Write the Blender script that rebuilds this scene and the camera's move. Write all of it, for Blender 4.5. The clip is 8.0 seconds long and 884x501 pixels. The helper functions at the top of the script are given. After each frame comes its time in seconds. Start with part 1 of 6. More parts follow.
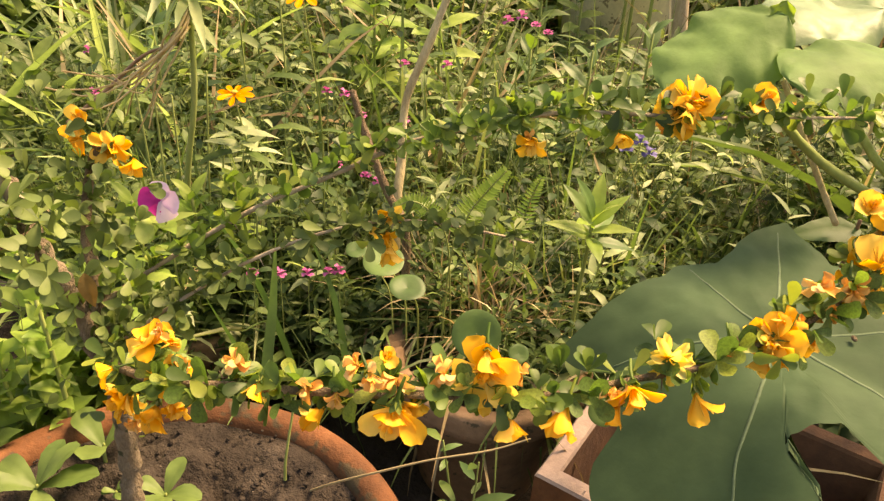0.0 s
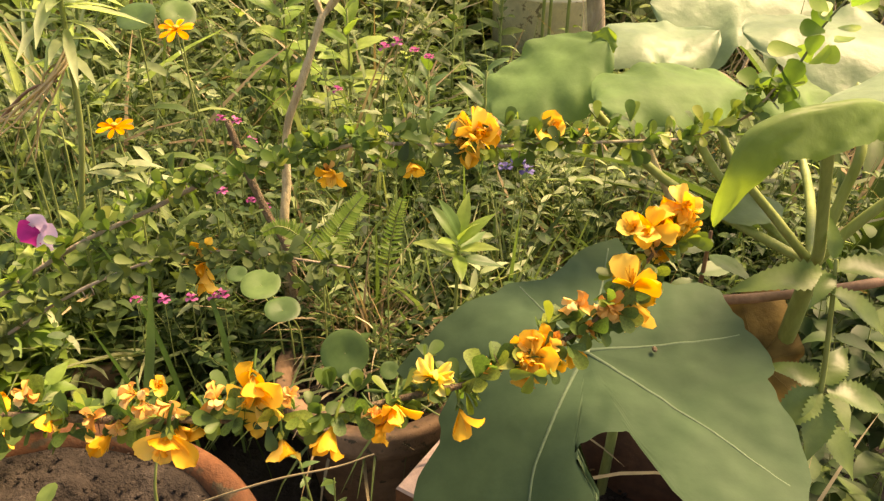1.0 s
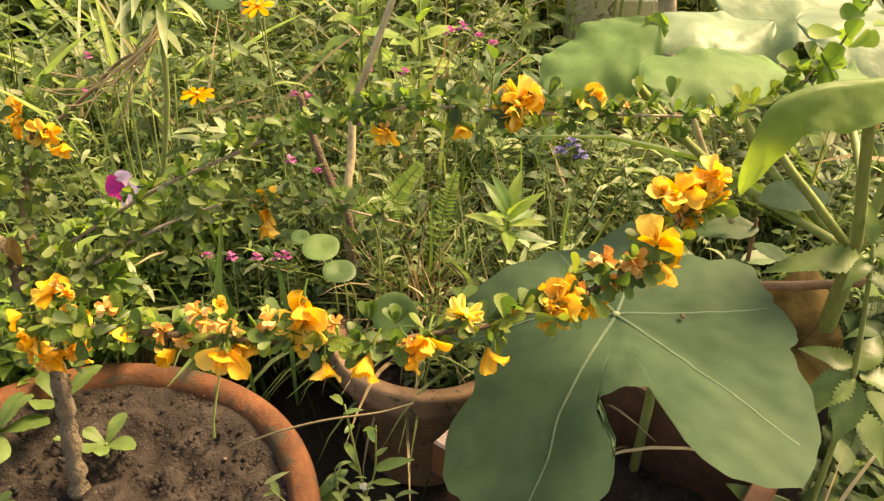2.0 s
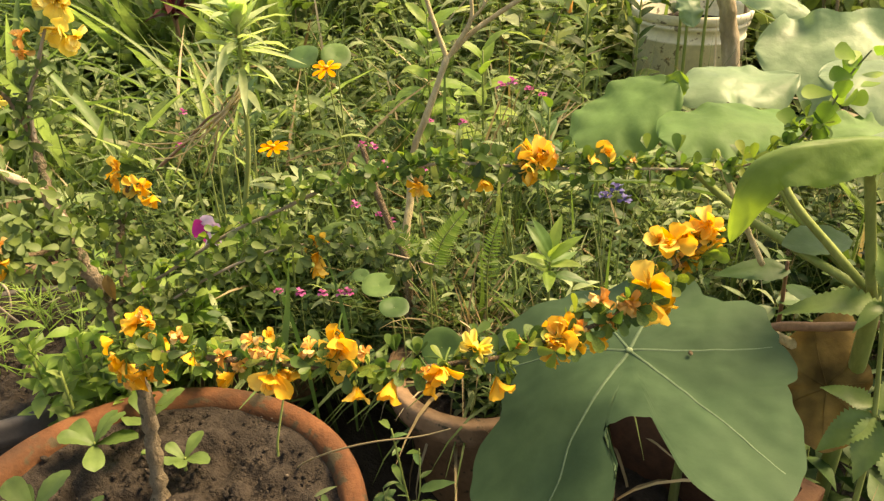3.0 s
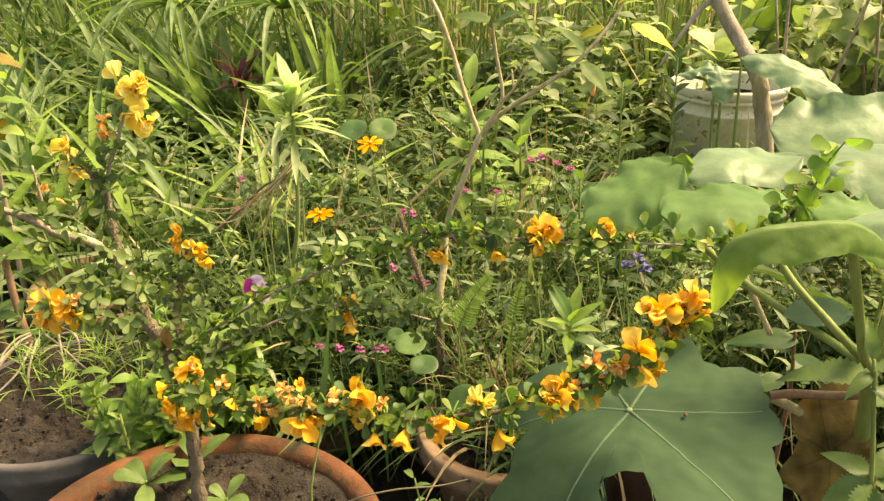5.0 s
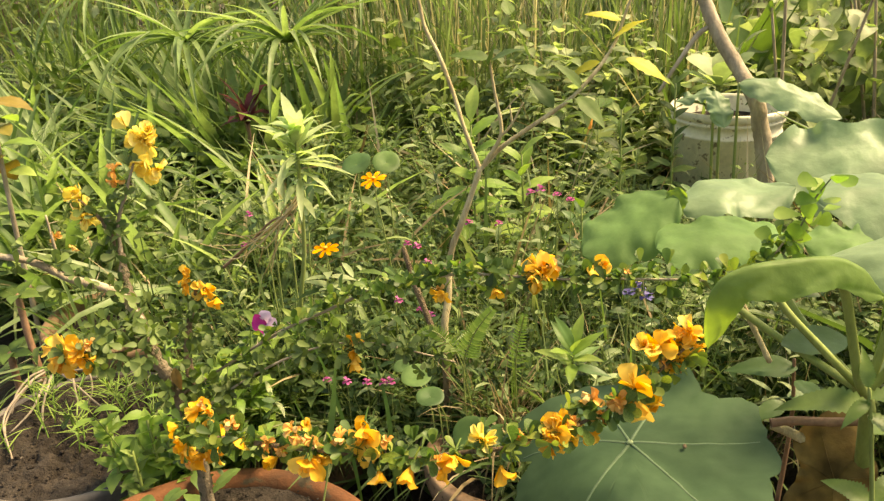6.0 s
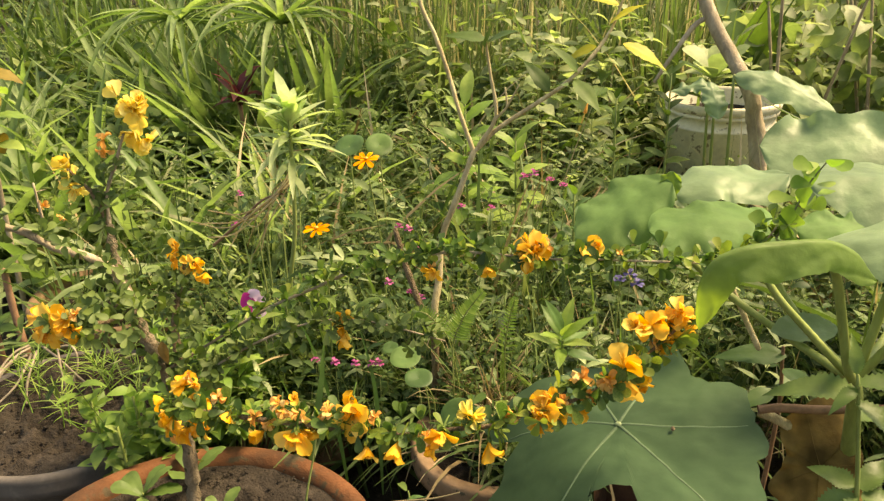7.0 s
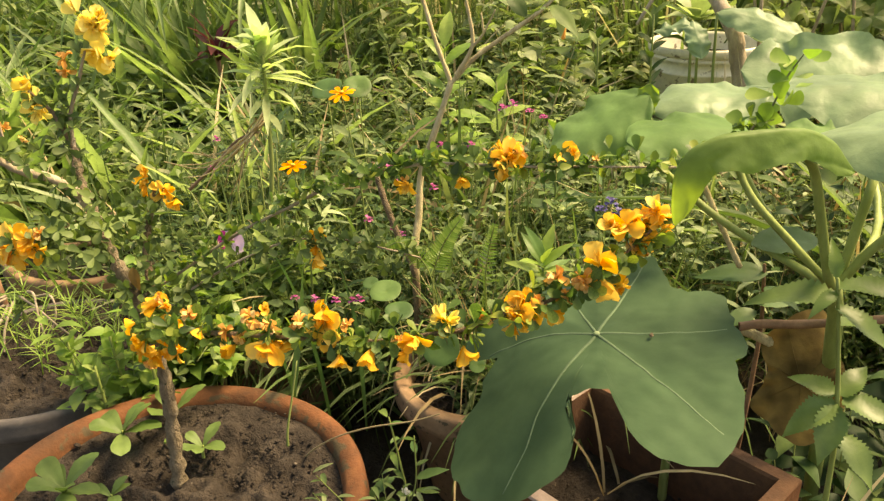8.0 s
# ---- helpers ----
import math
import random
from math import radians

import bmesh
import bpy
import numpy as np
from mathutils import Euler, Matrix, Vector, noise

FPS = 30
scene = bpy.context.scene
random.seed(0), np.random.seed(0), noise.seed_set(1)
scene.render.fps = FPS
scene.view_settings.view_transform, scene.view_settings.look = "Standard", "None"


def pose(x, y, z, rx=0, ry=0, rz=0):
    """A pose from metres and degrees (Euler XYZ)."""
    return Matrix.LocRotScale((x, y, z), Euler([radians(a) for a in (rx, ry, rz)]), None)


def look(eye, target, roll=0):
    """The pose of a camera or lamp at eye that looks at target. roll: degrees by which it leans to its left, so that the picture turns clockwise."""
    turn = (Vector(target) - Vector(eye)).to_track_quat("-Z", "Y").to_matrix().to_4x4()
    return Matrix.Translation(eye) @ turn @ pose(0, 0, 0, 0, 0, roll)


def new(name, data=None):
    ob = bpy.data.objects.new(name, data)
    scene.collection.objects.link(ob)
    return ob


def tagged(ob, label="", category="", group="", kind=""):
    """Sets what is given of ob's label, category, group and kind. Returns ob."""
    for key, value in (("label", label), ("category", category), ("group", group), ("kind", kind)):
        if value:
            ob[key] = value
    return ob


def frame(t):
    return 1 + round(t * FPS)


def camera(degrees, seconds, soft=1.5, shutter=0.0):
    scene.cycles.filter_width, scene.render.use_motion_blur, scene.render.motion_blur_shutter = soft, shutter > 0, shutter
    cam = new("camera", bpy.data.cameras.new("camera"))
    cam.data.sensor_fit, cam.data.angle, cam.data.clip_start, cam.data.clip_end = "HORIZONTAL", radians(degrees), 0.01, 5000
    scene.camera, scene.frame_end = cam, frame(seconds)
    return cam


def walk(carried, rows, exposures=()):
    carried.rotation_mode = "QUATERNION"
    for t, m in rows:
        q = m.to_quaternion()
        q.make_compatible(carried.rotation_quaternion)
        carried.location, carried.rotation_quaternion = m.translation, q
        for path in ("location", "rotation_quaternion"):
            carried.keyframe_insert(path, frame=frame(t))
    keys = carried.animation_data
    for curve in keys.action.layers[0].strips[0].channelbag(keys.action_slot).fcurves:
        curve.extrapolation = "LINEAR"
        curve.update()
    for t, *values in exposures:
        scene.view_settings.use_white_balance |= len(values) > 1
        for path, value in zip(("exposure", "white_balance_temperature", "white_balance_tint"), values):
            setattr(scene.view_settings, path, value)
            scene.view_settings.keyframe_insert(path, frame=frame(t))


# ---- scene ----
cam = camera(59.8, 8.0, soft=1.35)
PATH = [
    (0, (0.09, 0.058, 0.8), (0.04, 1.756, -0.257), 3.9),
    (0.5, (0.15, 0.037, 0.811), (0.123, 1.746, -0.228), 4.2),
    (1, (0.222, 0.047, 0.83), (0.195, 1.76, -0.202), 2.5),
    (1.5, (0.235, 0.035, 0.823), (0.137, 1.707, -0.27), 1.3),
    (1.7, (0.234, 0.016, 0.818), (0.086, 1.696, -0.257), 1.9),
    (2.8, (0.308, -0.045, 0.859), (-0.058, 1.675, -0.093), 0.6),
    (3, (0.31, -0.059, 0.866), (-0.133, 1.641, -0.09), -0.7),
    (3.5, (0.328, -0.09, 0.865), (-0.194, 1.662, 0.053), 1.6),
    (4, (0.347, -0.105, 0.874), (-0.233, 1.615, 0.034), -0.4),
    (4.2, (0.351, -0.104, 0.883), (-0.234, 1.614, 0.044), -0.5),
    (5.3, (0.365, -0.127, 0.911), (-0.251, 1.597, 0.105), -2.1),
    (5.5, (0.361, -0.135, 0.916), (-0.269, 1.584, 0.111), -2.5),
    (6, (0.376, -0.122, 0.931), (-0.25, 1.617, 0.165), -2.9),
    (6.5, (0.373, -0.118, 0.913), (-0.215, 1.626, 0.13), -1.3),
    (7, (0.374, -0.123, 0.916), (-0.226, 1.615, 0.129), -1.3),
    (7.5, (0.381, -0.128, 0.906), (-0.236, 1.592, 0.094), -1.3),
    (8, (0.392, -0.129, 0.852), (-0.179, 1.59, 0.006), -2.2),
]
walk(cam, [(t, look(eye, target, roll)) for t, eye, target, roll in PATH], [(0.0, 1.75, 9800, 26), (0.5, 1.92, 9600, 27), (1.0, 1.66, 9700, 27), (1.7, 1.76, 9600, 25), (2.8, 1.56, 9200, 16), (3.5, 1.55, 9000, 14), (4.0, 1.64, 9000, 13), (5.5, 1.63, 8900, 12), (6.0, 1.55, 8900, 12), (6.4, 1.44, 8900, 12), (7.2, 1.43, 8900, 12), (8.0, 1.54, 9100, 13)])

# ---- light ----
SUN_AZ, SUN_EL = 52.0, 56.0
SUN_DIR = Vector((math.sin(radians(SUN_AZ)) * math.cos(radians(SUN_EL)), math.cos(radians(SUN_AZ)) * math.cos(radians(SUN_EL)), math.sin(radians(SUN_EL))))
world = bpy.data.worlds.new("garden_sky")
scene.world = world
world.use_nodes = True
sky = world.node_tree.nodes.new("ShaderNodeTexSky")
sky.sky_type, sky.sun_disc = "NISHITA", False
sky.sun_elevation, sky.sun_rotation = radians(SUN_EL), radians(SUN_AZ)
sky.air_density, sky.dust_density = 1.4, 3.0
world.node_tree.links.new(sky.outputs[0], world.node_tree.nodes["Background"].inputs[0])
world.node_tree.nodes["Background"].inputs[1].default_value = 0.108
sun_data = bpy.data.lights.new("sun", "SUN")
sun_data.energy, sun_data.angle, sun_data.color = 4.1, radians(22.0), (1.0, 0.88, 0.66)
new("sun", sun_data).matrix_world = look(SUN_DIR * 20, (0, 0, 0))

# ---- materials ----


def node_mat(name, rough=0.6, metal=0.0, spec=0.5):
    m = bpy.data.materials.new(name)
    m.use_nodes = True
    nt = m.node_tree
    b = nt.nodes["Principled BSDF"]
    b.inputs["Roughness"].default_value, b.inputs["Metallic"].default_value = rough, metal
    b.inputs["Specular IOR Level"].default_value = spec
    return m, nt, b


def mix_rgb(nt, fac, a, b, kind="MIX"):
    n = nt.nodes.new("ShaderNodeMixRGB")
    n.blend_type = kind
    for sock, val in zip(n.inputs, (fac, a, b)):
        if isinstance(val, bpy.types.NodeSocket):
            nt.links.new(val, sock)
        elif isinstance(val, tuple):
            sock.default_value = (*val, 1.0) if len(val) == 3 else val
        else:
            sock.default_value = val
    return n.outputs[0]


def noise_tex(nt, scale, detail=4.0, rough=0.6, coord="Object", stretch=None):
    tc = nt.nodes.new("ShaderNodeTexCoord")
    n = nt.nodes.new("ShaderNodeTexNoise")
    n.inputs["Scale"].default_value, n.inputs["Detail"].default_value, n.inputs["Roughness"].default_value = scale, detail, rough
    if stretch:
        mp = nt.nodes.new("ShaderNodeMapping")
        mp.inputs["Scale"].default_value = stretch
        nt.links.new(tc.outputs[coord], mp.inputs["Vector"])
        nt.links.new(mp.outputs[0], n.inputs["Vector"])
    else:
        nt.links.new(tc.outputs[coord], n.inputs["Vector"])
    return n.outputs["Fac"]


def ramp(nt, fac, stops):
    r = nt.nodes.new("ShaderNodeValToRGB")
    nt.links.new(fac, r.inputs[0])
    e = r.color_ramp.elements
    e[0].position, e[0].color = stops[0][0], (*stops[0][1], 1)
    e[1].position, e[1].color = stops[-1][0], (*stops[-1][1], 1)
    for p, c in stops[1:-1]:
        e.new(p).color = (*c, 1)
    return r.outputs[0]


def bump(nt, bsdf, fac, strength=0.3, dist=0.002):
    b = nt.nodes.new("ShaderNodeBump")
    b.inputs["Strength"].default_value, b.inputs["Distance"].default_value = strength, dist
    nt.links.new(fac, b.inputs["Height"])
    nt.links.new(b.outputs[0], bsdf.inputs["Normal"])


def random_value(nt):
    """A random value for each object and each loose piece of it."""
    g, o = nt.nodes.new("ShaderNodeNewGeometry"), nt.nodes.new("ShaderNodeObjectInfo")
    a, f = nt.nodes.new("ShaderNodeMath"), nt.nodes.new("ShaderNodeMath")
    a.operation, f.operation = "ADD", "FRACT"
    nt.links.new(g.outputs["Random Per Island"], a.inputs[0])
    nt.links.new(o.outputs["Random"], a.inputs[1])
    nt.links.new(a.outputs[0], f.inputs[0])
    return f.outputs[0]


def leaf_mat(name, stops, trans=0.4, rough=0.5, glow=(1.32, 1.46, 0.78), grain=90.0, blotch=0.35, spec=0.28, relief=0.25):
    m, nt, b = node_mat(name, rough, 0.0, spec)
    col = ramp(nt, random_value(nt), stops)
    fine = noise_tex(nt, grain, 5.0)
    wide = noise_tex(nt, grain / 7, 2.0)
    shade = ramp(nt, wide, [(0.3, (1 - blotch,) * 3), (0.7, (1 + blotch * 0.4,) * 3)])
    col = mix_rgb(nt, 1.0, col, shade, "MULTIPLY")
    col = mix_rgb(nt, 0.5, col, ramp(nt, fine, [(0.35, (0.75, 0.78, 0.7)), (0.65, (1.15, 1.12, 1.05))]), "MULTIPLY")
    nt.links.new(col, b.inputs["Base Color"])
    bump(nt, b, fine, relief, 0.001)
    t = nt.nodes.new("ShaderNodeBsdfTranslucent")
    nt.links.new(mix_rgb(nt, 1.0, col, glow, "MULTIPLY"), t.inputs["Color"])
    mx = nt.nodes.new("ShaderNodeMixShader")
    mx.inputs[0].default_value = trans
    nt.links.new(b.outputs[0], mx.inputs[1])
    nt.links.new(t.outputs[0], mx.inputs[2])
    nt.links.new(mx.outputs[0], nt.nodes["Material Output"].inputs[0])
    return m


def plain_mat(name, stops, scale=20.0, rough=0.7, bump_s=0.4, bump_d=0.002, detail=6.0, stretch=None, spec=0.3, fleck=None):
    m, nt, b = node_mat(name, rough, 0.0, spec)
    n1 = noise_tex(nt, scale, detail, 0.65, stretch=stretch)
    n2 = noise_tex(nt, scale * 6, 4.0, 0.7, stretch=stretch)
    col = ramp(nt, n1, stops)
    col = mix_rgb(nt, 0.6, col, ramp(nt, n2, [(0.3, (0.7, 0.7, 0.7)), (0.7, (1.25, 1.22, 1.18))]), "MULTIPLY")
    if fleck:
        n3 = noise_tex(nt, scale * fleck[0], 3.0)
        col = mix_rgb(nt, ramp(nt, n3, [(fleck[1], (0, 0, 0)), (fleck[1] + 0.06, (1, 1, 1))]), col, fleck[2])
    nt.links.new(col, b.inputs["Base Color"])
    bump(nt, b, n2, bump_s, bump_d)
    return m


M = {}
M["shrub_leaf"] = leaf_mat("shrub_leaf", [(0.0, (0.055, 0.105, 0.032)), (0.5, (0.100, 0.180, 0.042)), (0.8, (0.180, 0.260, 0.050)), (1.0, (0.30, 0.35, 0.07))], 0.45, 0.45)
M["shrub_leaf_grey"] = leaf_mat("shrub_leaf_grey", [(0.0, (0.065, 0.110, 0.034)), (1.0, (0.155, 0.215, 0.062))], 0.33, 0.55)
M["petal"] = leaf_mat("petal", [(0.0, (0.94, 0.48, 0.030)), (0.5, (0.97, 0.59, 0.075)), (1.0, (0.98, 0.71, 0.170))], 0.42, 0.5, (1.05, 0.95, 0.7), 60, 0.12, 0.2, 0.1)
# Paler copy of the petals; sunlight on the crown flowers is put into its colour.
M["petal_pale"] = leaf_mat("petal_pale", [(0.0, (0.97, 0.74, 0.14)), (1.0, (0.98, 0.87, 0.34))], 0.55, 0.5, (1.05, 1.0, 0.6), 60, 0.1, 0.2, 0.1)
M["petal_wilted"] = leaf_mat("petal_wilted", [(0.0, (0.86, 0.38, 0.09)), (0.4, (0.94, 0.53, 0.15)), (1.0, (0.95, 0.68, 0.30))], 0.3, 0.6, (1.05, 0.95, 0.7), 90, 0.3, 0.2, 0.3)
M["stamen"] = plain_mat("stamen", [(0.3, (0.62, 0.32, 0.03)), (0.7, (0.75, 0.5, 0.08))], 200)
M["bark"] = plain_mat("bark", [(0.25, (0.115, 0.080, 0.046)), (0.5, (0.235, 0.170, 0.100)), (0.75, (0.40, 0.31, 0.20))], 60, 0.9, 1.0, 0.01, stretch=(1, 1, 0.6), fleck=(1.2, 0.60, (0.10, 0.115, 0.05)))
M["trunk_bark"] = plain_mat("trunk_bark", [(0.25, (0.14, 0.110, 0.072)), (0.5, (0.28, 0.222, 0.145)), (0.75, (0.46, 0.38, 0.27))], 55, 0.95, 1.0, 0.012, stretch=(1, 1, 0.5), fleck=(1.3, 0.60, (0.075, 0.085, 0.04)))
M["bark_pale"] = plain_mat("bark_pale", [(0.25, (0.16, 0.125, 0.08)), (0.5, (0.31, 0.255, 0.175)), (0.75, (0.50, 0.43, 0.32))], 25, 0.85, 0.8, 0.004, stretch=(1, 1, 0.4))
M["cane_bark"] = plain_mat("cane_bark", [(0.25, (0.24, 0.185, 0.095)), (0.5, (0.43, 0.36, 0.20)), (0.75, (0.62, 0.54, 0.34))], 60, 0.8, 0.7, 0.003, stretch=(1, 1, 0.3))
M["twig_green"] = plain_mat("twig_green", [(0.3, (0.075, 0.10, 0.035)), (0.7, (0.17, 0.19, 0.08))], 60, 0.6, 0.3, 0.001)
M["terracotta"] = plain_mat("terracotta", [(0.25, (0.040, 0.022, 0.011)), (0.42, (0.082, 0.034, 0.014)), (0.6, (0.135, 0.052, 0.020)), (0.8, (0.20, 0.095, 0.042))], 11, 0.85, 0.8, 0.003, fleck=(2.6, 0.58, (0.060, 0.045, 0.024)))
M["terracotta_old"] = plain_mat("terracotta_old", [(0.25, (0.125, 0.078, 0.045)), (0.5, (0.215, 0.135, 0.078)), (0.75, (0.31, 0.205, 0.125))], 9, 0.9, 0.6, 0.003, fleck=(7, 0.6, (0.075, 0.060, 0.035)))
# Darkened terracotta: shade under the broad leaf put into the planter's colour.
M["terracotta_shaded"] = plain_mat("terracotta_shaded", [(0.25, (0.045, 0.026, 0.016)), (0.5, (0.095, 0.047, 0.025)), (0.75, (0.15, 0.075, 0.038))], 12, 0.85, 0.6, 0.003)
M["planter_rim"] = plain_mat("planter_rim", [(0.25, (0.22, 0.16, 0.13)), (0.6, (0.36, 0.27, 0.22)), (0.8, (0.44, 0.36, 0.30))], 18, 0.9, 0.5, 0.002)
M["grey_plastic"] = plain_mat("grey_plastic", [(0.3, (0.072, 0.062, 0.054)), (0.6, (0.115, 0.100, 0.088)), (0.8, (0.20, 0.175, 0.15))], 14, 0.72, 0.25, 0.001, spec=0.45)
M["soil"] = plain_mat("soil", [(0.25, (0.013, 0.0095, 0.007)), (0.5, (0.030, 0.023, 0.017)), (0.75, (0.072, 0.057, 0.044))], 22, 0.95, 1.0, 0.008, detail=10.0, fleck=(4, 0.70, (0.19, 0.155, 0.12)))
M["earth"] = plain_mat("earth", [(0.25, (0.022, 0.017, 0.012)), (0.5, (0.045, 0.035, 0.026)), (0.75, (0.085, 0.070, 0.052))], 8, 0.95, 1.0, 0.01, detail=9.0)
M["bucket"] = plain_mat("bucket", [(0.25, (0.50, 0.46, 0.31)), (0.55, (0.68, 0.64, 0.48)), (0.8, (0.78, 0.74, 0.60))], 7, 0.55, 0.2, 0.001, fleck=(6, 0.60, (0.24, 0.20, 0.13)))
# Darker copy for the large front leaf; the shade over it is in the colour.
M["gourd_leaf_shaded"] = leaf_mat("gourd_leaf_shaded", [(0.0, (0.050, 0.094, 0.047)), (1.0, (0.063, 0.112, 0.056))], 0.2, 0.62, (1.4, 1.5, 0.45), 40, 0.30, 0.12, 0.5)
# Castor leaf copies, brighter where a leaf stands in sun: light put into the colour.
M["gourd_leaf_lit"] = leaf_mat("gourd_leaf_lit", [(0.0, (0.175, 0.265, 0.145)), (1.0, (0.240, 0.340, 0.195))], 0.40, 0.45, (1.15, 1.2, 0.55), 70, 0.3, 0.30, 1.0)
M["gourd_leaf_backlit"] = leaf_mat("gourd_leaf_backlit", [(0.0, (0.150, 0.245, 0.075)), (1.0, (0.195, 0.300, 0.100))], 0.52, 0.50, (1.35, 1.35, 0.40), 70, 0.3, 0.18, 1.0)
M["gourd_leaf_half_lit"] = leaf_mat("gourd_leaf_half_lit", [(0.0, (0.120, 0.225, 0.075)), (1.0, (0.155, 0.270, 0.098))], 0.42, 0.60, (1.40, 1.40, 0.35), 70, 0.3, 0.18, 0.8)
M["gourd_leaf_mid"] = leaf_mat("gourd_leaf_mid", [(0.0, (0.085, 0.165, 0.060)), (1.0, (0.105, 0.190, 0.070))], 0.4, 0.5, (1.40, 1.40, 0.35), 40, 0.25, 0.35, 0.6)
M["leaf_vein"] = plain_mat("leaf_vein", [(0.3, (0.078, 0.130, 0.066)), (0.7, (0.100, 0.155, 0.080))], 60, 0.7, 0.1)
M["leaf_vein_pale"] = leaf_mat("leaf_vein_pale", [(0.0, (0.32, 0.41, 0.22)), (1.0, (0.38, 0.47, 0.27))], 0.3, 0.5)
M["petiole"] = plain_mat("petiole", [(0.3, (0.14, 0.19, 0.045)), (0.7, (0.25, 0.30, 0.105))], 30, 0.5, 0.2, 0.001, stretch=(1, 1, 0.2))
M["red_stem"] = plain_mat("red_stem", [(0.3, (0.15, 0.080, 0.046)), (0.7, (0.28, 0.165, 0.100))], 40, 0.6, 0.3, 0.001)
M["dry_leaf"] = leaf_mat("dry_leaf", [(0.0, (0.24, 0.160, 0.055)), (1.0, (0.32, 0.220, 0.080))], 0.2, 0.85, (1.2, 1.0, 0.6), 140, 0.75, 0.2, 1.0)
M["straw"] = leaf_mat("straw", [(0.0, (0.22, 0.16, 0.085)), (0.6, (0.38, 0.30, 0.17)), (1.0, (0.50, 0.42, 0.27))], 0.2, 0.7, (1.1, 1.0, 0.6), 80, 0.3, 0.2)
M["pale_straw"] = leaf_mat("pale_straw", [(0.0, (0.52, 0.42, 0.25)), (1.0, (0.72, 0.62, 0.42))], 0.5, 0.7, (1.1, 1.0, 0.6), 80, 0.3, 0.2)
M["root"] = plain_mat("root", [(0.3, (0.20, 0.16, 0.12)), (0.7, (0.36, 0.30, 0.23))], 60, 0.9, 0.6, 0.002)
M["weed_leaf"] = leaf_mat("weed_leaf", [(0.0, (0.035, 0.069, 0.018)), (0.4, (0.075, 0.132, 0.032)), (0.8, (0.132, 0.198, 0.053)), (1.0, (0.220, 0.273, 0.101))], 0.30, 0.55, spec=0.2)
M["dark_leaf"] = leaf_mat("dark_leaf", [(0.0, (0.019, 0.044, 0.015)), (0.6, (0.048, 0.095, 0.030)), (1.0, (0.119, 0.180, 0.058))], 0.28, 0.55, spec=0.2)
M["lime_leaf"] = leaf_mat("lime_leaf", [(0.0, (0.14, 0.25, 0.050)), (0.6, (0.23, 0.35, 0.075)), (1.0, (0.32, 0.42, 0.115))], 0.45, 0.45)
M["pale_leaf"] = leaf_mat("pale_leaf", [(0.0, (0.25, 0.33, 0.16)), (1.0, (0.42, 0.49, 0.28))], 0.45, 0.5)
M["shoot_leaf"] = leaf_mat("shoot_leaf", [(0.0, (0.34, 0.44, 0.21)), (1.0, (0.50, 0.58, 0.34))], 0.5, 0.5)
M["yellow_leaf"] = leaf_mat("yellow_leaf", [(0.0, (0.38, 0.38, 0.03)), (1.0, (0.60, 0.55, 0.07))], 0.45, 0.5, (1.2, 1.15, 0.5))
M["bronze_leaf"] = leaf_mat("bronze_leaf", [(0.0, (0.20, 0.13, 0.03)), (1.0, (0.26, 0.23, 0.05))], 0.4, 0.5, (1.3, 1.1, 0.5))
M["seedling_leaf"] = leaf_mat("seedling_leaf", [(0.0, (0.105, 0.180, 0.050)), (1.0, (0.170, 0.255, 0.075))], 0.4, 0.5)
M["toothed_leaf"] = leaf_mat("toothed_leaf", [(0.0, (0.095, 0.160, 0.045)), (1.0, (0.165, 0.245, 0.082))], 0.4, 0.42, spec=0.4, relief=0.6)
M["red_leaf"] = leaf_mat("red_leaf", [(0.0, (0.055, 0.016, 0.020)), (1.0, (0.13, 0.030, 0.035))], 0.3, 0.4, (1.6, 0.8, 0.8))
M["grass"] = leaf_mat("grass", [(0.0, (0.062, 0.104, 0.032)), (0.5, (0.106, 0.167, 0.055)), (0.85, (0.163, 0.224, 0.086)), (1.0, (0.264, 0.273, 0.158))], 0.35, 0.5, spec=0.22)
M["sedge"] = leaf_mat("sedge", [(0.0, (0.11, 0.185, 0.060)), (1.0, (0.28, 0.37, 0.163))], 0.45, 0.45)
M["reed"] = leaf_mat("reed", [(0.0, (0.085, 0.125, 0.054)), (1.0, (0.20, 0.25, 0.122))], 0.45, 0.5)
M["tan_reed"] = leaf_mat("tan_reed", [(0.0, (0.26, 0.25, 0.15)), (0.5, (0.40, 0.38, 0.25)), (1.0, (0.55, 0.53, 0.38))], 0.5, 0.6, (1.1, 1.05, 0.7))
M["round_leaf"] = leaf_mat("round_leaf", [(0.0, (0.075, 0.150, 0.050)), (1.0, (0.130, 0.215, 0.068))], 0.35, 0.45)
M["hedge_leaf"] = leaf_mat("hedge_leaf", [(0.0, (0.16, 0.225, 0.090)), (0.6, (0.29, 0.36, 0.162)), (1.0, (0.46, 0.50, 0.300))], 0.5, 0.5)
M["tall_weed"] = leaf_mat("tall_weed", [(0.0, (0.075, 0.125, 0.043)), (0.6, (0.145, 0.210, 0.079)), (1.0, (0.26, 0.31, 0.156))], 0.35, 0.5, spec=0.22)
M["cosmos"] = leaf_mat("cosmos", [(0.0, (0.92, 0.30, 0.005)), (1.0, (0.95, 0.42, 0.01))], 0.35, 0.5, (1.05, 1.0, 0.7), 60, 0.1, 0.2, 0.1)
M["magenta"] = leaf_mat("magenta", [(0.0, (0.40, 0.02, 0.20)), (1.0, (0.50, 0.035, 0.30))], 0.3, 0.5, (1.1, 1.0, 1.1), 60, 0.2, 0.2)
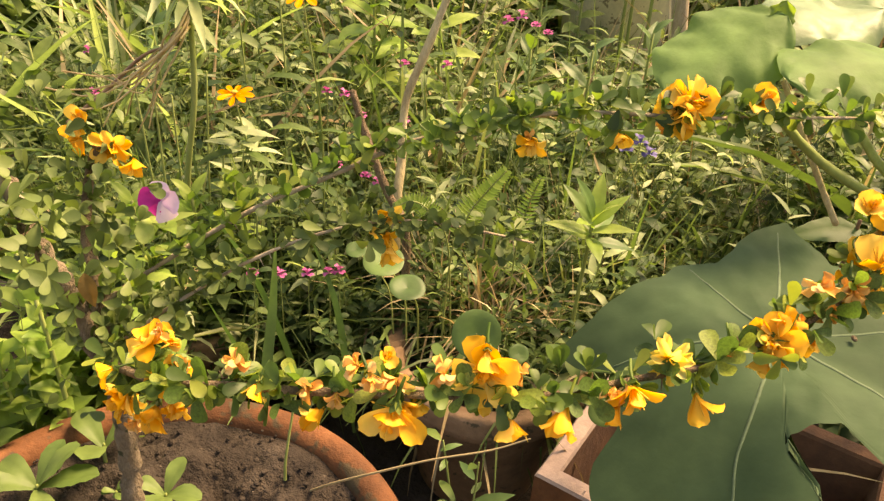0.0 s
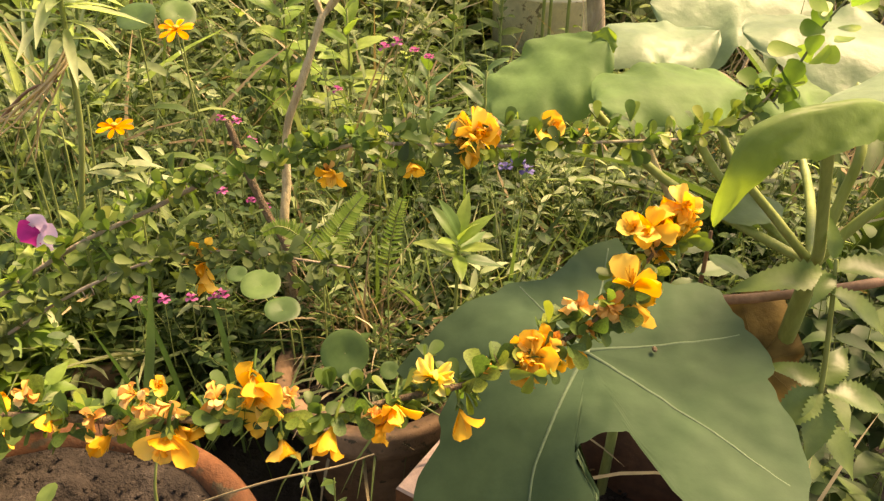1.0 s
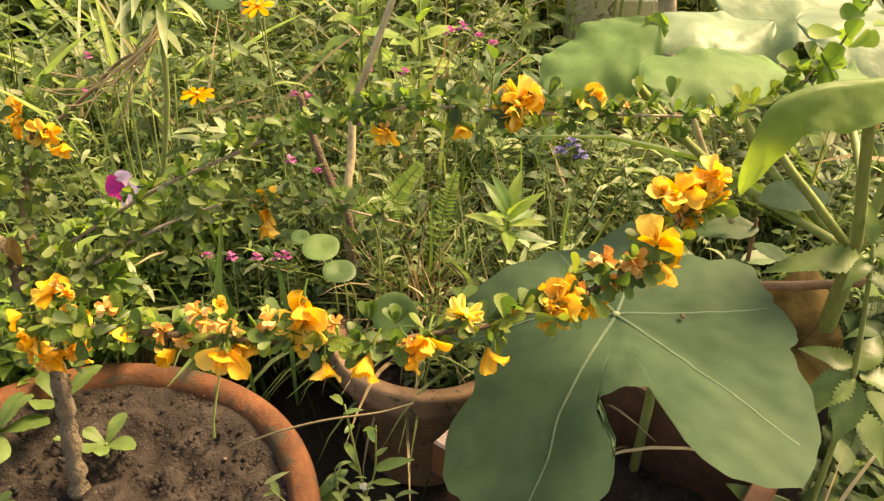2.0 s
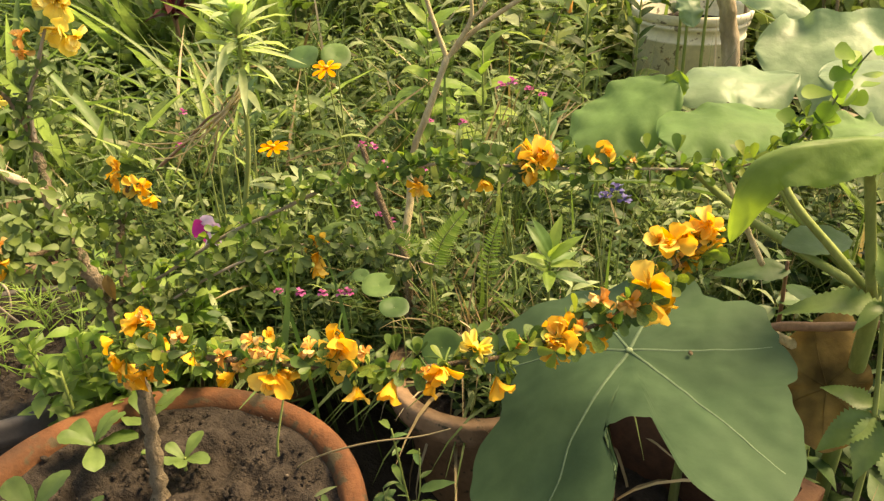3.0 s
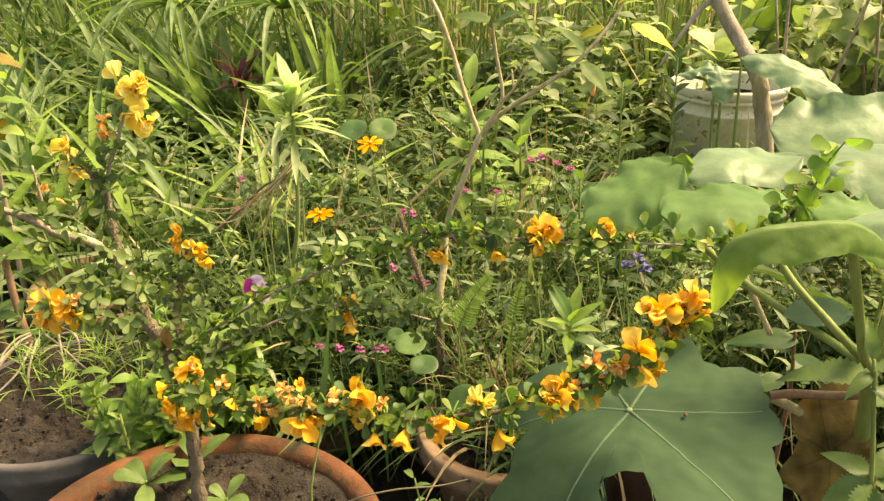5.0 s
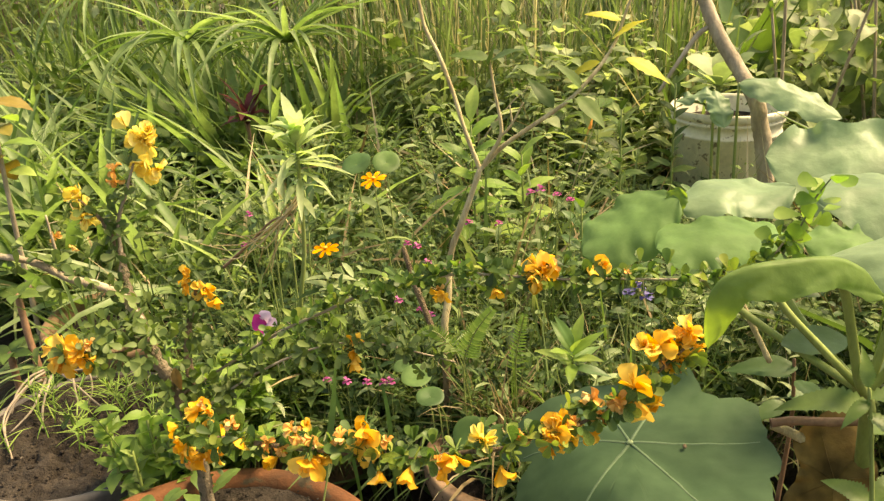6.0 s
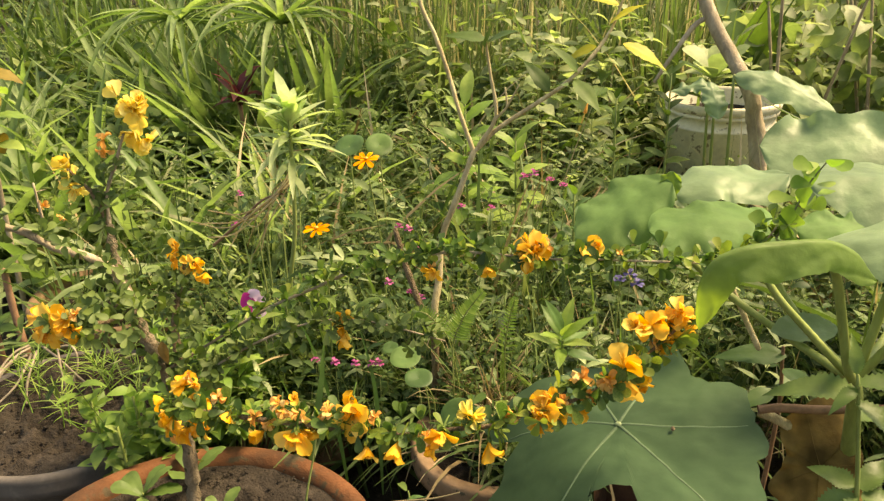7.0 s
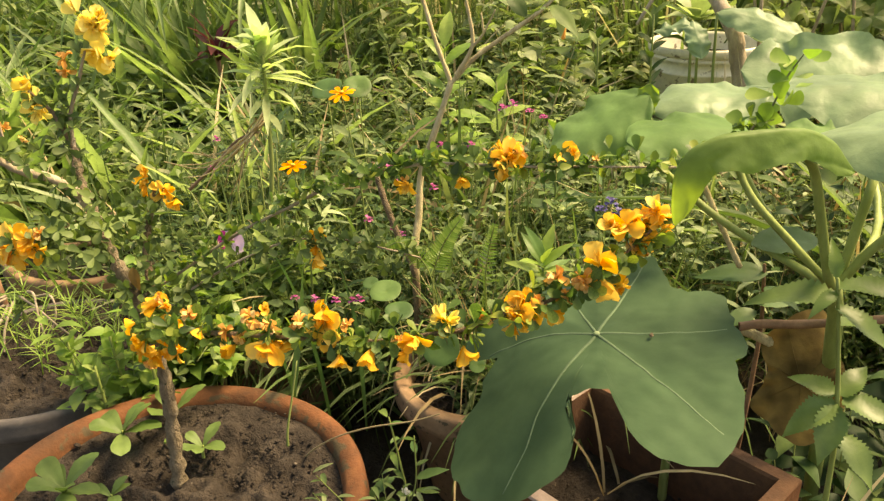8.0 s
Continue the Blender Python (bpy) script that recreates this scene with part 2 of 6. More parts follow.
M["lilac"] = leaf_mat("lilac", [(0.0, (0.70, 0.52, 0.74)), (1.0, (0.80, 0.66, 0.80))], 0.3, 0.5, (1.1, 1.0, 1.1), 60, 0.2, 0.2)
M["pink"] = leaf_mat("pink", [(0.0, (0.42, 0.07, 0.24)), (1.0, (0.58, 0.16, 0.38))], 0.3, 0.5, (1.1, 1.0, 1.1), 60, 0.2, 0.2)
M["violet"] = leaf_mat("violet", [(0.0, (0.09, 0.08, 0.24)), (1.0, (0.18, 0.17, 0.38))], 0.3, 0.5, (1.1, 1.0, 1.1), 60, 0.2, 0.2)
M["white_petal"] = leaf_mat("white_petal", [(0.0, (0.66, 0.66, 0.60)), (1.0, (0.78, 0.78, 0.72))], 0.3, 0.5, (1, 1, 1), 60, 0.1, 0.2)

# ---- shapes ----


class Geo:
    """Collects quads for one mesh."""

    def __init__(self):
        self.v, self.f, self.m, self.n = [], [], [], 0

    def add(self, v, f, slot=0):
        v, f = np.asarray(v, float).reshape(-1, 3), np.asarray(f, int).reshape(-1, 4)
        self.v.append(v)
        self.f.append(f + self.n)
        self.m.append(np.full(len(f), slot))
        self.n += len(v)
        return self

    def mesh(self, name, mats, smooth=True):
        me = bpy.data.meshes.new(name)
        v, f, s = np.concatenate(self.v), np.concatenate(self.f), np.concatenate(self.m)
        me.vertices.add(len(v))
        me.vertices.foreach_set("co", v.astype(np.float32).ravel())
        me.loops.add(f.size)
        me.loops.foreach_set("vertex_index", f.astype(np.int32).ravel())
        me.polygons.add(len(f))
        me.polygons.foreach_set("loop_start", np.arange(0, f.size, 4, dtype=np.int32))
        me.polygons.foreach_set("material_index", s.astype(np.int32))
        me.polygons.foreach_set("use_smooth", np.full(len(f), smooth))
        for m in mats if isinstance(mats, (list, tuple)) else [mats]:
            me.materials.append(m)
        me.update(calc_edges=True)
        me.validate()
        return me


def part(name, data, material, parent, label=""):
    """One mesh object under a thing or a part. data: a Geo or a ready mesh."""
    me = data.mesh(name, material) if isinstance(data, Geo) else data
    ob = new(name, me)
    ob.parent = parent
    return tagged(ob, label)


def thing(name, label, category, group="", kind="", at=(0, 0, 0)):
    ob = new(name)
    ob.location = at
    ob.empty_display_size = 0.02
    return tagged(ob, label, category, group, kind)


def grid_faces(rows, cols, wrap=False):
    r, c = np.meshgrid(np.arange(rows - 1), np.arange(cols if wrap else cols - 1), indexing="ij")
    r, c = r.ravel(), c.ravel()
    d = (c + 1) % cols
    return np.stack([r * cols + c, r * cols + d, (r + 1) * cols + d, (r + 1) * cols + c], 1)


def smooth_line(pts, steps=4):
    p = np.asarray(pts, float)
    q = np.vstack([2 * p[0] - p[1], p, 2 * p[-1] - p[-2]])
    out = []
    for i in range(1, len(q) - 2):
        for s in range(steps):
            t = s / steps
            a, b, c, d = q[i - 1], q[i], q[i + 1], q[i + 2]
            out.append(0.5 * (2 * b + (c - a) * t + (2 * a - 5 * b + 4 * c - d) * t * t + (3 * b - a - 3 * c + d) * t ** 3))
    return np.array(out + [p[-1]])


def tube(pts, r0, r1, segs=8, steps=4, knots=0.0, seed=0):
    """A tapered round stem along a smooth line; knots: unevenness of its radius."""
    p = smooth_line(pts, steps)
    rng = np.random.default_rng(seed)
    n = len(p)
    r = np.linspace(r0, r1, n) * (1 + knots * rng.uniform(-1, 1, n))
    d = np.gradient(p, axis=0)
    d /= np.linalg.norm(d, axis=1)[:, None] + 1e-9
    u = np.cross(d, [0.31, 0.87, 0.38])
    u /= np.linalg.norm(u, axis=1)[:, None] + 1e-9
    w = np.cross(d, u)
    a = np.linspace(0, 2 * np.pi, segs, endpoint=False)
    ring = u[:, None] * np.cos(a)[None, :, None] + w[:, None] * np.sin(a)[None, :, None]
    bumpy = 1 + knots * 0.5 * rng.uniform(-1, 1, (n, segs))
    v = p[:, None] + ring * (r[:, None] * bumpy)[..., None]
    tip = p[-1] + d[-1] * r[-1] * 0.6 + ring[-1] * r[-1] * 0.05
    v = np.concatenate([v.reshape(-1, 3), tip])
    return v, grid_faces(n + 1, segs, True)


def lathe(profile, segs=72, wobble=0.0, seed=0):
    rng = np.random.default_rng(seed)
    a = np.linspace(0, 2 * np.pi, segs, endpoint=False)
    ph = rng.uniform(0, 6.28, 4)
    w = 1 + wobble * (np.sin(2 * a + ph[0]) + 0.6 * np.sin(3 * a + ph[1]) + 0.4 * np.sin(7 * a + ph[2]))
    pr = np.asarray(profile, float)
    v = np.stack([pr[:, :1] * np.cos(a) * w, pr[:, :1] * np.sin(a) * w, pr[:, 1:] + 0 * a + wobble * 0.08 * np.sin(2 * a + ph[3])], 2)
    return v.reshape(-1, 3), grid_faces(len(pr), segs, True)


OBOVATE = ((0, 0.2, 0.45, 0.7, 0.88, 0.97, 1), (0.04, 0.11, 0.20, 0.265, 0.235, 0.13, 0.02))
OVATE = ((0, 0.1, 0.3, 0.55, 0.8, 1), (0.03, 0.17, 0.27, 0.22, 0.10, 0.008))
OVAL = ((0, 0.12, 0.35, 0.65, 0.88, 1), (0.04, 0.17, 0.27, 0.25, 0.13, 0.012))
LANCE = ((0, 0.15, 0.4, 0.7, 1), (0.02, 0.085, 0.12, 0.085, 0.005))
BLADE = ((0, 0.17, 0.34, 0.5, 0.67, 0.84, 1), (0.018, 0.022, 0.022, 0.019, 0.014, 0.008, 0.001))


def leaf_shape(shape, fold=0.25, bend=0.6, twist=0.0, narrow=1.0, wave=0.0):
    """A leaf of length 1 along y, facing z: folded at its midrib and bent down along its length."""
    t, w = np.array(shape[0]), np.array(shape[1]) * narrow
    ang = bend * t
    y = np.concatenate([[0], np.cumsum(np.diff(t) * np.cos((ang[1:] + ang[:-1]) / 2))])
    z = -np.concatenate([[0], np.cumsum(np.diff(t) * np.sin((ang[1:] + ang[:-1]) / 2))])
    v = []
    for i in range(len(t)):
        for s in (-1, 0, 1):
            lift = fold * w[i] * abs(s) + wave * w[i] * s * math.sin(9 * t[i])
            c, q = math.cos(twist * t[i]), math.sin(twist * t[i])
            x0, n0 = s * w[i], lift
            x1, n1 = x0 * c - n0 * q, x0 * q + n0 * c
            v.append((x1, y[i] + n1 * math.sin(ang[i]), z[i] + n1 * math.cos(ang[i])))
    return np.array(v), grid_faces(len(t), 3)


def fine_leaf(shape, fold=0.25, bend=0.6, twist=0.0, narrow=1.0, wave=0.0, rows=16, cols=7):
    """A larger leaf with a rounded outline, a sunken midrib and faint side veins."""
    fine = np.interp(np.linspace(0, 1, 97), *shape)
    for _ in range(3):
        fine[1:-1] = np.convolve(np.concatenate([fine[:1].repeat(4), fine, fine[-1:].repeat(4)]), np.ones(9) / 9, "valid")[1:-1]
    t = np.linspace(0, 1, rows)
    w = np.interp(t, np.linspace(0, 1, 97), fine) * narrow
    ang = bend * t
    step = np.concatenate([[0], np.diff(t)])
    mid = np.concatenate([[0], (ang[1:] + ang[:-1]) / 2])
    y, z = np.cumsum(step * np.cos(mid)), -np.cumsum(step * np.sin(mid))
    q = np.linspace(-1, 1, cols)[None]
    w, t = w[:, None], t[:, None]
    lift = fold * w * np.abs(q) ** 0.8 * (1 - 0.35 * np.abs(q)) + wave * w * q * np.sin(9 * t) + 0.05 * w * np.abs(q) * np.sin(34 * t - 6 * np.abs(q))
    c, sn = np.cos(twist * t), np.sin(twist * t)
    x1, n1 = q * w * c - lift * sn, q * w * sn + lift * c
    v = np.stack([x1, y[:, None] + n1 * np.sin(ang)[:, None], z[:, None] + n1 * np.cos(ang)[:, None]], -1)
    return v.reshape(-1, 3), grid_faces(rows, cols)


def strip_shape(shape, bend=0.8, twist=0.3, narrow=1.0):
    """A grass blade of two columns."""
    v, f = leaf_shape(shape, 0, bend, twist, narrow)
    return v.reshape(-1, 3, 3)[:, [0, 2]].reshape(-1, 3), grid_faces(len(shape[0]), 2)


def stem_shape(sides=4, rows=3):
    a = np.linspace(0, 2 * np.pi, sides, endpoint=False)
    t = np.linspace(0, 1, rows)
    v = np.stack([np.cos(a)[None] * (1 - 0.5 * t[:, None]), 0 * a[None] + t[:, None], np.sin(a)[None] * (1 - 0.5 * t[:, None])], 2)
    return v.reshape(-1, 3), grid_faces(rows, sides, True)


def unit(a):
    return a / (np.linalg.norm(a, axis=-1, keepdims=True) + 1e-9)


def scatter(geo, shape, pos, way, up, length, width=None, slot=0):
    """Sets a copy of the shape at each place, its y along way and its z near up."""
    v, f = shape
    pos, way, up = np.atleast_2d(pos), unit(np.atleast_2d(way)), np.atleast_2d(up)
    length = np.broadcast_to(length, len(pos))
    width = length if width is None else np.broadcast_to(width, len(pos))
    x = unit(np.cross(way, up))
    z = np.cross(x, way)
    w = (v[None, :, :1] * width[:, None, None] * x[:, None] + v[None, :, 1:2] * length[:, None, None] * way[:, None]
         + v[None, :, 2:] * width[:, None, None] * z[:, None] + pos[:, None])
    if width is not length:
        w += (v[None, :, 2:] * (length - width)[:, None, None] * z[:, None]) if shape is not STEM else 0
    faces = f[None] + (np.arange(len(pos)) * len(v))[:, None, None]
    geo.add(w.reshape(-1, 3), faces.reshape(-1, 4), slot)


STEM = stem_shape()
SHAPES = {
    "obovate": [leaf_shape(OBOVATE, 0.25, b, tw) for b, tw in ((0.2, 0), (0.6, 0.2), (-0.3, -0.2))],
    "ovate": [leaf_shape(OVATE, 0.25, b, tw) for b, tw in ((0.3, 0), (0.8, 0.3), (1.3, -0.2))],
    "oval": [leaf_shape(OVAL, 0.2, b, tw) for b, tw in ((0.2, 0), (0.7, 0.2), (1.1, -0.3))],
    "lance": [leaf_shape(LANCE, 0.3, b, tw) for b, tw in ((0.3, 0), (0.9, 0.3), (1.4, -0.3))],
    "blade": [strip_shape(BLADE, b, tw) for b, tw in ((0.3, 0.2), (0.9, -0.4), (1.6, 0.6), (2.2, 0.3))],
    "wide_blade": [leaf_shape(BLADE, 0.5, b, tw, 1.5) for b, tw in ((0.6, 0.2), (1.2, -0.3), (1.9, 0.4))],
    "needle": [strip_shape(BLADE, b, 0, 1.2) for b in (0.2, -0.3, 0.6)],
    "petal": [leaf_shape(OBOVATE, 0.35, b, tw, 1.5, 0.25) for b, tw in ((0.5, 0), (1.1, 0.3), (-0.5, -0.3))],
}


def frame_matrix(pos, way, up, size):
    y = Vector(way).normalized()
    x = y.cross(Vector(up)).normalized()
    z = x.cross(y)
    m = Matrix((x, y, z)).transposed().to_4x4()
    return Matrix.Translation(pos) @ m @ Matrix.Scale(size, 4)


def scatter_mixed(geo, kind, rng, pos, way, up, length, width=None, slot=0):
    pick = rng.integers(0, len(SHAPES[kind]), len(pos))
    for i, s in enumerate(SHAPES[kind]):
        k = pick == i
        if k.any():
            scatter(geo, s, pos[k], way[k], up[k], length[k], None if width is None else width[k], slot)


def plants(rng, xy, z0, height, leaves, kind, size, rise=(0.1, 0.7), low=0.3, lean=0.25, geo=None, stem=0.0012, slot=0, stem_slot=1):
    """Upright weeds: a thin stem each, with leaves all round it."""
    geo = geo or Geo()
    n = len(xy)
    h = np.broadcast_to(height, n) * rng.uniform(0.75, 1.2, n)
    base = np.column_stack([xy, np.broadcast_to(z0, n)])
    axis = np.column_stack([rng.normal(0, lean, (n, 2)), np.ones(n)])
    scatter(geo, STEM, base, axis, np.tile([0.3, 1, 0.1], (n, 1)), h * np.linalg.norm(axis, axis=1), np.full(n, stem), stem_slot)
    i = np.repeat(np.arange(n), leaves)
    f = np.tile(np.linspace(low, 1, leaves), n) + rng.normal(0, 0.03, len(i))
    az = np.tile(np.arange(leaves) * 2.4, n) + rng.uniform(0, 6.28, n)[i] + rng.normal(0, 0.3, len(i))
    el = rng.uniform(*rise, len(i)) + 0.5 * np.clip(f - 0.8, 0, 1)
    way = np.column_stack([np.cos(az) * np.cos(el), np.sin(az) * np.cos(el), np.sin(el)])
    pos = base[i] + axis[i] * (h[i] * f)[:, None]
    up = np.column_stack([rng.normal(0, 0.25, (len(i), 2)), np.ones(len(i))])
    ln = size * rng.uniform(0.6, 1.2, len(i)) * (1.15 - 0.35 * f)
    scatter_mixed(geo, kind, rng, pos, way, up, ln, slot=slot)
    return geo


def tufts(rng, xy, z0, length, count, kind="blade", spread=0.5, geo=None, base_r=0.01, width=1.0, slot=0):
    """Tufts of blades that rise and bend over outwards."""
    geo = geo or Geo()
    n = len(xy)
    i = np.repeat(np.arange(n), count)
    az = rng.uniform(0, 6.28, len(i))
    el = np.pi / 2 - np.abs(rng.normal(0, spread, len(i)))
    out = np.column_stack([np.cos(az), np.sin(az), 0 * az])
    way = out * np.cos(el)[:, None] + np.column_stack([0 * az, 0 * az, np.sin(el)])
    pos = np.column_stack([xy, np.broadcast_to(z0, n)])[i] + out * base_r * rng.uniform(0, 1, len(i))[:, None]
    up = np.column_stack([0 * az, 0 * az, np.ones(len(i))]) * 0.6 - out
    ln = np.broadcast_to(length, n)[i] * rng.uniform(0.55, 1.15, len(i))
    scatter_mixed(geo, kind, rng, pos, way, up, ln, ln * width, slot=slot)
    return geo

# ---- ground ----
rng = np.random.default_rng(7)


def ground_sheet():
    xs = np.concatenate([[-60, -20, -8], np.linspace(-4, 3, 90), [8, 20, 60]])
    ys = np.concatenate([[-40, -12, -4], np.linspace(-1.5, 5.5, 90), [9, 20, 60]])
    gx, gy = np.meshgrid(xs, ys)
    z = np.array([noise.fractal(Vector((x * 3, y * 3, 0)), 1.0, 2.0, 5) for x, y in zip(gx.ravel(), gy.ravel())]) * 0.02 - 0.02
    g = Geo().add(np.column_stack([gx.ravel(), gy.ravel(), z]), grid_faces(len(ys), len(xs)))
    return tagged(new("ground", g.mesh("ground", M["earth"])), "dark bare garden earth under the plants", "ground", kind="structure")


ground_sheet()

# ---- pots ----


def soil_disc(radius, seed, rough=0.019, rings=44, segs=120):
    r = np.linspace(0.002, radius, rings)
    a = np.linspace(0, 2 * np.pi, segs, endpoint=False)
    rr, aa = np.meshgrid(r, a, indexing="ij")
    x, y = rr * np.cos(aa), rr * np.sin(aa)
    z = np.array([noise.fractal(Vector((p * 14, q * 14, seed)), 0.8, 2.1, 6) + 0.7 * noise.noise(Vector((p * 60, q * 60, seed))) - 0.9 * abs(noise.noise(Vector((p * 32, q * 32, seed + 5)))) for p, q in zip(x.ravel(), y.ravel())]) * rough * (1.02 - (rr.ravel() / radius) ** 5)
    return Geo().add(np.column_stack([x.ravel(), y.ravel(), z]), grid_faces(rings, segs, True))


def pebble_shape():
    a = np.linspace(0, 2 * np.pi, 6, endpoint=False)
    rows = [(0.1, -0.8), (0.85, -0.4), (1.0, 0.1), (0.6, 0.7), (0.05, 0.9)]
    v = [(r * math.cos(t), r * math.sin(t) * 0.8, z * 0.6) for r, z in rows for t in a]
    return np.array(v), grid_faces(len(rows), 6, True)


PEBBLE = pebble_shape()


def clods(radius, n, seed, size=(0.0010, 0.0060)):
    r = np.random.default_rng(seed)
    g, rad, az = Geo(), radius * np.sqrt(r.uniform(0, 0.95, n)), r.uniform(0, 6.28, n)
    scatter(g, PEBBLE, np.column_stack([rad * np.cos(az), rad * np.sin(az), r.uniform(-0.003, 0.006, n)]), r.normal(0, 1, (n, 3)) * [1, 1, 0.2], r.normal(0, 0.3, (n, 3)) + [0, 0, 1], r.uniform(*size, n) * r.uniform(0.3, 1, n) ** 2)
    return g


def round_pot(name, label, at, radius, height, material, lip=0.035, thick=0.022, soil_drop=0.03, seed=0, rib=0.004):
    """A tapered round pot with a thick rolled rim; at: the middle of its rim's top."""
    x, y, z = at
    pot = thing(name, label, "plant pot", "garden pots", at=(x, y, z - height))
    h, r = height, radius
    body = [(0.002, 0.0), (r * 0.60, 0.0), (r * 0.62, 0.006), (r * 0.74, h * 0.45), (r * 0.86, h - lip * 1.15), (r * 0.865, h - lip)]
    inner = [(r - thick * 1.35, h - lip), (r - thick * 1.5, h - soil_drop - 0.03), (r * 0.6, h - soil_drop - 0.05)]
    part("body", Geo().add(*lathe(body + [(r * 0.80, h - lip * 0.9)], 96, 0.006, seed)), material, pot)
    rim = [(r * 0.84, h - lip), (r * 0.955, h - lip * 0.98), (r * 0.99, h - lip * 0.85), (r, h - lip * 0.55), (r * 0.985, h - lip * 0.3), (r * 0.992, h - lip * 0.16),
           (r * 0.975, h - 0.002), (r * 0.955, h), (r - thick, h - 0.003), (r - thick * 1.25, h - lip * 0.35)] + inner
    part("rim", Geo().add(*lathe(rim, 96, 0.006, seed)), material, pot)
    return pot


def pot_soil(at, radius, seed, n=900, label="crumbly grey-brown damp soil in a pot"):
    s = thing("potting_soil", label, "soil", at=at)
    part("soil_surface", soil_disc(radius, seed), M["soil"], s)
    tagged(part("clod", clods(radius, n, seed), M["soil"], s), kind="stuff")
    return s


MAIN = (-0.158, 0.435, 0.205)
round_pot("terracotta_pot", "weathered orange terracotta pot with a thick rolled rim", MAIN, 0.246, 0.24, M["terracotta"], lip=0.05, thick=0.026, soil_drop=0.03, seed=1)
pot_soil((MAIN[0], MAIN[1], MAIN[2] - 0.028), 0.219, 11, 2600).rotation_euler = (radians(3.5), 0, 0)
GREY = (-0.585, 0.705, 0.180)
round_pot("plastic_pot", "dull dark-grey plastic pot with a rolled rim", GREY, 0.195, 0.18, M["grey_plastic"], lip=0.045, thick=0.016, soil_drop=0.012, seed=2)
pot_soil((GREY[0], GREY[1], GREY[2] - 0.004), 0.18, 12, 1400)
BACK = (-0.29, 0.96, 0.18)
round_pot("terracotta_pot", "old brown terracotta pot half hidden by weeds", BACK, 0.19, 0.18, M["terracotta_old"], lip=0.04, seed=3)
pot_soil((BACK[0], BACK[1], BACK[2] - 0.03), 0.165, 13, 200, "dark soil in an overgrown pot")
FAR = (-0.76, 1.06, 0.205)
round_pot("terracotta_pot", "old brown terracotta pot behind the grey pot", FAR, 0.19, 0.205, M["terracotta_old"], lip=0.045, seed=4)
pot_soil((FAR[0], FAR[1], FAR[2] - 0.03), 0.165, 14, 200, "dark soil in an overgrown pot")
MID = (0.135, 0.80, 0.205)
round_pot("terracotta_pot", "old brown terracotta pot overgrown with round-leaved weeds", MID, 0.13, 0.205, M["terracotta_old"], lip=0.04, seed=5)
pot_soil((MID[0], MID[1], MID[2] - 0.03), 0.108, 15, 200, "dark soil in an overgrown pot")


def square_planter(corner, e1, a, b, top, height, wall=0.018):
    e1 = np.array([*e1, 0.0]) / np.hypot(*e1)
    e2 = np.array([e1[1], -e1[0], 0])
    c = np.array([*corner, 0.0])
    box = thing("square_planter", "square terracotta planter with a pale worn rim", "planter", "garden pots", at=(corner[0], corner[1], 0))

    def ring(off, z, flare=0.0):
        o = off - flare
        return [e1 * (o if i in (0, 3) else a - o) + e2 * (o if i in (0, 1) else b - o) + np.array([0, 0, z]) for i in range(4)]

    def rings(levels):
        v = np.array([p for off, z in levels for p in ring(off, z)])
        return Geo().add(v, grid_faces(len(levels), 4, True))
    body = rings([(0.02, 0.0), (0.012, top - 0.05), (0.0, top - 0.045), (0.0, top - 0.003)])
    part("body", body.mesh("planter_body", M["terracotta"], False), None, box)
    rim = rings([(0.0, top - 0.003), (0.002, top), (wall, top), (wall + 0.002, top - 0.004)])
    part("inner_wall", rings([(wall + 0.002, top - 0.004), (wall + 0.008, top - 0.13)]).mesh("planter_inner", M["terracotta_shaded"], False), None, box)
    v = np.concatenate(rim.v)
    for i in range(4):
        side = Geo().add(v.reshape(-1, 4, 3)[:, [i, (i + 1) % 4]], grid_faces(4, 2))
        # Far and right rims get the dark copy that holds the leaf's shade.
        part("rim", side.mesh("planter_rim", M["planter_rim"] if i in (0, 3) else M["terracotta_shaded"], False), None, box, "pale worn rim" if i in (0, 3) else "rim with leaf shade put into its colour")
    s = thing("potting_soil", "dark soil with dry litter in a square planter", "soil", at=tuple(c + e1 * a / 2 + e2 * b / 2 + np.array([0, 0, top - 0.105])))
    tagged(part("clod", clods(min(a, b) / 2 - wall, 500, 16), M["soil"], s), kind="stuff")
    gu, gv = np.meshgrid(np.linspace(-a / 2 + wall * 0.6, a / 2 - wall * 0.6, 50), np.linspace(-b / 2 + wall * 0.6, b / 2 - wall * 0.6, 40))
    z = np.array([noise.fractal(Vector((p * 14, q * 14, 16)), 0.8, 2.1, 6) for p, q in zip(gu.ravel(), gv.ravel())]) * 0.013
    v = gu.ravel()[:, None] * e1 + gv.ravel()[:, None] * e2 + z[:, None] * np.array([0, 0, 1.0])
    part("soil_surface", Geo().add(v, grid_faces(40, 50)), M["soil"], s)


square_planter((0.178, 0.577), (0.50, 0.866), 0.24, 0.30, 0.235, 0.235)

# ---- flowering shrub in the terracotta pot ----


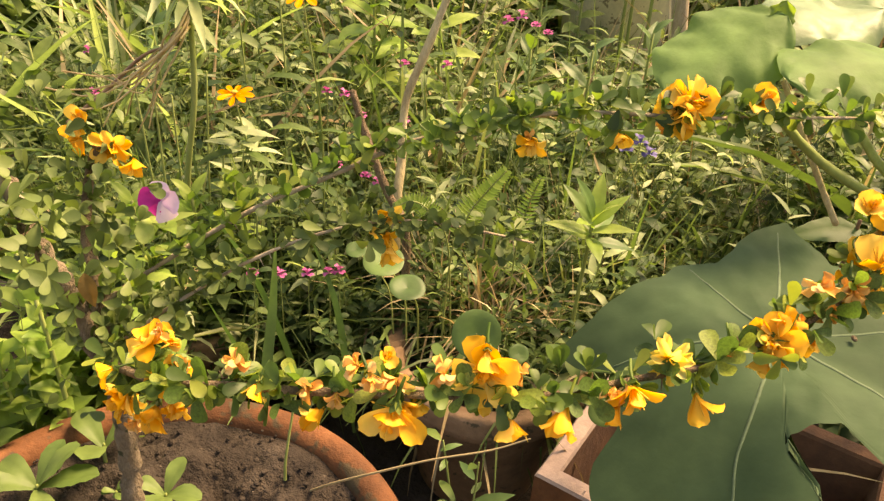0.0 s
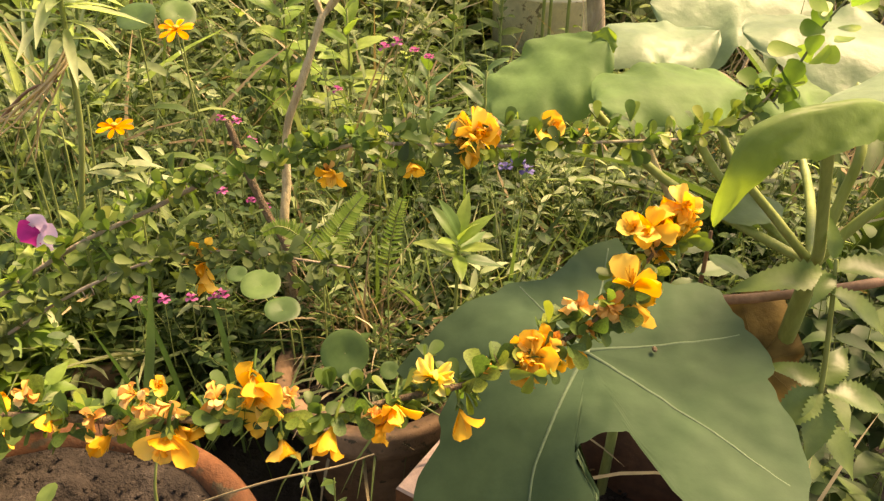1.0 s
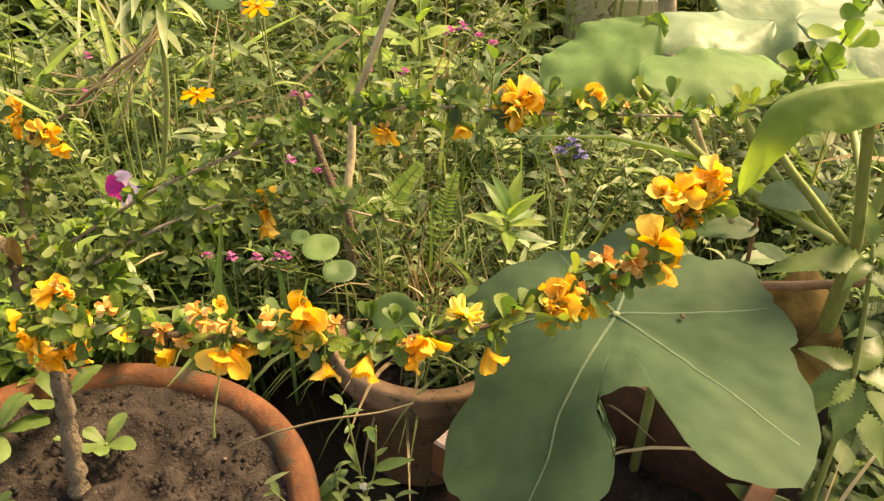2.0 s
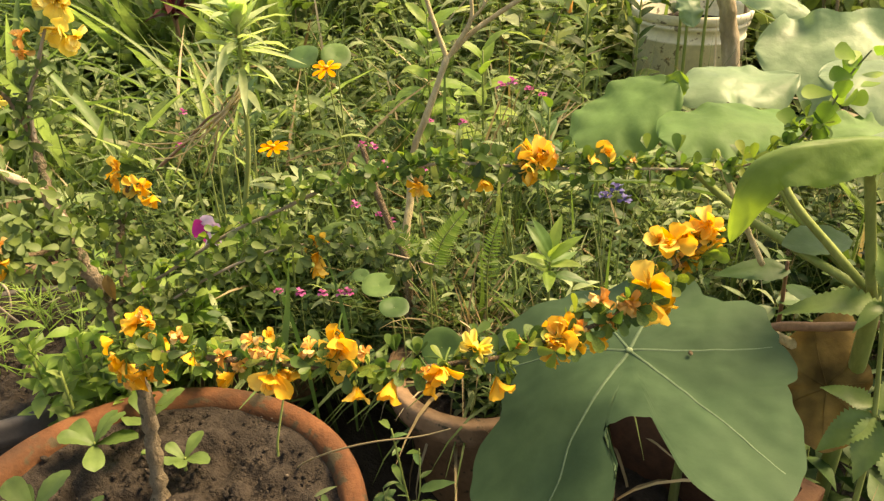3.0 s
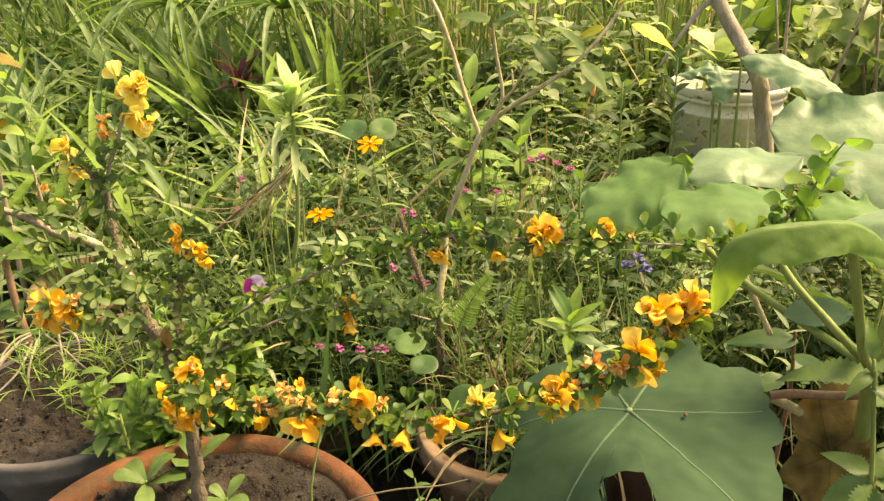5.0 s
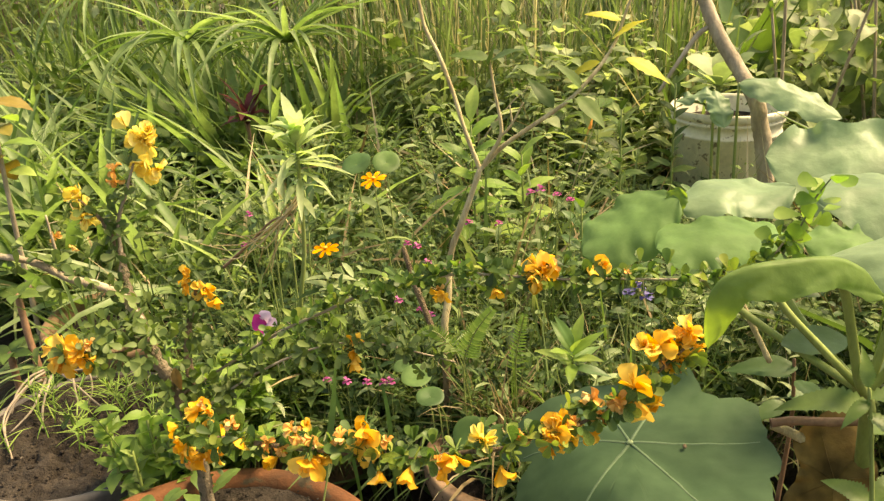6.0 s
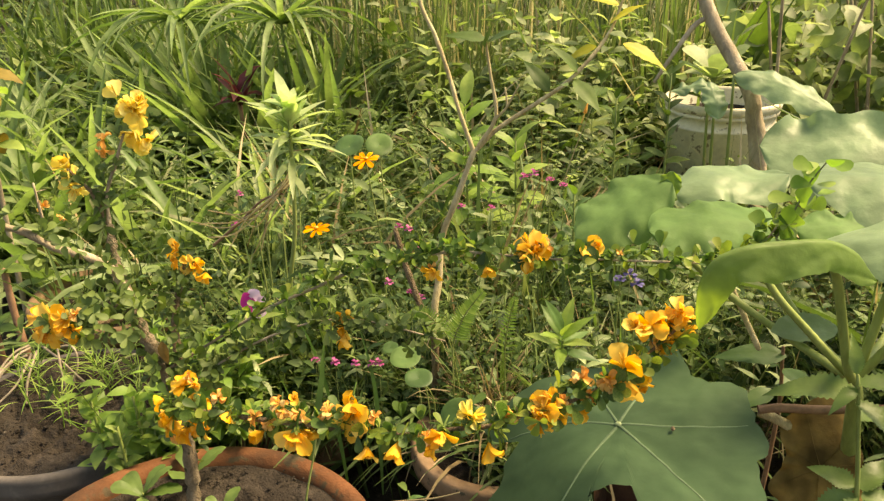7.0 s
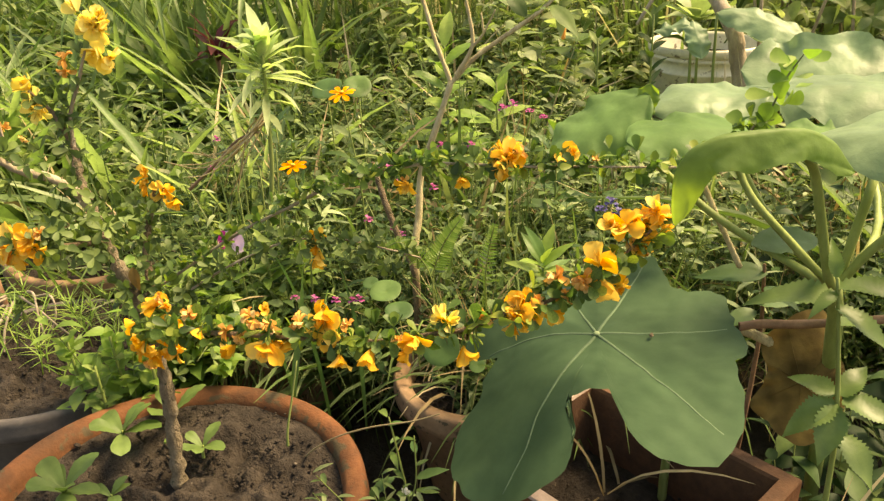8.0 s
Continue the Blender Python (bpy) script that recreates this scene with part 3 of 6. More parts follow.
def petal_shape(cup, bend, ruffle, twist=0.0, narrow=1.0):
    """A rounded petal of length 1 along y, facing z: cupped across, bent along its length, with a ruffled edge."""
    t = np.array([0, 0.15, 0.35, 0.58, 0.78, 0.92, 1.0])
    w = np.array([0.05, 0.13, 0.25, 0.37, 0.40, 0.30, 0.07]) * narrow
    ang = bend * t
    y = np.concatenate([[0], np.cumsum(np.diff(t) * np.cos((ang[1:] + ang[:-1]) / 2))])
    z = -np.concatenate([[0], np.cumsum(np.diff(t) * np.sin((ang[1:] + ang[:-1]) / 2))])
    v = []
    for i in range(len(t)):
        for q in (-1, -0.5, 0, 0.5, 1):
            lift = cup * w[i] * q * q + ruffle * t[i] * abs(q) * math.sin(6 * t[i] + 4 * q)
            c, k = math.cos(twist * t[i]), math.sin(twist * t[i])
            x1, n1 = q * w[i] * c - lift * k, q * w[i] * k + lift * c
            v.append((x1, y[i] + n1 * math.sin(ang[i]) - 0.05 * q * q * t[i], z[i] + n1 * math.cos(ang[i])))
    return np.array(v), grid_faces(len(t), 5)


PETALS = [petal_shape(c, b, r, tw) for c, b, r, tw in ((0.35, 0.5, 0.03, 0.1), (0.55, 0.9, 0.06, -0.25), (0.25, -0.3, 0.05, 0.3), (0.6, 1.3, 0.08, 0.0))]
CURLED = [petal_shape(c, b, r, tw, 0.5) for c, b, r, tw in ((1.2, 1.4, 0.10, 0.9), (1.5, 0.6, 0.14, -1.2), (0.9, 2.0, 0.10, 0.5))]
# petals, their length, their width, the flare from the axis and its spread
KINDS = {"open": (6, 0.0138, 1.05, 0.90, 0.25), "star": (15, 0.0118, 0.42, 0.75, 0.35), "burst": (8, 0.0135, 0.62, 0.65, 0.35), "fan": (7, 0.0150, 0.72, 0.0, 0.15),
         "cup": (3, 0.0150, 1.05, 0.38, 0.12), "droop": (4, 0.0160, 0.75, 0.33, 0.15), "petal": (2, 0.0160, 1.0, 0.0, 0.25), "wilted": (6, 0.0095, 1.25, 0.42, 0.25)}


def flower_mesh(kind, seed):
    """One flower, its axis along y: petals, a few stamens, green sepals and a short stalk."""
    r = np.random.default_rng(seed)
    g = Geo()
    n, size, wide, flare, jit = KINDS[kind]
    bank = CURLED if kind == "wilted" else PETALS
    for k in range(n):
        ln = size * r.uniform(0.82, 1.12)
        if kind in ("fan", "petal"):
            a = (k - (n - 1) / 2) * 2.1 / n + r.normal(0, jit)
            way, up = [[math.sin(a), math.cos(a), r.normal(0, 0.15)]], [[r.normal(0, 0.3), -0.1, 1]]
        else:
            a, fl = 2 * math.pi * k / n + r.normal(0, 0.2), flare + r.normal(0, jit)
            way = [[math.cos(a) * math.sin(fl), math.cos(fl), math.sin(a) * math.sin(fl)]]
            up = np.array([[-math.cos(a), 0.5, -math.sin(a)]]) + r.normal(0, 0.2, (1, 3))
        scatter(g, bank[r.integers(0, len(bank))], [[0, 0.002, 0]], way, up, np.array([ln]), np.array([ln * wide]), 0)
    if kind in ("open", "cup", "fan"):
        for k in range(3):
            a = r.uniform(0, 6.28)
            scatter(g, CURLED[k], [[0, 0.003, 0.001]], [[math.cos(a) * 0.5, 1, math.sin(a) * 0.5]], [[math.cos(a), 0, math.sin(a)]], np.array([size * 0.62]), np.array([size * 0.6]), 0)
    for k in range(4):
        scatter(g, STEM, [[0, 0.003, 0]], [[r.normal(0, 0.3), 1, r.normal(0, 0.3)]], [[0, 0, 1]], np.array([size * 0.7]), np.array([0.0005]), 1)
    for k in range(5):
        a = 2 * math.pi * k / 5
        scatter(g, SHAPES["oval"][0], [[0, -0.002, 0]], [[math.cos(a) * 0.5, 1, math.sin(a) * 0.5]], [[-math.cos(a), 0, -math.sin(a)]], np.array([0.006]), None, 2)
    g.add(*tube([(0, -0.011, 0), (0.0005, -0.005, 0.0), (0, 0.001, 0)], 0.0006, 0.0010, 5, 2), 2)
    petal = M["petal_wilted"] if kind == "wilted" else M["petal_pale"] if seed > 500 or kind == "star" else M["petal"]
    return g.mesh("flower_" + kind, [petal, M["stamen"], M["shrub_leaf"]])


FLOWERS = {k: [flower_mesh(k, 100 + 10 * i + j) for j in range(4)] for i, k in enumerate(KINDS)}
PALE = {k: [flower_mesh(k, 600 + 10 * i + j) for j in range(3)] for i, k in enumerate(KINDS)}
SHRUB_LEAVES = []
for s in SHAPES["obovate"]:
    g = Geo().add(*s)
    SHRUB_LEAVES.append(g.mesh("leaf", M["shrub_leaf"]))

shrub = thing("flowering_shrub", "thorny small-leaved shrub with orange-yellow flowers on arching branches", "shrub", at=(-0.185, 0.49, 0.185))
BASE = Vector(shrub.location)


def along(line, n, rng_, lo=0.0, hi=1.0):
    p = smooth_line(line, 10)
    s = np.concatenate([[0], np.cumsum(np.linalg.norm(np.diff(p, axis=0), axis=1))])
    u = (lo + (hi - lo) * (np.arange(n) + rng_.uniform(0.1, 0.9, n)) / n) * s[-1]
    q = np.column_stack([np.interp(u, s, p[:, k]) for k in range(3)])
    q2 = np.column_stack([np.interp(u + 0.004, s, p[:, k]) for k in range(3)])
    q1 = np.column_stack([np.interp(u - 0.004, s, p[:, k]) for k in range(3)])
    return q, unit(q2 - q1)


def whorls(line, spots, per, size, seed, lo=0.0, hi=1.0, upward=0.55, reach=0.008):
    """Places of leaves: little rosettes along a branch, turned mostly upwards."""
    r = np.random.default_rng(seed)
    q, d = along(line, spots, r, lo, hi)
    out = []
    for p, t in zip(q, d):
        side = unit(np.cross(t, [0, 0, 1]) * r.normal(0, 0.7) + np.array([0, 0, upward]) + r.normal(0, 0.55, 3))
        k = max(1, int(round(per + r.normal(0, 1.5))))
        p = p + side * reach * abs(r.normal(0, 1))
        for j in range(k):
            w = unit(side * 0.75 + r.normal(0, 0.75, 3) + t * r.normal(0.2, 0.4))
            out.append((p + side * 0.002, w, unit(side + np.array([0, -0.5, 0.8])), size * r.uniform(0.6, 1.2)))
    return out


def branch(name, line, r0, r1, leaves, singles, material=None, label="", mat=None, seed=0, knots=0.14):
    """A woody branch with its leaves: singles as leaf objects, or all in one mesh."""
    g = Geo().add(*tube(line, r0, r1, 10, 7, knots, seed))
    r = np.random.default_rng(seed + 5)
    q, d = along(line, max(4, len(line) * 2), r)
    for p, t in zip(q, d):
        w = unit(np.cross(t, r.normal(0, 1, 3)))
        g.add(*tube([p, p + w * r.uniform(0.006, 0.014)], 0.0007, 0.0002, 4, 2))
    br = part(name, Geo().add(np.concatenate(g.v) - np.array(BASE), np.concatenate(g.f)), M["bark"] if material is None else material, shrub, label)
    if singles:
        for i, (p, w, u, s) in enumerate(leaves):
            ob = new("leaf", SHRUB_LEAVES[i % 3])
            ob.parent = br
            ob.matrix_basis = frame_matrix(Vector(p) - BASE, w, u, s)
    elif leaves:
        lg = Geo()
        p, w, u, s = (np.array(c) for c in zip(*leaves))
        scatter_mixed(lg, "obovate", r, p - np.array(BASE), w, u, s)
        tagged(part("foliage", lg, M["shrub_leaf_grey"] if mat is None else mat, br), kind="stuff")
    return br


def leaf_mass(leaves, seed=1):
    lg = Geo()
    p, w, u, s = (np.array(c) for c in zip(*leaves))
    scatter_mixed(lg, "obovate", np.random.default_rng(seed), p - np.array(BASE), w, u, s)
    return lg


def bloom(parent, spots, seed, scale=1.0, pale=False):
    """Flowers on a branch: place, kind, size, and how far each one turns sideways and upwards."""
    r = random.Random(seed)
    behind = [(x + r.gauss(0, 0.006), y + 0.004, z + r.gauss(0, 0.006), r.choice(("burst", "cup", "wilted")), 0.8 * size, dx + r.gauss(0, 0.6), dz + r.gauss(0, 0.6)) for x, y, z, kind, size, dx, dz in spots if kind in ("open", "fan", "burst")]
    for x, y, z, kind, size, dx, dz in spots + behind:
        flat = kind in ("fan", "petal")
        face = Vector((dx, -0.2 if flat else -0.75, dz)).normalized()
        up = Vector((r.gauss(0, 0.25), -1, 0.6)) if flat else Vector((r.gauss(0, 1), r.gauss(0, 1), 1))
        ob = new("flower", r.choice((PALE if pale else FLOWERS)[kind]))
        ob.parent = parent
        s = 1.14 * scale * size
        ob.matrix_basis = frame_matrix(Vector((x, y, z)) - BASE - face * 0.008 * s, face, up, s)
        tagged(ob, "shrivelled orange flower" if kind == "wilted" else "")


TRUNK = [(-0.182, 0.495, 0.17), (-0.179, 0.5, 0.251), (-0.173, 0.5, 0.329), (-0.177, 0.5, 0.394), (-0.187, 0.5, 0.447), (-0.193, 0.49, 0.489), (-0.202, 0.487, 0.532),
         (-0.212, 0.49, 0.564), (-0.226, 0.5, 0.592), (-0.233, 0.51, 0.614)]
CROWN_STEM = [(-0.233, 0.51, 0.614), (-0.238, 0.52, 0.646), (-0.227, 0.53, 0.68), (-0.208, 0.53, 0.715)]
SECOND = [(-0.174, 0.5, 0.38), (-0.17, 0.5, 0.411), (-0.18, 0.52, 0.459), (-0.194, 0.54, 0.484), (-0.193, 0.56, 0.527), (-0.185, 0.565, 0.551)]
FRONT = [(-0.176, 0.498, 0.37), (-0.15, 0.465, 0.425), (-0.097, 0.42, 0.459), (-0.033, 0.4, 0.479), (0.018, 0.39, 0.49), (0.074, 0.385, 0.499), (0.116, 0.39, 0.498), (0.158, 0.395, 0.501),
         (0.196, 0.405, 0.507), (0.231, 0.41, 0.515), (0.259, 0.415, 0.529), (0.29, 0.43, 0.536), (0.316, 0.445, 0.546), (0.34, 0.475, 0.555), (0.361, 0.5, 0.567), (0.38, 0.51, 0.587)]
ARCH = [(-0.186, 0.505, 0.44), (-0.143, 0.53, 0.467), (-0.071, 0.545, 0.515), (-0.006, 0.55, 0.55), (0.048, 0.555, 0.578), (0.1, 0.555, 0.595), (0.149, 0.556, 0.608), (0.196, 0.556, 0.611),
        (0.241, 0.56, 0.61), (0.294, 0.575, 0.609), (0.346, 0.59, 0.607), (0.396, 0.6, 0.608), (0.436, 0.6, 0.627), (0.453, 0.6, 0.652)]
MIDDLE_LINE = [(-0.174, 0.495, 0.41), (-0.116, 0.5, 0.459), (-0.055, 0.515, 0.497), (0.007, 0.52, 0.525), (0.056, 0.53, 0.529), (0.103, 0.54, 0.519), (0.143, 0.55, 0.507)]
WEST_LINE = [(-0.204, 0.488, 0.54), (-0.213, 0.48, 0.575), (-0.223, 0.46, 0.599), (-0.252, 0.45, 0.609), (-0.274, 0.44, 0.627), (-0.298, 0.43, 0.637), (-0.335, 0.42, 0.641)]
SPUR = [(-0.199, 0.487, 0.519), (-0.195, 0.44, 0.536), (-0.202, 0.41, 0.547), (-0.209, 0.39, 0.557)]
SPUR_TOP = [(-0.233, 0.51, 0.614), (-0.25, 0.513, 0.648), (-0.265, 0.513, 0.663), (-0.278, 0.513, 0.675)]
DEAD = [(-0.252, 0.45, 0.609), (-0.26, 0.45, 0.634), (-0.262, 0.45, 0.68)]

CLUSTER = [
    (-0.103, 0.424, 0.487, "open", 1.00, -0.3, 0.9), (-0.089, 0.429, 0.482, "cup", 0.80, 0.6, 0.7), (-0.133, 0.424, 0.460, "cup", 0.80, -1.0, 0.1),
    (-0.128, 0.424, 0.435, "burst", 1.10, -0.7, -0.3), (-0.086, 0.420, 0.461, "open", 0.95, 0.4, 0.3), (-0.104, 0.420, 0.428, "droop", 1.10, -0.2, -0.8),
    (-0.088, 0.424, 0.435, "burst", 0.95, 0.7, -0.4), (-0.121, 0.424, 0.411, "wilted", 0.90, -0.3, -0.8), (-0.036, 0.395, 0.503, "wilted", 1.00, 0.2, 0.8),
]
INNER = [
    (-0.024, 0.390, 0.486, "cup", 0.85, -0.3, -0.6), (0.007, 0.384, 0.496, "wilted", 0.90, -0.3, 0.4), (0.035, 0.385, 0.517, "wilted", 1.00, -0.6, 0.8),
    (0.048, 0.375, 0.514, "wilted", 1.00, 0.4, -0.3), (0.054, 0.386, 0.525, "cup", 0.55, 0.2, 1.0), (0.014, 0.384, 0.478, "droop", 0.95, -0.9, -0.8),
    (0.026, 0.382, 0.490, "wilted", 0.90, 0.2, -0.7), (0.059, 0.370, 0.491, "fan", 1.25, -0.2, -0.9), (0.065, 0.379, 0.490, "burst", 1.00, 0.5, -0.5),
    (0.061, 0.379, 0.511, "wilted", 1.00, 0.1, 0.2), (0.086, 0.384, 0.517, "wilted", 1.00, 0.0, 0.8), (0.108, 0.384, 0.517, "open", 1.20, -0.2, 0.3),
    (0.113, 0.389, 0.497, "fan", 0.75, 0.5, -0.7),
]
OUTER = [
    (0.126, 0.376, 0.487, "cup", 0.95, 0.1, -0.9), (0.130, 0.392, 0.515, "wilted", 0.70, 0.4, 0.6), (0.155, 0.379, 0.497, "droop", 1.00, -0.3, -0.9),
    (0.179, 0.385, 0.511, "wilted", 0.60, 0.2, 0.2), (0.193, 0.385, 0.511, "burst", 1.10, 0.0, -0.2), (0.185, 0.386, 0.498, "droop", 0.70, -0.5, -0.8),
    (0.214, 0.404, 0.524, "star", 1.15, 0.0, 0.4), (0.233, 0.397, 0.499, "droop", 0.95, 0.2, -0.9), (0.249, 0.410, 0.527, "wilted", 0.90, 0.0, -0.3),
]
BUNCH = [
    (0.269, 0.415, 0.534, "open", 1.15, -0.6, 0.2), (0.285, 0.420, 0.528, "open", 1.15, 0.5, -0.1), (0.270, 0.416, 0.517, "cup", 0.85, -0.4, -0.9),
    (0.278, 0.422, 0.541, "burst", 1.00, 0.1, 0.8), (0.275, 0.414, 0.527, "burst", 1.00, -0.2, -0.4), (0.290, 0.428, 0.540, "wilted", 0.90, 0.5, 0.6),
    (0.303, 0.434, 0.525, "fan", 0.75, 0.5, -0.6), (0.312, 0.438, 0.541, "wilted", 0.95, 0.4, 0.2),
]
TIP = [
    (0.301, 0.441, 0.560, "wilted", 0.90, -0.2, 0.7), (0.322, 0.444, 0.553, "wilted", 1.00, -0.2, -0.2), (0.337, 0.450, 0.548, "petal", 1.00, 0.0, -0.9),
    (0.335, 0.453, 0.572, "petal", 1.00, -0.1, 0.9), (0.344, 0.472, 0.551, "open", 1.00, 0.3, 0.1), (0.348, 0.484, 0.536, "droop", 0.80, 0.5, -0.7),
    (0.349, 0.487, 0.589, "open", 1.15, -0.5, 0.3), (0.361, 0.502, 0.589, "cup", 0.95, 0.0, 0.9), (0.369, 0.505, 0.573, "open", 1.10, 0.5, -0.1),
    (0.357, 0.498, 0.566, "wilted", 0.90, -0.3, -0.6), (0.367, 0.504, 0.560, "burst", 0.80, 0.2, -0.8), (0.375, 0.507, 0.598, "open", 1.00, -0.1, 0.4),
    (0.381, 0.509, 0.588, "burst", 0.95, 0.5, -0.5),
]
UPPER = [
    (0.132, 0.546, 0.586, "burst", 0.85, -0.2, -0.4), (0.191, 0.547, 0.597, "cup", 0.75, 0.2, -0.8), (0.229, 0.552, 0.629, "petal", 1.00, -0.3, 0.9),
    (0.238, 0.551, 0.624, "open", 1.15, 0.4, 0.5), (0.224, 0.552, 0.614, "open", 0.95, -0.5, 0.0), (0.232, 0.550, 0.611, "droop", 1.00, -0.2, -0.7),
    (0.221, 0.560, 0.605, "wilted", 0.95, -0.8, -0.4), (0.288, 0.577, 0.621, "cup", 1.00, 0.2, 0.8), (0.313, 0.577, 0.618, "wilted", 0.60, 0.2, 0.5),
]
MIDDLE = [
    (0.036, 0.522, 0.518, "burst", 0.85, -0.1, -0.2), (0.038, 0.522, 0.508, "droop", 0.80, 0.2, -0.8),
]
SIDE = [
    (-0.196, 0.563, 0.570, "cup", 0.85, -0.3, 0.8), (-0.198, 0.563, 0.553, "fan", 0.60, -0.5, -0.4), (-0.172, 0.563, 0.551, "burst", 0.90, 0.3, 0.0),
    (-0.157, 0.563, 0.538, "droop", 0.75, 0.6, -0.7),
]
CROWN = [
    (-0.221, 0.540, 0.757, "petal", 0.80, -0.7, 1.0), (-0.206, 0.540, 0.744, "petal", 0.85, -0.2, 0.9), (-0.186, 0.540, 0.748, "petal", 0.95, 0.9, 0.5),
    (-0.198, 0.540, 0.741, "star", 0.80, 0.3, 0.6), (-0.214, 0.540, 0.734, "petal", 0.75, -0.9, 0.3), (-0.189, 0.540, 0.733, "petal", 0.70, 0.8, -0.2),
    (-0.200, 0.534, 0.712, "open", 0.90, 0.1, -0.1), (-0.197, 0.536, 0.741, "open", 0.80, 0.2, 0.4), (-0.192, 0.540, 0.701, "petal", 0.90, 0.5, -0.9), (-0.213, 0.540, 0.706, "petal", 0.75, -0.5, -0.6),
]
STALE = [
    (-0.236, 0.525, 0.710, "wilted", 1.05, -0.1, 0.9), (-0.236, 0.525, 0.692, "wilted", 1.10, 0.3, -0.7),
]
SPUR_FLOWERS = [
    (-0.283, 0.514, 0.680, "cup", 1.00, -0.3, 0.8), (-0.277, 0.514, 0.665, "open", 0.85, -0.2, 0.2), (-0.276, 0.514, 0.648, "burst", 0.95, 0.3, -0.6),
]
WEST = [
    (-0.280, 0.470, 0.645, "wilted", 0.85, 0.6, -0.2), (-0.256, 0.470, 0.634, "wilted", 0.60, 0.2, -0.6),
]
WEST_END = [
    (-0.213, 0.388, 0.571, "petal", 1.00, -0.3, 0.9), (-0.234, 0.388, 0.562, "petal", 0.80, -1.0, 0.1), (-0.229, 0.388, 0.550, "fan", 1.10, -0.9, -0.3),
    (-0.220, 0.388, 0.540, "fan", 1.00, -0.1, -0.9), (-0.197, 0.388, 0.564, "burst", 1.00, 0.5, 0.5), (-0.194, 0.388, 0.551, "burst", 1.00, 0.7, -0.4),
    (-0.209, 0.388, 0.555, "open", 0.90, 0.1, 0.0),
]

branch("trunk", TRUNK, 0.0092, 0.0040, whorls(TRUNK, 66, 4, 0.0140, 31, 0.34, 1, 0.2, 0.030), False, material=M["trunk_bark"], seed=1, knots=0.34)
b = branch("branch", CROWN_STEM, 0.0026, 0.0014, whorls(CROWN_STEM, 22, 3, 0.015, 32, 0.0, 0.8, reach=0.014), False, material=M["bark_pale"], seed=2)
# Crown flowers take the pale petals that carry the sunlight in their colour.
bloom(b, CROWN, 2, 1.3, pale=True)
bloom(b, STALE, 12)
b = branch("branch", SECOND, 0.006, 0.003, whorls(SECOND, 84, 4, 0.0138, 33, 0.2, 1, 0.2, 0.032), False, seed=3)
bloom(b, SIDE, 3, 1.3)
b = branch("branch", FRONT, 0.0030, 0.0012, whorls(FRONT, 58, 4, 0.0180, 34, 0.12, 1, 0.25, 0.006), True, label="arching branch hung with orange-yellow flowers", seed=4)
tagged(part("foliage", leaf_mass(whorls(FRONT, 110, 4, 0.0150, 44, 0.1, 1.0, 0.25, 0.007)), M["shrub_leaf"], b), kind="stuff")
bloom(b, CLUSTER, 14, 1.08)
bloom(b, CLUSTER[3:8], 24, 1.0)
bloom(b, INNER, 4, 1.08)
bloom(b, OUTER, 5, 1.1)
bloom(b, BUNCH, 15)
bloom(b, TIP[:6], 6, 1.32)
bloom(b, TIP[1:6], 16, 1.05)
bloom(b, TIP[6:], 17, 0.98)
b = branch("branch", ARCH, 0.0020, 0.0009, whorls(ARCH, 130, 3.4, 0.0140, 35, 0.02, 1, 0.6, 0.007), False, material=M["bark_pale"], mat=M["shrub_leaf"], seed=5)
tagged(part("foliage", leaf_mass(whorls(ARCH, 95, 4, 0.0130, 55, 0.30, 1.0, 0.55, 0.006)), M["shrub_leaf"], b), kind="stuff")
bloom(b, UPPER, 7, 1.12)
b = branch("branch", MIDDLE_LINE, 0.0015, 0.0008, whorls(MIDDLE_LINE, 135, 4, 0.0125, 36, 0.02, 1, 0.3, 0.011), False, material=M["bark_pale"], seed=6)
bloom(b, MIDDLE, 8, 1.25)
b = branch("branch", WEST_LINE, 0.0052, 0.0034, whorls(WEST_LINE, 36, 4, 0.0138, 37, 0.1, 1, 0.2, 0.032), False, material=M["bark_pale"], seed=7)
bloom(b, WEST, 9)
b = branch("branch", SPUR, 0.003, 0.0015, whorls(SPUR, 55, 5, 0.0145, 38, 0.1, 0.95, 0.3, 0.026), False, seed=8)
bloom(b, WEST_END, 10)
b = branch("branch", SPUR_TOP, 0.0028, 0.0013, whorls(SPUR_TOP, 10, 3, 0.015, 39, reach=0.01), False, seed=9)
bloom(b, SPUR_FLOWERS, 11, 1.3, pale=True)
branch("twig", DEAD, 0.0022, 0.001, [], False, material=M["bark_pale"], label="bare dead twig", seed=10)

# ---- seedlings in the pots ----


def seedling(at, size, leaves, seed, label="young green seedling with smooth oval leaves"):
    r = np.random.default_rng(seed)
    s = thing("seedling", label, "seedling", "seedlings in the pot", at=at)
    part("stem", Geo().add(*tube([(0, 0, 0), (0.001, 0, size * 0.3), (0.003, 0, size * 0.5)], 0.0022, 0.0015, 6)), M["petiole"], s)
    for k in range(leaves):
        a = 2.4 * k + r.uniform(0, 1)
        el = r.uniform(0.4, 1.0)
        g = Geo()
        scatter(g, fine_leaf(OBOVATE, 0.25, r.uniform(0.4, 0.9), 0.2, 0.95, 0.1), [[0.002, 0, size * 0.4]], [[math.cos(a) * math.cos(el), math.sin(a) * math.cos(el), math.sin(el)]], [[0, 0, 1]], np.array([size * r.uniform(0.7, 1.1)]))
        part("leaf", g, M["seedling_leaf"], s)
    return s


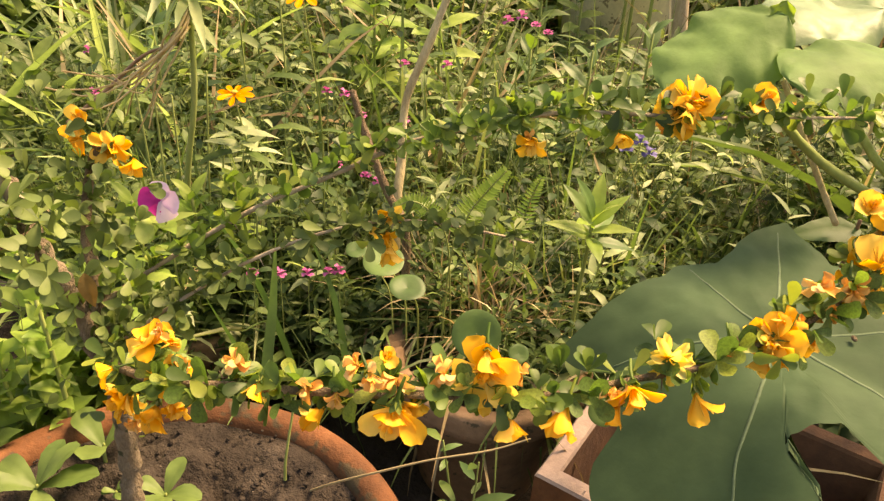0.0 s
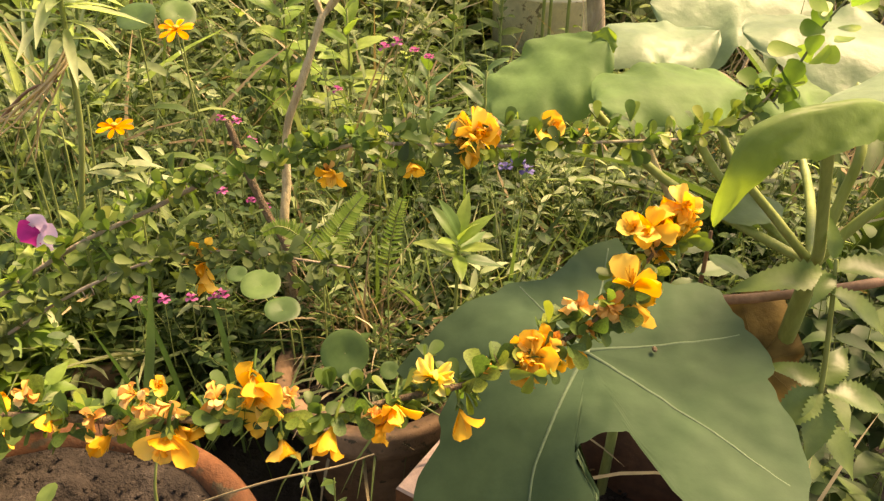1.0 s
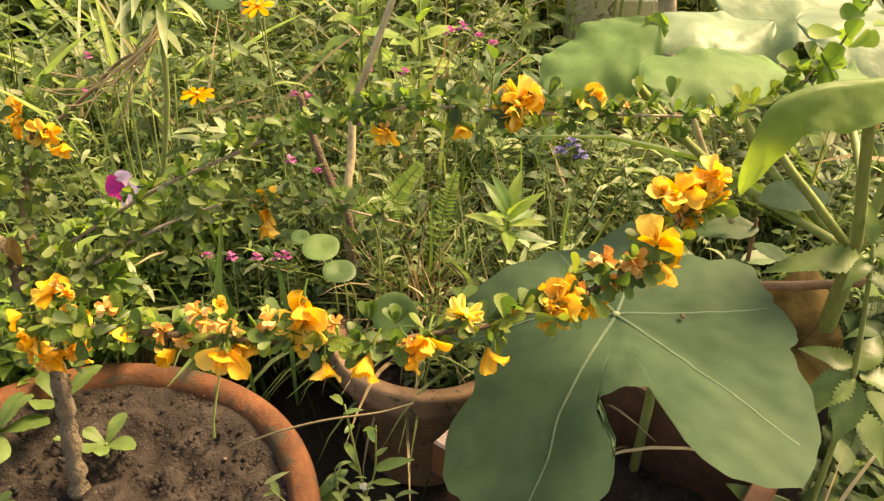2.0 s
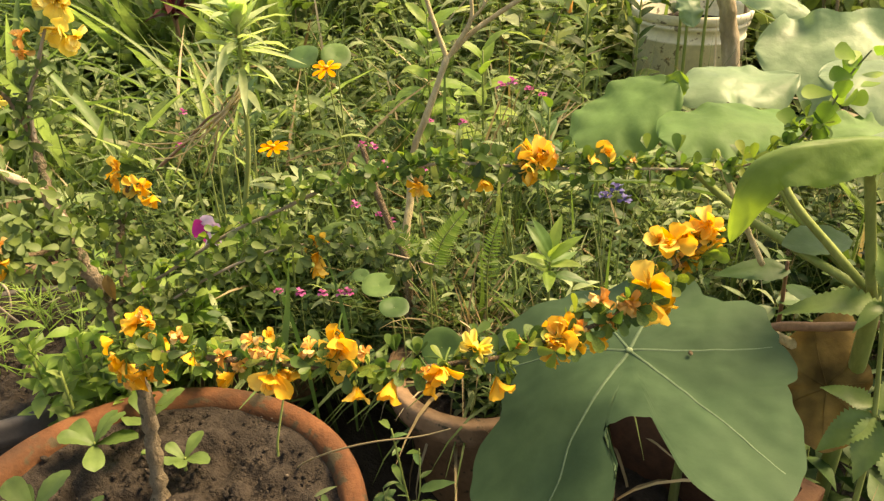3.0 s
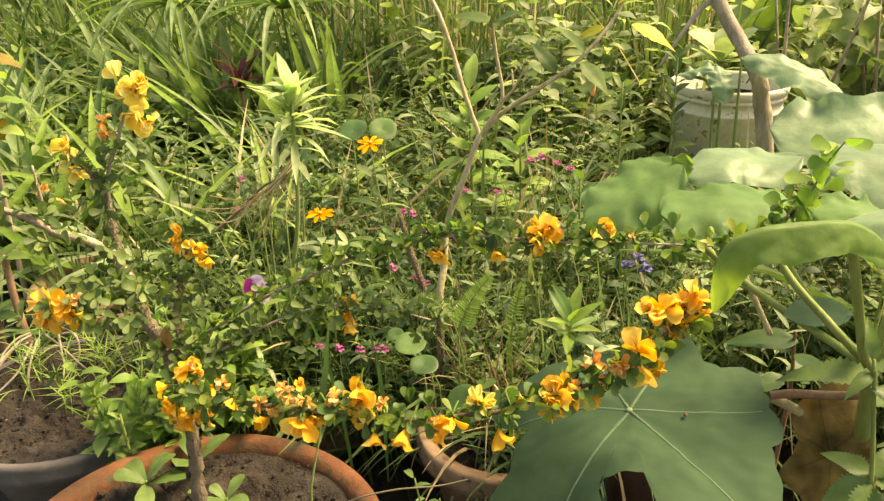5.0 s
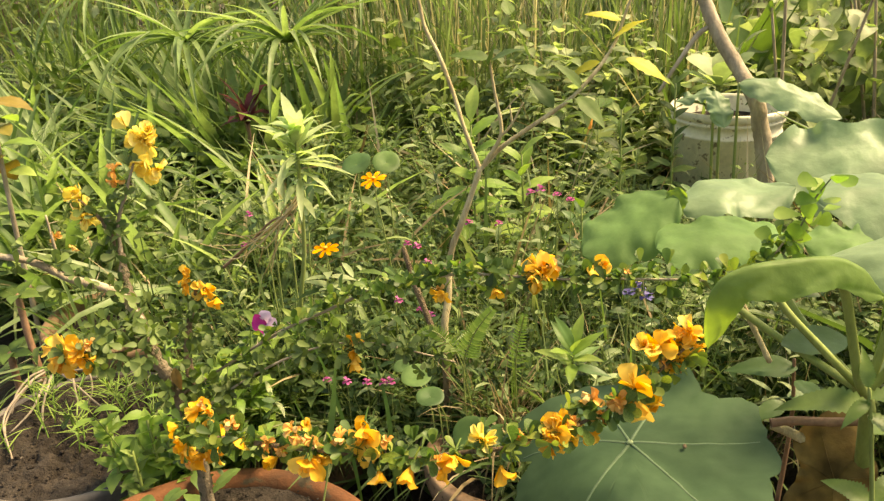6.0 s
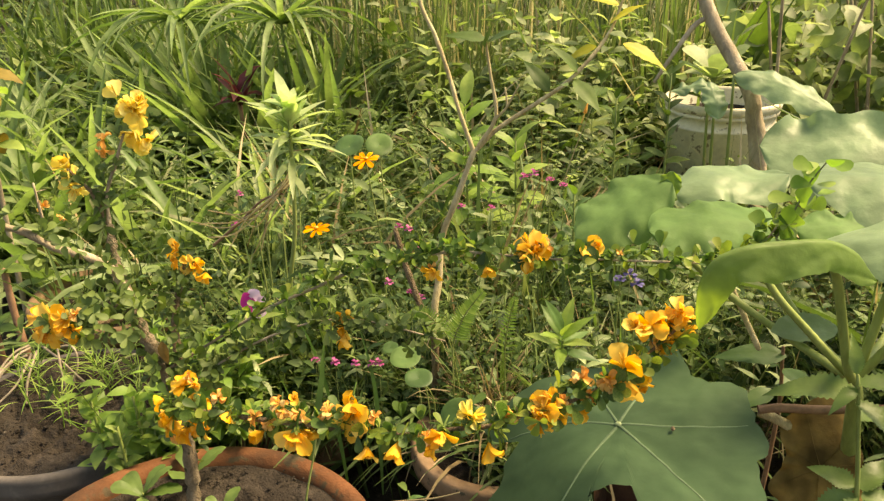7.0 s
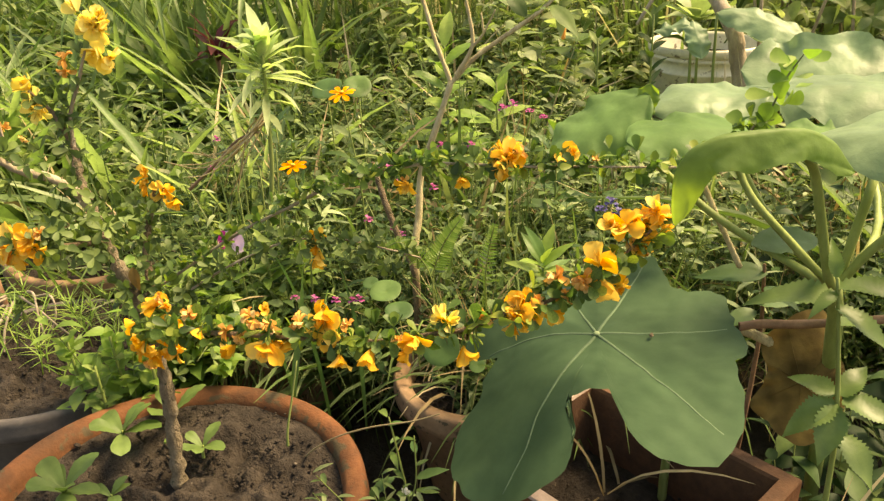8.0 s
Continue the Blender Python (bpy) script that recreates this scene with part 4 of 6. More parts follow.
for p, sz, n, sd in (((-0.290, 0.528, 0.185), 0.056, 6, 1), ((-0.172, 0.537, 0.185), 0.042, 6, 2), ((-0.286, 0.415, 0.185), 0.055, 7, 3), ((-0.231, 0.430, 0.185), 0.036, 4, 4), ((-0.255, 0.590, 0.170), 0.075, 3, 5), ((-0.225, 0.545, 0.185), 0.016, 5, 6)):
    seedling(p, sz, n, sd)

sprout = thing("thin_stalk", "thin pale-green upright stalk growing by the pot rim", "stalk", at=(-0.064, 0.572, 0.20))
part("stem", Geo().add(*tube([(0, 0, 0), (0.001, 0.003, 0.024), (0.006, 0.018, 0.069), (0.013, 0.028, 0.116)], 0.0018, 0.0010, 6)), M["petiole"], sprout)

# ---- large peltate leaves ----


def peltate_leaf(name, at, radii, normal, spin, cup, wave, material, parent, seed, veins=8, soften=2, ruffle=0.0):
    """A large lobed leaf on its stalk. radii: (degrees, metres) round its rim; cup: drop at the rim."""
    r = np.random.default_rng(seed)
    segs, rings = 180, 16
    a = np.linspace(0, 360, segs, endpoint=False)
    key = sorted(radii)
    ka = np.array([key[-1][0] - 360] + [k[0] for k in key] + [key[0][0] + 360])
    kr = np.array([key[-1][1]] + [k[1] for k in key] + [key[0][1]])
    rim = np.interp(a, ka, kr, period=360)
    kern = np.array([0.2, 0.6, 0.2])
    for _ in range(soften):
        rim = np.convolve(np.concatenate([rim[-1:], rim, rim[:1]]), kern, "valid")
    rim = rim * (1 + 0.007 * np.sin(np.radians(a) * 17 + seed) + 0.004 * np.sin(np.radians(a) * 31))
    big = max(kr)
    ph = r.uniform(0, 6.28, 4)

    def surface(deg, frac):
        rr = np.interp(deg, a, rim, period=360) * frac
        t = np.radians(deg)
        q = rr / big
        z = -cup * q ** 2 + wave * q ** 2 * (np.sin(3 * t + ph[0]) + 0.6 * np.sin(5 * t + ph[1]) + 0.12 * np.sin(11 * t + ph[2])) + 0.0012 * np.sin(7 * t + ph[3]) * q
        if ruffle:
            z = z + ruffle * frac ** 5 * np.sin(9 * t + ph[1] + 2 * np.sin(2 * t))
        return np.stack([rr * np.cos(t), rr * np.sin(t), z], -1)

    frac = np.linspace(0.004, 1, rings)
    aa, ff = np.meshgrid(a, frac)
    v = surface(aa, ff).reshape(-1, 3)
    n = Vector(normal).normalized()
    m = np.array((Matrix.Translation(at) @ Vector((0, 0, 1)).rotation_difference(n).to_matrix().to_4x4() @ pose(0, 0, 0, 0, 0, spin)))
    off = np.array(parent.location)

    def put(p):
        return p @ m[:3, :3].T + m[:3, 3] - off
    leaf = part(name, Geo().add(put(v), grid_faces(rings, segs, True)), material, parent)
    g = Geo()
    for k in range(veins):
        deg = 360 * k / veins + r.normal(0, 4)
        fr = np.linspace(0.02, 0.9, 30)
        line = np.full(30, deg) + 1.5 * np.sin(fr * 3 + k)
        p = surface(line, fr) + np.array([0, 0, 0.0008])
        g.add(*tube(put(p), 0.0018 * big / 0.2, 0.0001, 5, 1))
    part("vein", g, material, leaf)
    return leaf


def stalk(parent, pts, r0, r1, seed=0, mat=None):
    off = np.array(parent.location)
    return part("leaf_stalk", Geo().add(*tube(np.array(pts) - off, r0, r1, 10, 5, 0.03, seed)), mat or M["petiole"], parent)


dark = thing("castor_plant", "broad lobed dull-green leaf on a thick stalk above the planter", "plant", at=(0.41, 0.68, 0.13))
LEAF = [(-174, 0.112), (-164, 0.114), (-160, 0.134), (-153, 0.145), (-141, 0.156), (-129, 0.161), (-110, 0.165), (-106, 0.160), (-102, 0.150), (-100.5, 0.138), (-99.8, 0.110), (-99, 0.083), (-86, 0.078), (-75, 0.081),
        (-73.5, 0.106), (-72.3, 0.134), (-69.5, 0.153), (-66, 0.168), (-61, 0.184), (-55, 0.195), (-51, 0.187), (-44, 0.180), (-36, 0.160), (-26, 0.140), (-19, 0.130), (-12, 0.138), (-4, 0.134), (6, 0.125), (17, 0.126), (28, 0.132),
        (36, 0.126), (41, 0.107), (53, 0.105), (62, 0.118), (73, 0.147), (84, 0.134), (94, 0.110), (105, 0.095), (121, 0.107), (133, 0.108), (147, 0.126), (155, 0.138), (163, 0.160), (170, 0.132), (177, 0.100)]


def bent_leaf(at, radii, slope, bend_way, bend_from, bend, material, parent, seed):
    """A broad lobed leaf, nearly flat, one half of it bent down past a line; faint creases and pale veins run out from its middle."""
    r = np.random.default_rng(seed)
    segs, rings = 360, 26
    a = np.linspace(0, 360, segs, endpoint=False)
    ka, kr = np.array(sorted(radii)).T
    rim = np.interp(a, ka % 360, kr, period=360)
    rim = np.convolve(np.concatenate([rim[-1:], rim, rim[:1]]), [0.1, 0.8, 0.1], "valid")
    rim = rim * (1 + 0.006 * np.sin(np.radians(a) * 23 + seed) + 0.004 * np.sin(np.radians(a) * 41))
    lines = np.array([-117, -47, 4, 75, 118, 172.0])

    def surface(deg, frac):
        rr = np.interp(deg, a, rim, period=360) * frac
        u = np.clip((rr - 0.088) / 0.035, 0, 1)
        t = np.radians(deg + 10.0 * np.exp(-(((deg + 180) % 360 - 180 + 102) / 16) ** 2) * u * u * (3 - 2 * u))
        x, y = rr * np.cos(t), rr * np.sin(t)
        d = x * bend_way[0] + y * bend_way[1] - bend_from
        off = np.abs((np.asarray(deg)[..., None] - lines + 180) % 360 - 180)
        side = np.radians(off.min(-1)) * rr
        z = slope[0] * x + slope[1] * y - bend * 0.012 * np.log1p(np.exp(d / 0.012))
        z = z - 0.0018 * np.exp(-(side / 0.014) ** 2) * np.clip(rr / 0.05, 0, 1)
        z = z + 0.0045 * (rr / 0.16) ** 4 * np.sin(7 * t + 2 * np.sin(3 * t))
        pk = np.array([noise.noise(Vector((p * 30, q * 30, seed))) + 0.5 * noise.noise(Vector((p * 75, q * 75, seed))) for p, q in zip(np.ravel(x), np.ravel(y))]).reshape(np.shape(x))
        return np.stack([x, y, z + 0.0022 * pk], -1)

    aa, ff = np.meshgrid(a, np.linspace(0.004, 1, rings))
    off = np.array(at) - np.array(parent.location)
    leaf = part("leaf", Geo().add(surface(aa, ff).reshape(-1, 3) + off, grid_faces(rings, segs, True)), material, parent)
    for k, deg in enumerate(lines):
        fr = np.linspace(0.02, 0.93, 34)
        p = surface(deg + 0.8 * np.sin(fr * 4 + k), fr) + [0, 0, -0.0007] + off
        g = Geo().add(*tube(p, 0.0019, 0.0009, 8, 1))
        part("vein", g, M["leaf_vein"], leaf, "pale radiating vein")
    part("hub", Geo().add(PEBBLE[0] * 0.0042 + off + np.array([0, 0, 0.0005]), PEBBLE[1]), M["leaf_vein_pale"], leaf, "pale leaf hub")


# Dull green deepened by shade put into the leaf colour.
bent_leaf((0.33, 0.525, 0.457), LEAF, (0.15, 0.10), (-0.87, -0.50), 0.05, 0.9, M["gourd_leaf_shaded"], dark, 3)
stalk(dark, [(0.41, 0.68, 0.13), (0.405, 0.67, 0.28), (0.36, 0.57, 0.41), (0.33, 0.526, 0.453)], 0.006, 0.004, 1)

LEAF2 = [(-180, 0.9), (-150, 1.05), (-125, 0.85), (-100, 1.1), (-75, 0.9), (-45, 1.08), (-15, 0.86), (15, 1.05), (45, 0.85), (75, 1.1), (100, 0.9), (130, 1.06), (158, 0.88)]


def lobed(size, seed=0, stretch=0.0, along=0.0):
    q = random.Random(seed)
    return [(a + q.uniform(-6, 6), r * size * q.uniform(0.86, 1.14) * (1 + stretch * math.cos(2 * radians(a - along)))) for a, r in LEAF2]


def leaf_sheet(parent, spine, sides, front, back, droop_front, droop_back, material, seed, wave=0.004, lobes=0.05, crinkle=0.0048):
    """A broad soft leaf: a midrib line, its two halves bent down or up from it, with a wavy lobed edge. sides: the way to its back half at both ends of the midrib."""
    r = np.random.default_rng(seed)
    p = smooth_line(spine, 10)
    n = len(p)
    s = np.concatenate([[0], np.cumsum(np.linalg.norm(np.diff(p, axis=0), axis=1))])
    s /= s[-1]
    t = unit(np.gradient(p, axis=0))
    k = np.clip(s / 0.45, 0, 1)[:, None]
    side = unit(np.array(sides[0]) * (1 - k) + np.array(sides[1]) * k)
    side = unit(side - t * (side * t).sum(1, keepdims=True))
    nor = np.cross(t, side)
    nor = nor if nor[:, 2].mean() > 0 else -nor
    half = (1 - np.abs(2 * s - 1) ** 3.0) ** 0.6
    ph = r.uniform(0, 6.28, 6)
    cols = 15

    def edge(width, droop, sign, a, b):
        rag = np.array([noise.noise(Vector((7 * x, a, sign))) + 0.6 * noise.noise(Vector((19 * x, b, sign))) + 0.3 * noise.noise(Vector((45 * x, a, b))) for x in s])
        w = half * width * (1 + lobes * np.sin(13 * s + a) + 1.8 * lobes * rag)
        u = np.linspace(0, 1, cols)
        ang = droop * u ** 0.8
        x = np.concatenate([[0], np.cumsum(np.cos(ang[1:]))]) / (cols - 1)
        z = -np.concatenate([[0], np.cumsum(np.sin(ang[1:]))]) / (cols - 1)
        ripple = wave * (u ** 1.6)[None, :, None] * (np.sin(17 * s + a + ph[4])[:, None] + 0.5 * np.sin(31 * s[:, None] + b + 2 * u[None]))[..., None] * half[:, None, None]
        crease = 0.0024 * (1 - np.abs(np.sin(12 * s[:, None] + 3.2 * u[None])) ** 0.6)[..., None] * np.sqrt(u)[None, :, None]
        return p[:, None] + side[:, None] * (sign * w[:, None] * x[None])[..., None] + nor[:, None] * ((w[:, None] * z[None])[..., None] + ripple - crease)
    f, b = edge(front, droop_front, -1, ph[0], ph[1]), edge(back, droop_back, 1, ph[2], ph[3])
    v = np.concatenate([f[:, :0:-1], b], 1)
    edge_k = np.abs(np.linspace(-1, 1, 2 * cols - 1)) ** 1.3
    pucker = np.array([[noise.noise(Vector(q) * 17 + Vector((seed, 0, 0))) * (0.7 + 0.9 * e) + 0.35 * noise.noise(Vector(q) * 52) * (0.7 + e) + 0.12 * noise.noise(Vector(q) * 140) for q, e in zip(row, edge_k)] for row in v])
    v = v + nor[:, None] * (pucker * crinkle * half[:, None])[..., None]
    off = np.array(parent.location)
    leaf = part("leaf", Geo().add(v.reshape(-1, 3) - off, grid_faces(n, 2 * cols - 1)), material, parent)
    return leaf


gourd = thing("castor_plant", "large sunlit pale-green leaves with wavy edges on thick stalks", "plant", at=(0.60, 0.76, 0.0))
# Leaf colours with full and partial sunlight already in them.
LIT, HALF_LIT = M["gourd_leaf_lit"], M["gourd_leaf_half_lit"]
leaf_sheet(gourd, [(0.392, 0.492, 0.590), (0.391, 0.484, 0.632), (0.401, 0.485, 0.658), (0.424, 0.491, 0.669), (0.452, 0.504, 0.671), (0.485, 0.520, 0.670), (0.508, 0.531, 0.656), (0.530, 0.545, 0.630)], ((1, 0.3, -0.1), (0.1, -0.60, -0.8)), 0.012, 0.027, 1.9, 0.5, M["gourd_leaf_backlit"], 1, 0.003, 0.06)
# Right end runs on unseen, added to shade the toothed weed below.
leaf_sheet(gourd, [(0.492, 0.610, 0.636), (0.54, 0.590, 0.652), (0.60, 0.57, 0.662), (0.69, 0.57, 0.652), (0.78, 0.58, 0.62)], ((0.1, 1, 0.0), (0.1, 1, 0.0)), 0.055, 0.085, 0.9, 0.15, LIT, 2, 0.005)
leaf_sheet(gourd, [(0.336, 0.660, 0.610), (0.37, 0.675, 0.617), (0.415, 0.690, 0.621), (0.470, 0.700, 0.616)], ((-0.1, 0.75, 0.28), (-0.1, 0.75, 0.28)), 0.048, 0.050, 0.45, 0.5, HALF_LIT, 3, 0.004, 0.05, 0.0036)
leaf_sheet(gourd, [(0.252, 0.700, 0.578), (0.288, 0.715, 0.602), (0.322, 0.730, 0.624), (0.352, 0.742, 0.640)], ((-0.35, 0.75, 0.30), (-0.35, 0.75, 0.30)), 0.048, 0.056, 0.45, 0.25, HALF_LIT, 4, 0.003, 0.06, 0.0028)
leaf_sheet(gourd, [(0.338, 0.742, 0.612), (0.345, 0.748, 0.632), (0.352, 0.752, 0.650)], ((0.9, 0.5, 0), (0.9, 0.5, 0)), 0.010, 0.016, 0.6, -0.6, M["gourd_leaf_backlit"], 5, 0.002)
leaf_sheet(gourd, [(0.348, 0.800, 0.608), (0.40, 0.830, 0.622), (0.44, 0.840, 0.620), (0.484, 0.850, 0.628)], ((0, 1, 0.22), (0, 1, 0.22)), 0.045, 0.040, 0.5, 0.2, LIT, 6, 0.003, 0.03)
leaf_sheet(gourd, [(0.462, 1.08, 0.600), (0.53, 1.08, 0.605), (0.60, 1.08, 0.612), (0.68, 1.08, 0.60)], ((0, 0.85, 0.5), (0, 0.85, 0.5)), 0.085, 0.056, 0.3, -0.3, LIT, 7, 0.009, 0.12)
# Lengthened and widened out of view to keep sun off the dried leaf.
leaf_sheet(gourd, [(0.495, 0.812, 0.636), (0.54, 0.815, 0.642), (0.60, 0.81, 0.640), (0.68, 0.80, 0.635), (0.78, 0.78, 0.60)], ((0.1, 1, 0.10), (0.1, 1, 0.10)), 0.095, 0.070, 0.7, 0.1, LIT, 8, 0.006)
leaf_sheet(gourd, [(0.485, 0.735, 0.600), (0.53, 0.74, 0.606), (0.57, 0.745, 0.600)], ((0, 1, 0.5), (0, 1, 0.5)), 0.035, 0.03, 0.3, 0.3, HALF_LIT, 9, 0.004)
CROWN_AT = (0.557, 0.665, 0.462)
stalk(gourd, [(0.60, 0.76, 0.0), (0.59, 0.74, 0.2), (0.57, 0.69, 0.40), CROWN_AT], 0.010, 0.008)
for pts, r0, r1 in (([CROWN_AT, (0.540, 0.632, 0.50), (0.512, 0.615, 0.60), (0.492, 0.575, 0.636)], 0.0055, 0.0042),
                    ([CROWN_AT, (0.51, 0.662, 0.510), (0.462, 0.668, 0.560), (0.438, 0.695, 0.608)], 0.0046, 0.0034),
                    ([CROWN_AT, (0.568, 0.675, 0.53), (0.577, 0.69, 0.58), (0.60, 0.80, 0.625)], 0.0052, 0.004),
                    ([CROWN_AT, (0.580, 0.66, 0.51), (0.61, 0.645, 0.56), (0.63, 0.57, 0.640)], 0.0052, 0.004),
                    ([CROWN_AT, (0.64, 0.90, 0.45), (0.62, 1.08, 0.56), (0.60, 1.09, 0.60)], 0.006, 0.004),
                    ([CROWN_AT, (0.49, 0.78, 0.50), (0.42, 0.838, 0.615)], 0.005, 0.004),
                    ([CROWN_AT, (0.43, 0.76, 0.50), (0.31, 0.740, 0.612)], 0.005, 0.004)):
    stalk(gourd, pts, r0, r1)


def single_leaf(parent, at, way, up, size, shape, material, fold=0.2, bend=0.6, narrow=1.0, name="leaf", label=""):
    g = Geo()
    scatter(g, fine_leaf(shape, fold, bend, 0.15, narrow, 0.06), [np.array(at) - np.array(parent.location)], [way], [up], np.array([size]))
    return part(name, g, material, parent, label)


single_leaf(gourd, (0.545, 0.735, 0.488), (-1, -0.35, 0.05), (0.1, -0.15, 1), 0.074, OVAL, M["gourd_leaf_lit"], 0.1, 0.2, 1.25)

single_leaf(shrub, (-0.168, 0.484, 0.492), (0.15, -0.25, -1), (0.3, -1, 0.1), 0.030, OVATE, M["dry_leaf"], 0.4, 0.6, 0.8, name="dead_leaf", label="withered brown leaf")

nettle = thing("serrated_weed", "upright weed with toothed bright-green leaves catching the sun", "weed", at=(0.585, 0.605, 0.0))
part("stem", Geo().add(*tube(np.array([(0, 0, 0.0), (-0.010, -0.004, 0.28), (-0.018, -0.006, 0.366), (-0.029, 0.002, 0.445), (-0.038, 0.008, 0.50)]), 0.0034, 0.0018, 8)), M["petiole"], nettle)


def toothed(n=9):
    t, w = [0.0], [0.03]
    for i in range(n):
        f = (i + 1) / (n + 0.5)
        base = np.interp(f, *OVATE)
        t += [f - 0.03, f]
        w += [base * 1.08, base * 0.88]
    return (np.array(t + [1.0]), np.array(w + [0.005]))


NETTLE = [((0.548, 0.615, 0.480), (-1, -0.02, 0.02), 0.105), ((0.548, 0.612, 0.486), (-0.5, -0.6, -0.15), 0.050), ((0.548, 0.615, 0.49), (0.9, -0.2, 0.25), 0.095), ((0.550, 0.612, 0.47), (0.8, -0.4, -0.25), 0.085),
          ((0.546, 0.615, 0.50), (-0.1, 0.3, 0.8), 0.050), ((0.555, 0.612, 0.45), (0.6, 0.5, -0.1), 0.070), ((0.566, 0.598, 0.368), (-0.80, -0.45, -0.30), 0.078), ((0.566, 0.596, 0.366), (-0.25, -0.80, -0.50), 0.078),
          ((0.570, 0.596, 0.372), (0.85, -0.3, 0.05), 0.075), ((0.564, 0.600, 0.375), (-0.7, 0.3, 0.25), 0.060), ((0.57, 0.60, 0.375), (0.4, 0.5, 0.5), 0.060), ((0.575, 0.598, 0.33), (0.6, -0.7, -0.4), 0.075)]
for p, d, s in NETTLE:
    g = Geo()
    scatter(g, leaf_shape(toothed(15), 0.35, 0.7, 0.15, 0.92 if p[2] < 0.4 else 0.66, 0.16), [np.array(p) - np.array(nettle.location)], [d], [(0, -0.35, 1)], np.array([s * 0.84]))
    part("leaf", g, M["toothed_leaf"], nettle)

ovate = thing("broadleaf_weed", "low weed with pointed dull-green leaves", "weed", at=(0.50, 0.80, 0.0))
part("stem", Geo().add(*tube([(0, 0, 0), (0.01, 0, 0.3), (0.0, -0.02, 0.43)], 0.004, 0.002, 6)), M["red_stem"], ovate)
for p, d, s in (((0.505, 0.78, 0.418), (-1, -0.15, 0.05), 0.085), ((0.505, 0.78, 0.40), (0.4, -0.6, 0.1), 0.06), ((0.50, 0.79, 0.36), (-0.7, -0.5, -0.1), 0.06), ((0.50, 0.79, 0.37), (0.8, 0.3, 0.1), 0.06)):
    single_leaf(ovate, p, d, (0, -0.3, 1), s, OVATE, M["gourd_leaf_mid"], 0.2, 0.4, 0.8)

cut = thing("fallen_cane", "reddish-brown bare stem lying across the planter", "stem", at=(0.50, 0.72, 0.38))
part("stem", Geo().add(*tube(np.array([(-0.024, -0.005, -0.003), (0.0, 0.0, 0.001), (0.05, 0.002, 0.007), (0.13, 0.0, 0.026), (0.20, 0.02, 0.03)]), 0.0055, 0.005, 10, 5, 0.06)), M["red_stem"], cut)
lean = thing("fallen_cane", "short brown dry stem leaning under the leaves", "stem", at=(0.50, 0.73, 0.33))
part("stem", Geo().add(*tube(np.array([(-0.02, 0.0, 0.036), (0.02, 0.0, 0.018), (0.06, 0.01, -0.02)]), 0.007, 0.005, 8, 5, 0.08)), M["cane_bark"], lean)
slant = thing("fallen_cane", "slanting reddish stem among the leaves", "stem", at=(0.43, 0.80, 0.50))
part("stem", Geo().add(*tube(np.array([(-0.03, 0.03, 0.055), (0.0, 0.0, 0.0), (0.02, -0.014, -0.035), (0.042, -0.03, -0.072)]), 0.0032, 0.0036, 8, 5, 0.06)), M["cane_bark"], slant)

brown = thing("dried_leaf", "large curled brown dried leaf with small holes", "dry leaf", at=(0.545, 0.715, 0.27))
peltate_leaf("blade", (0.548, 0.690, 0.328), lobed(0.060, 9, 0.25, 80), (-0.25, -0.75, 0.50), 0, 0.016, 0.011, M["dry_leaf"], brown, 12, 7, soften=4, ruffle=0.006)
# This dark speck is a small fly resting on the leaf.
fly = thing("resting_fly", "small dark fly resting on the broad leaf", "seed husk", at=(0.381, 0.520, 0.4655))
part("body", Geo().add(PEBBLE[0] * [0.0022, 0.0045, 0.0035] + np.array([0, 0, 0.001]), PEBBLE[1]), M["bark"], fly)

# ---- woody cane with a fork ----
cane = thing("pruned_shrub", "thin forked grey-brown woody shrub with few leaves", "shrub", at=(0.005, 0.9, 0.2))
OFF = np.array(cane.location)


def cane_part(name, pts, r0, r1, seed, label="", mat="cane_bark"):
    return part(name, Geo().add(*tube(np.array(pts) - OFF, r0, r1, 8, 6, 0.1, seed)), M[mat], cane, label)


cane_part("trunk", [(0.005, 0.9, 0.2), (0.005, 0.9, 0.337), (0.007, 0.92, 0.388), (0.008, 0.94, 0.458), (0.03, 0.95, 0.522), (0.055, 0.959, 0.596)], 0.0066, 0.0045, 1)
cane_part("branch", [(0.055, 0.959, 0.594), (0.033, 0.96, 0.653), (0.013, 0.97, 0.709), (-0.011, 0.98, 0.764), (-0.036, 0.99, 0.81), (-0.051, 1.0, 0.90)], 0.0036, 0.0026, 2)
RIGHT = [(0.055, 0.959, 0.594), (0.087, 0.97, 0.628), (0.135, 0.98, 0.662), (0.18, 1.0, 0.693), (0.216, 1.02, 0.732), (0.238, 1.05, 0.768), (0.25, 1.06, 0.806), (0.27, 1.07, 0.87)]
cane_part("branch", RIGHT, 0.0039, 0.0018, 3)
cane_part("branch", [(0.063, 0.96, 0.605), (0.085, 0.96, 0.64), (0.089, 0.96, 0.664), (0.080, 0.96, 0.713), (0.073, 0.96, 0.76)], 0.0036, 0.0016, 4)
cane_part("branch", [(0.086, 0.96, 0.645), (0.105, 0.955, 0.665), (0.125, 0.95, 0.70)], 0.0025, 0.001, 5)
cane_part("branch", [(0.107, 0.955, 0.668), (0.104, 0.953, 0.695)], 0.0018, 0.001, 6)
cane_part("stub", [(0.022, 0.85, 0.20), (0.022, 0.85, 0.326), (-0.003, 0.86, 0.376), (-0.028, 0.87, 0.435), (-0.047, 0.88, 0.489)], 0.006, 0.0042, 7, "cut-off dead stub", "bark")
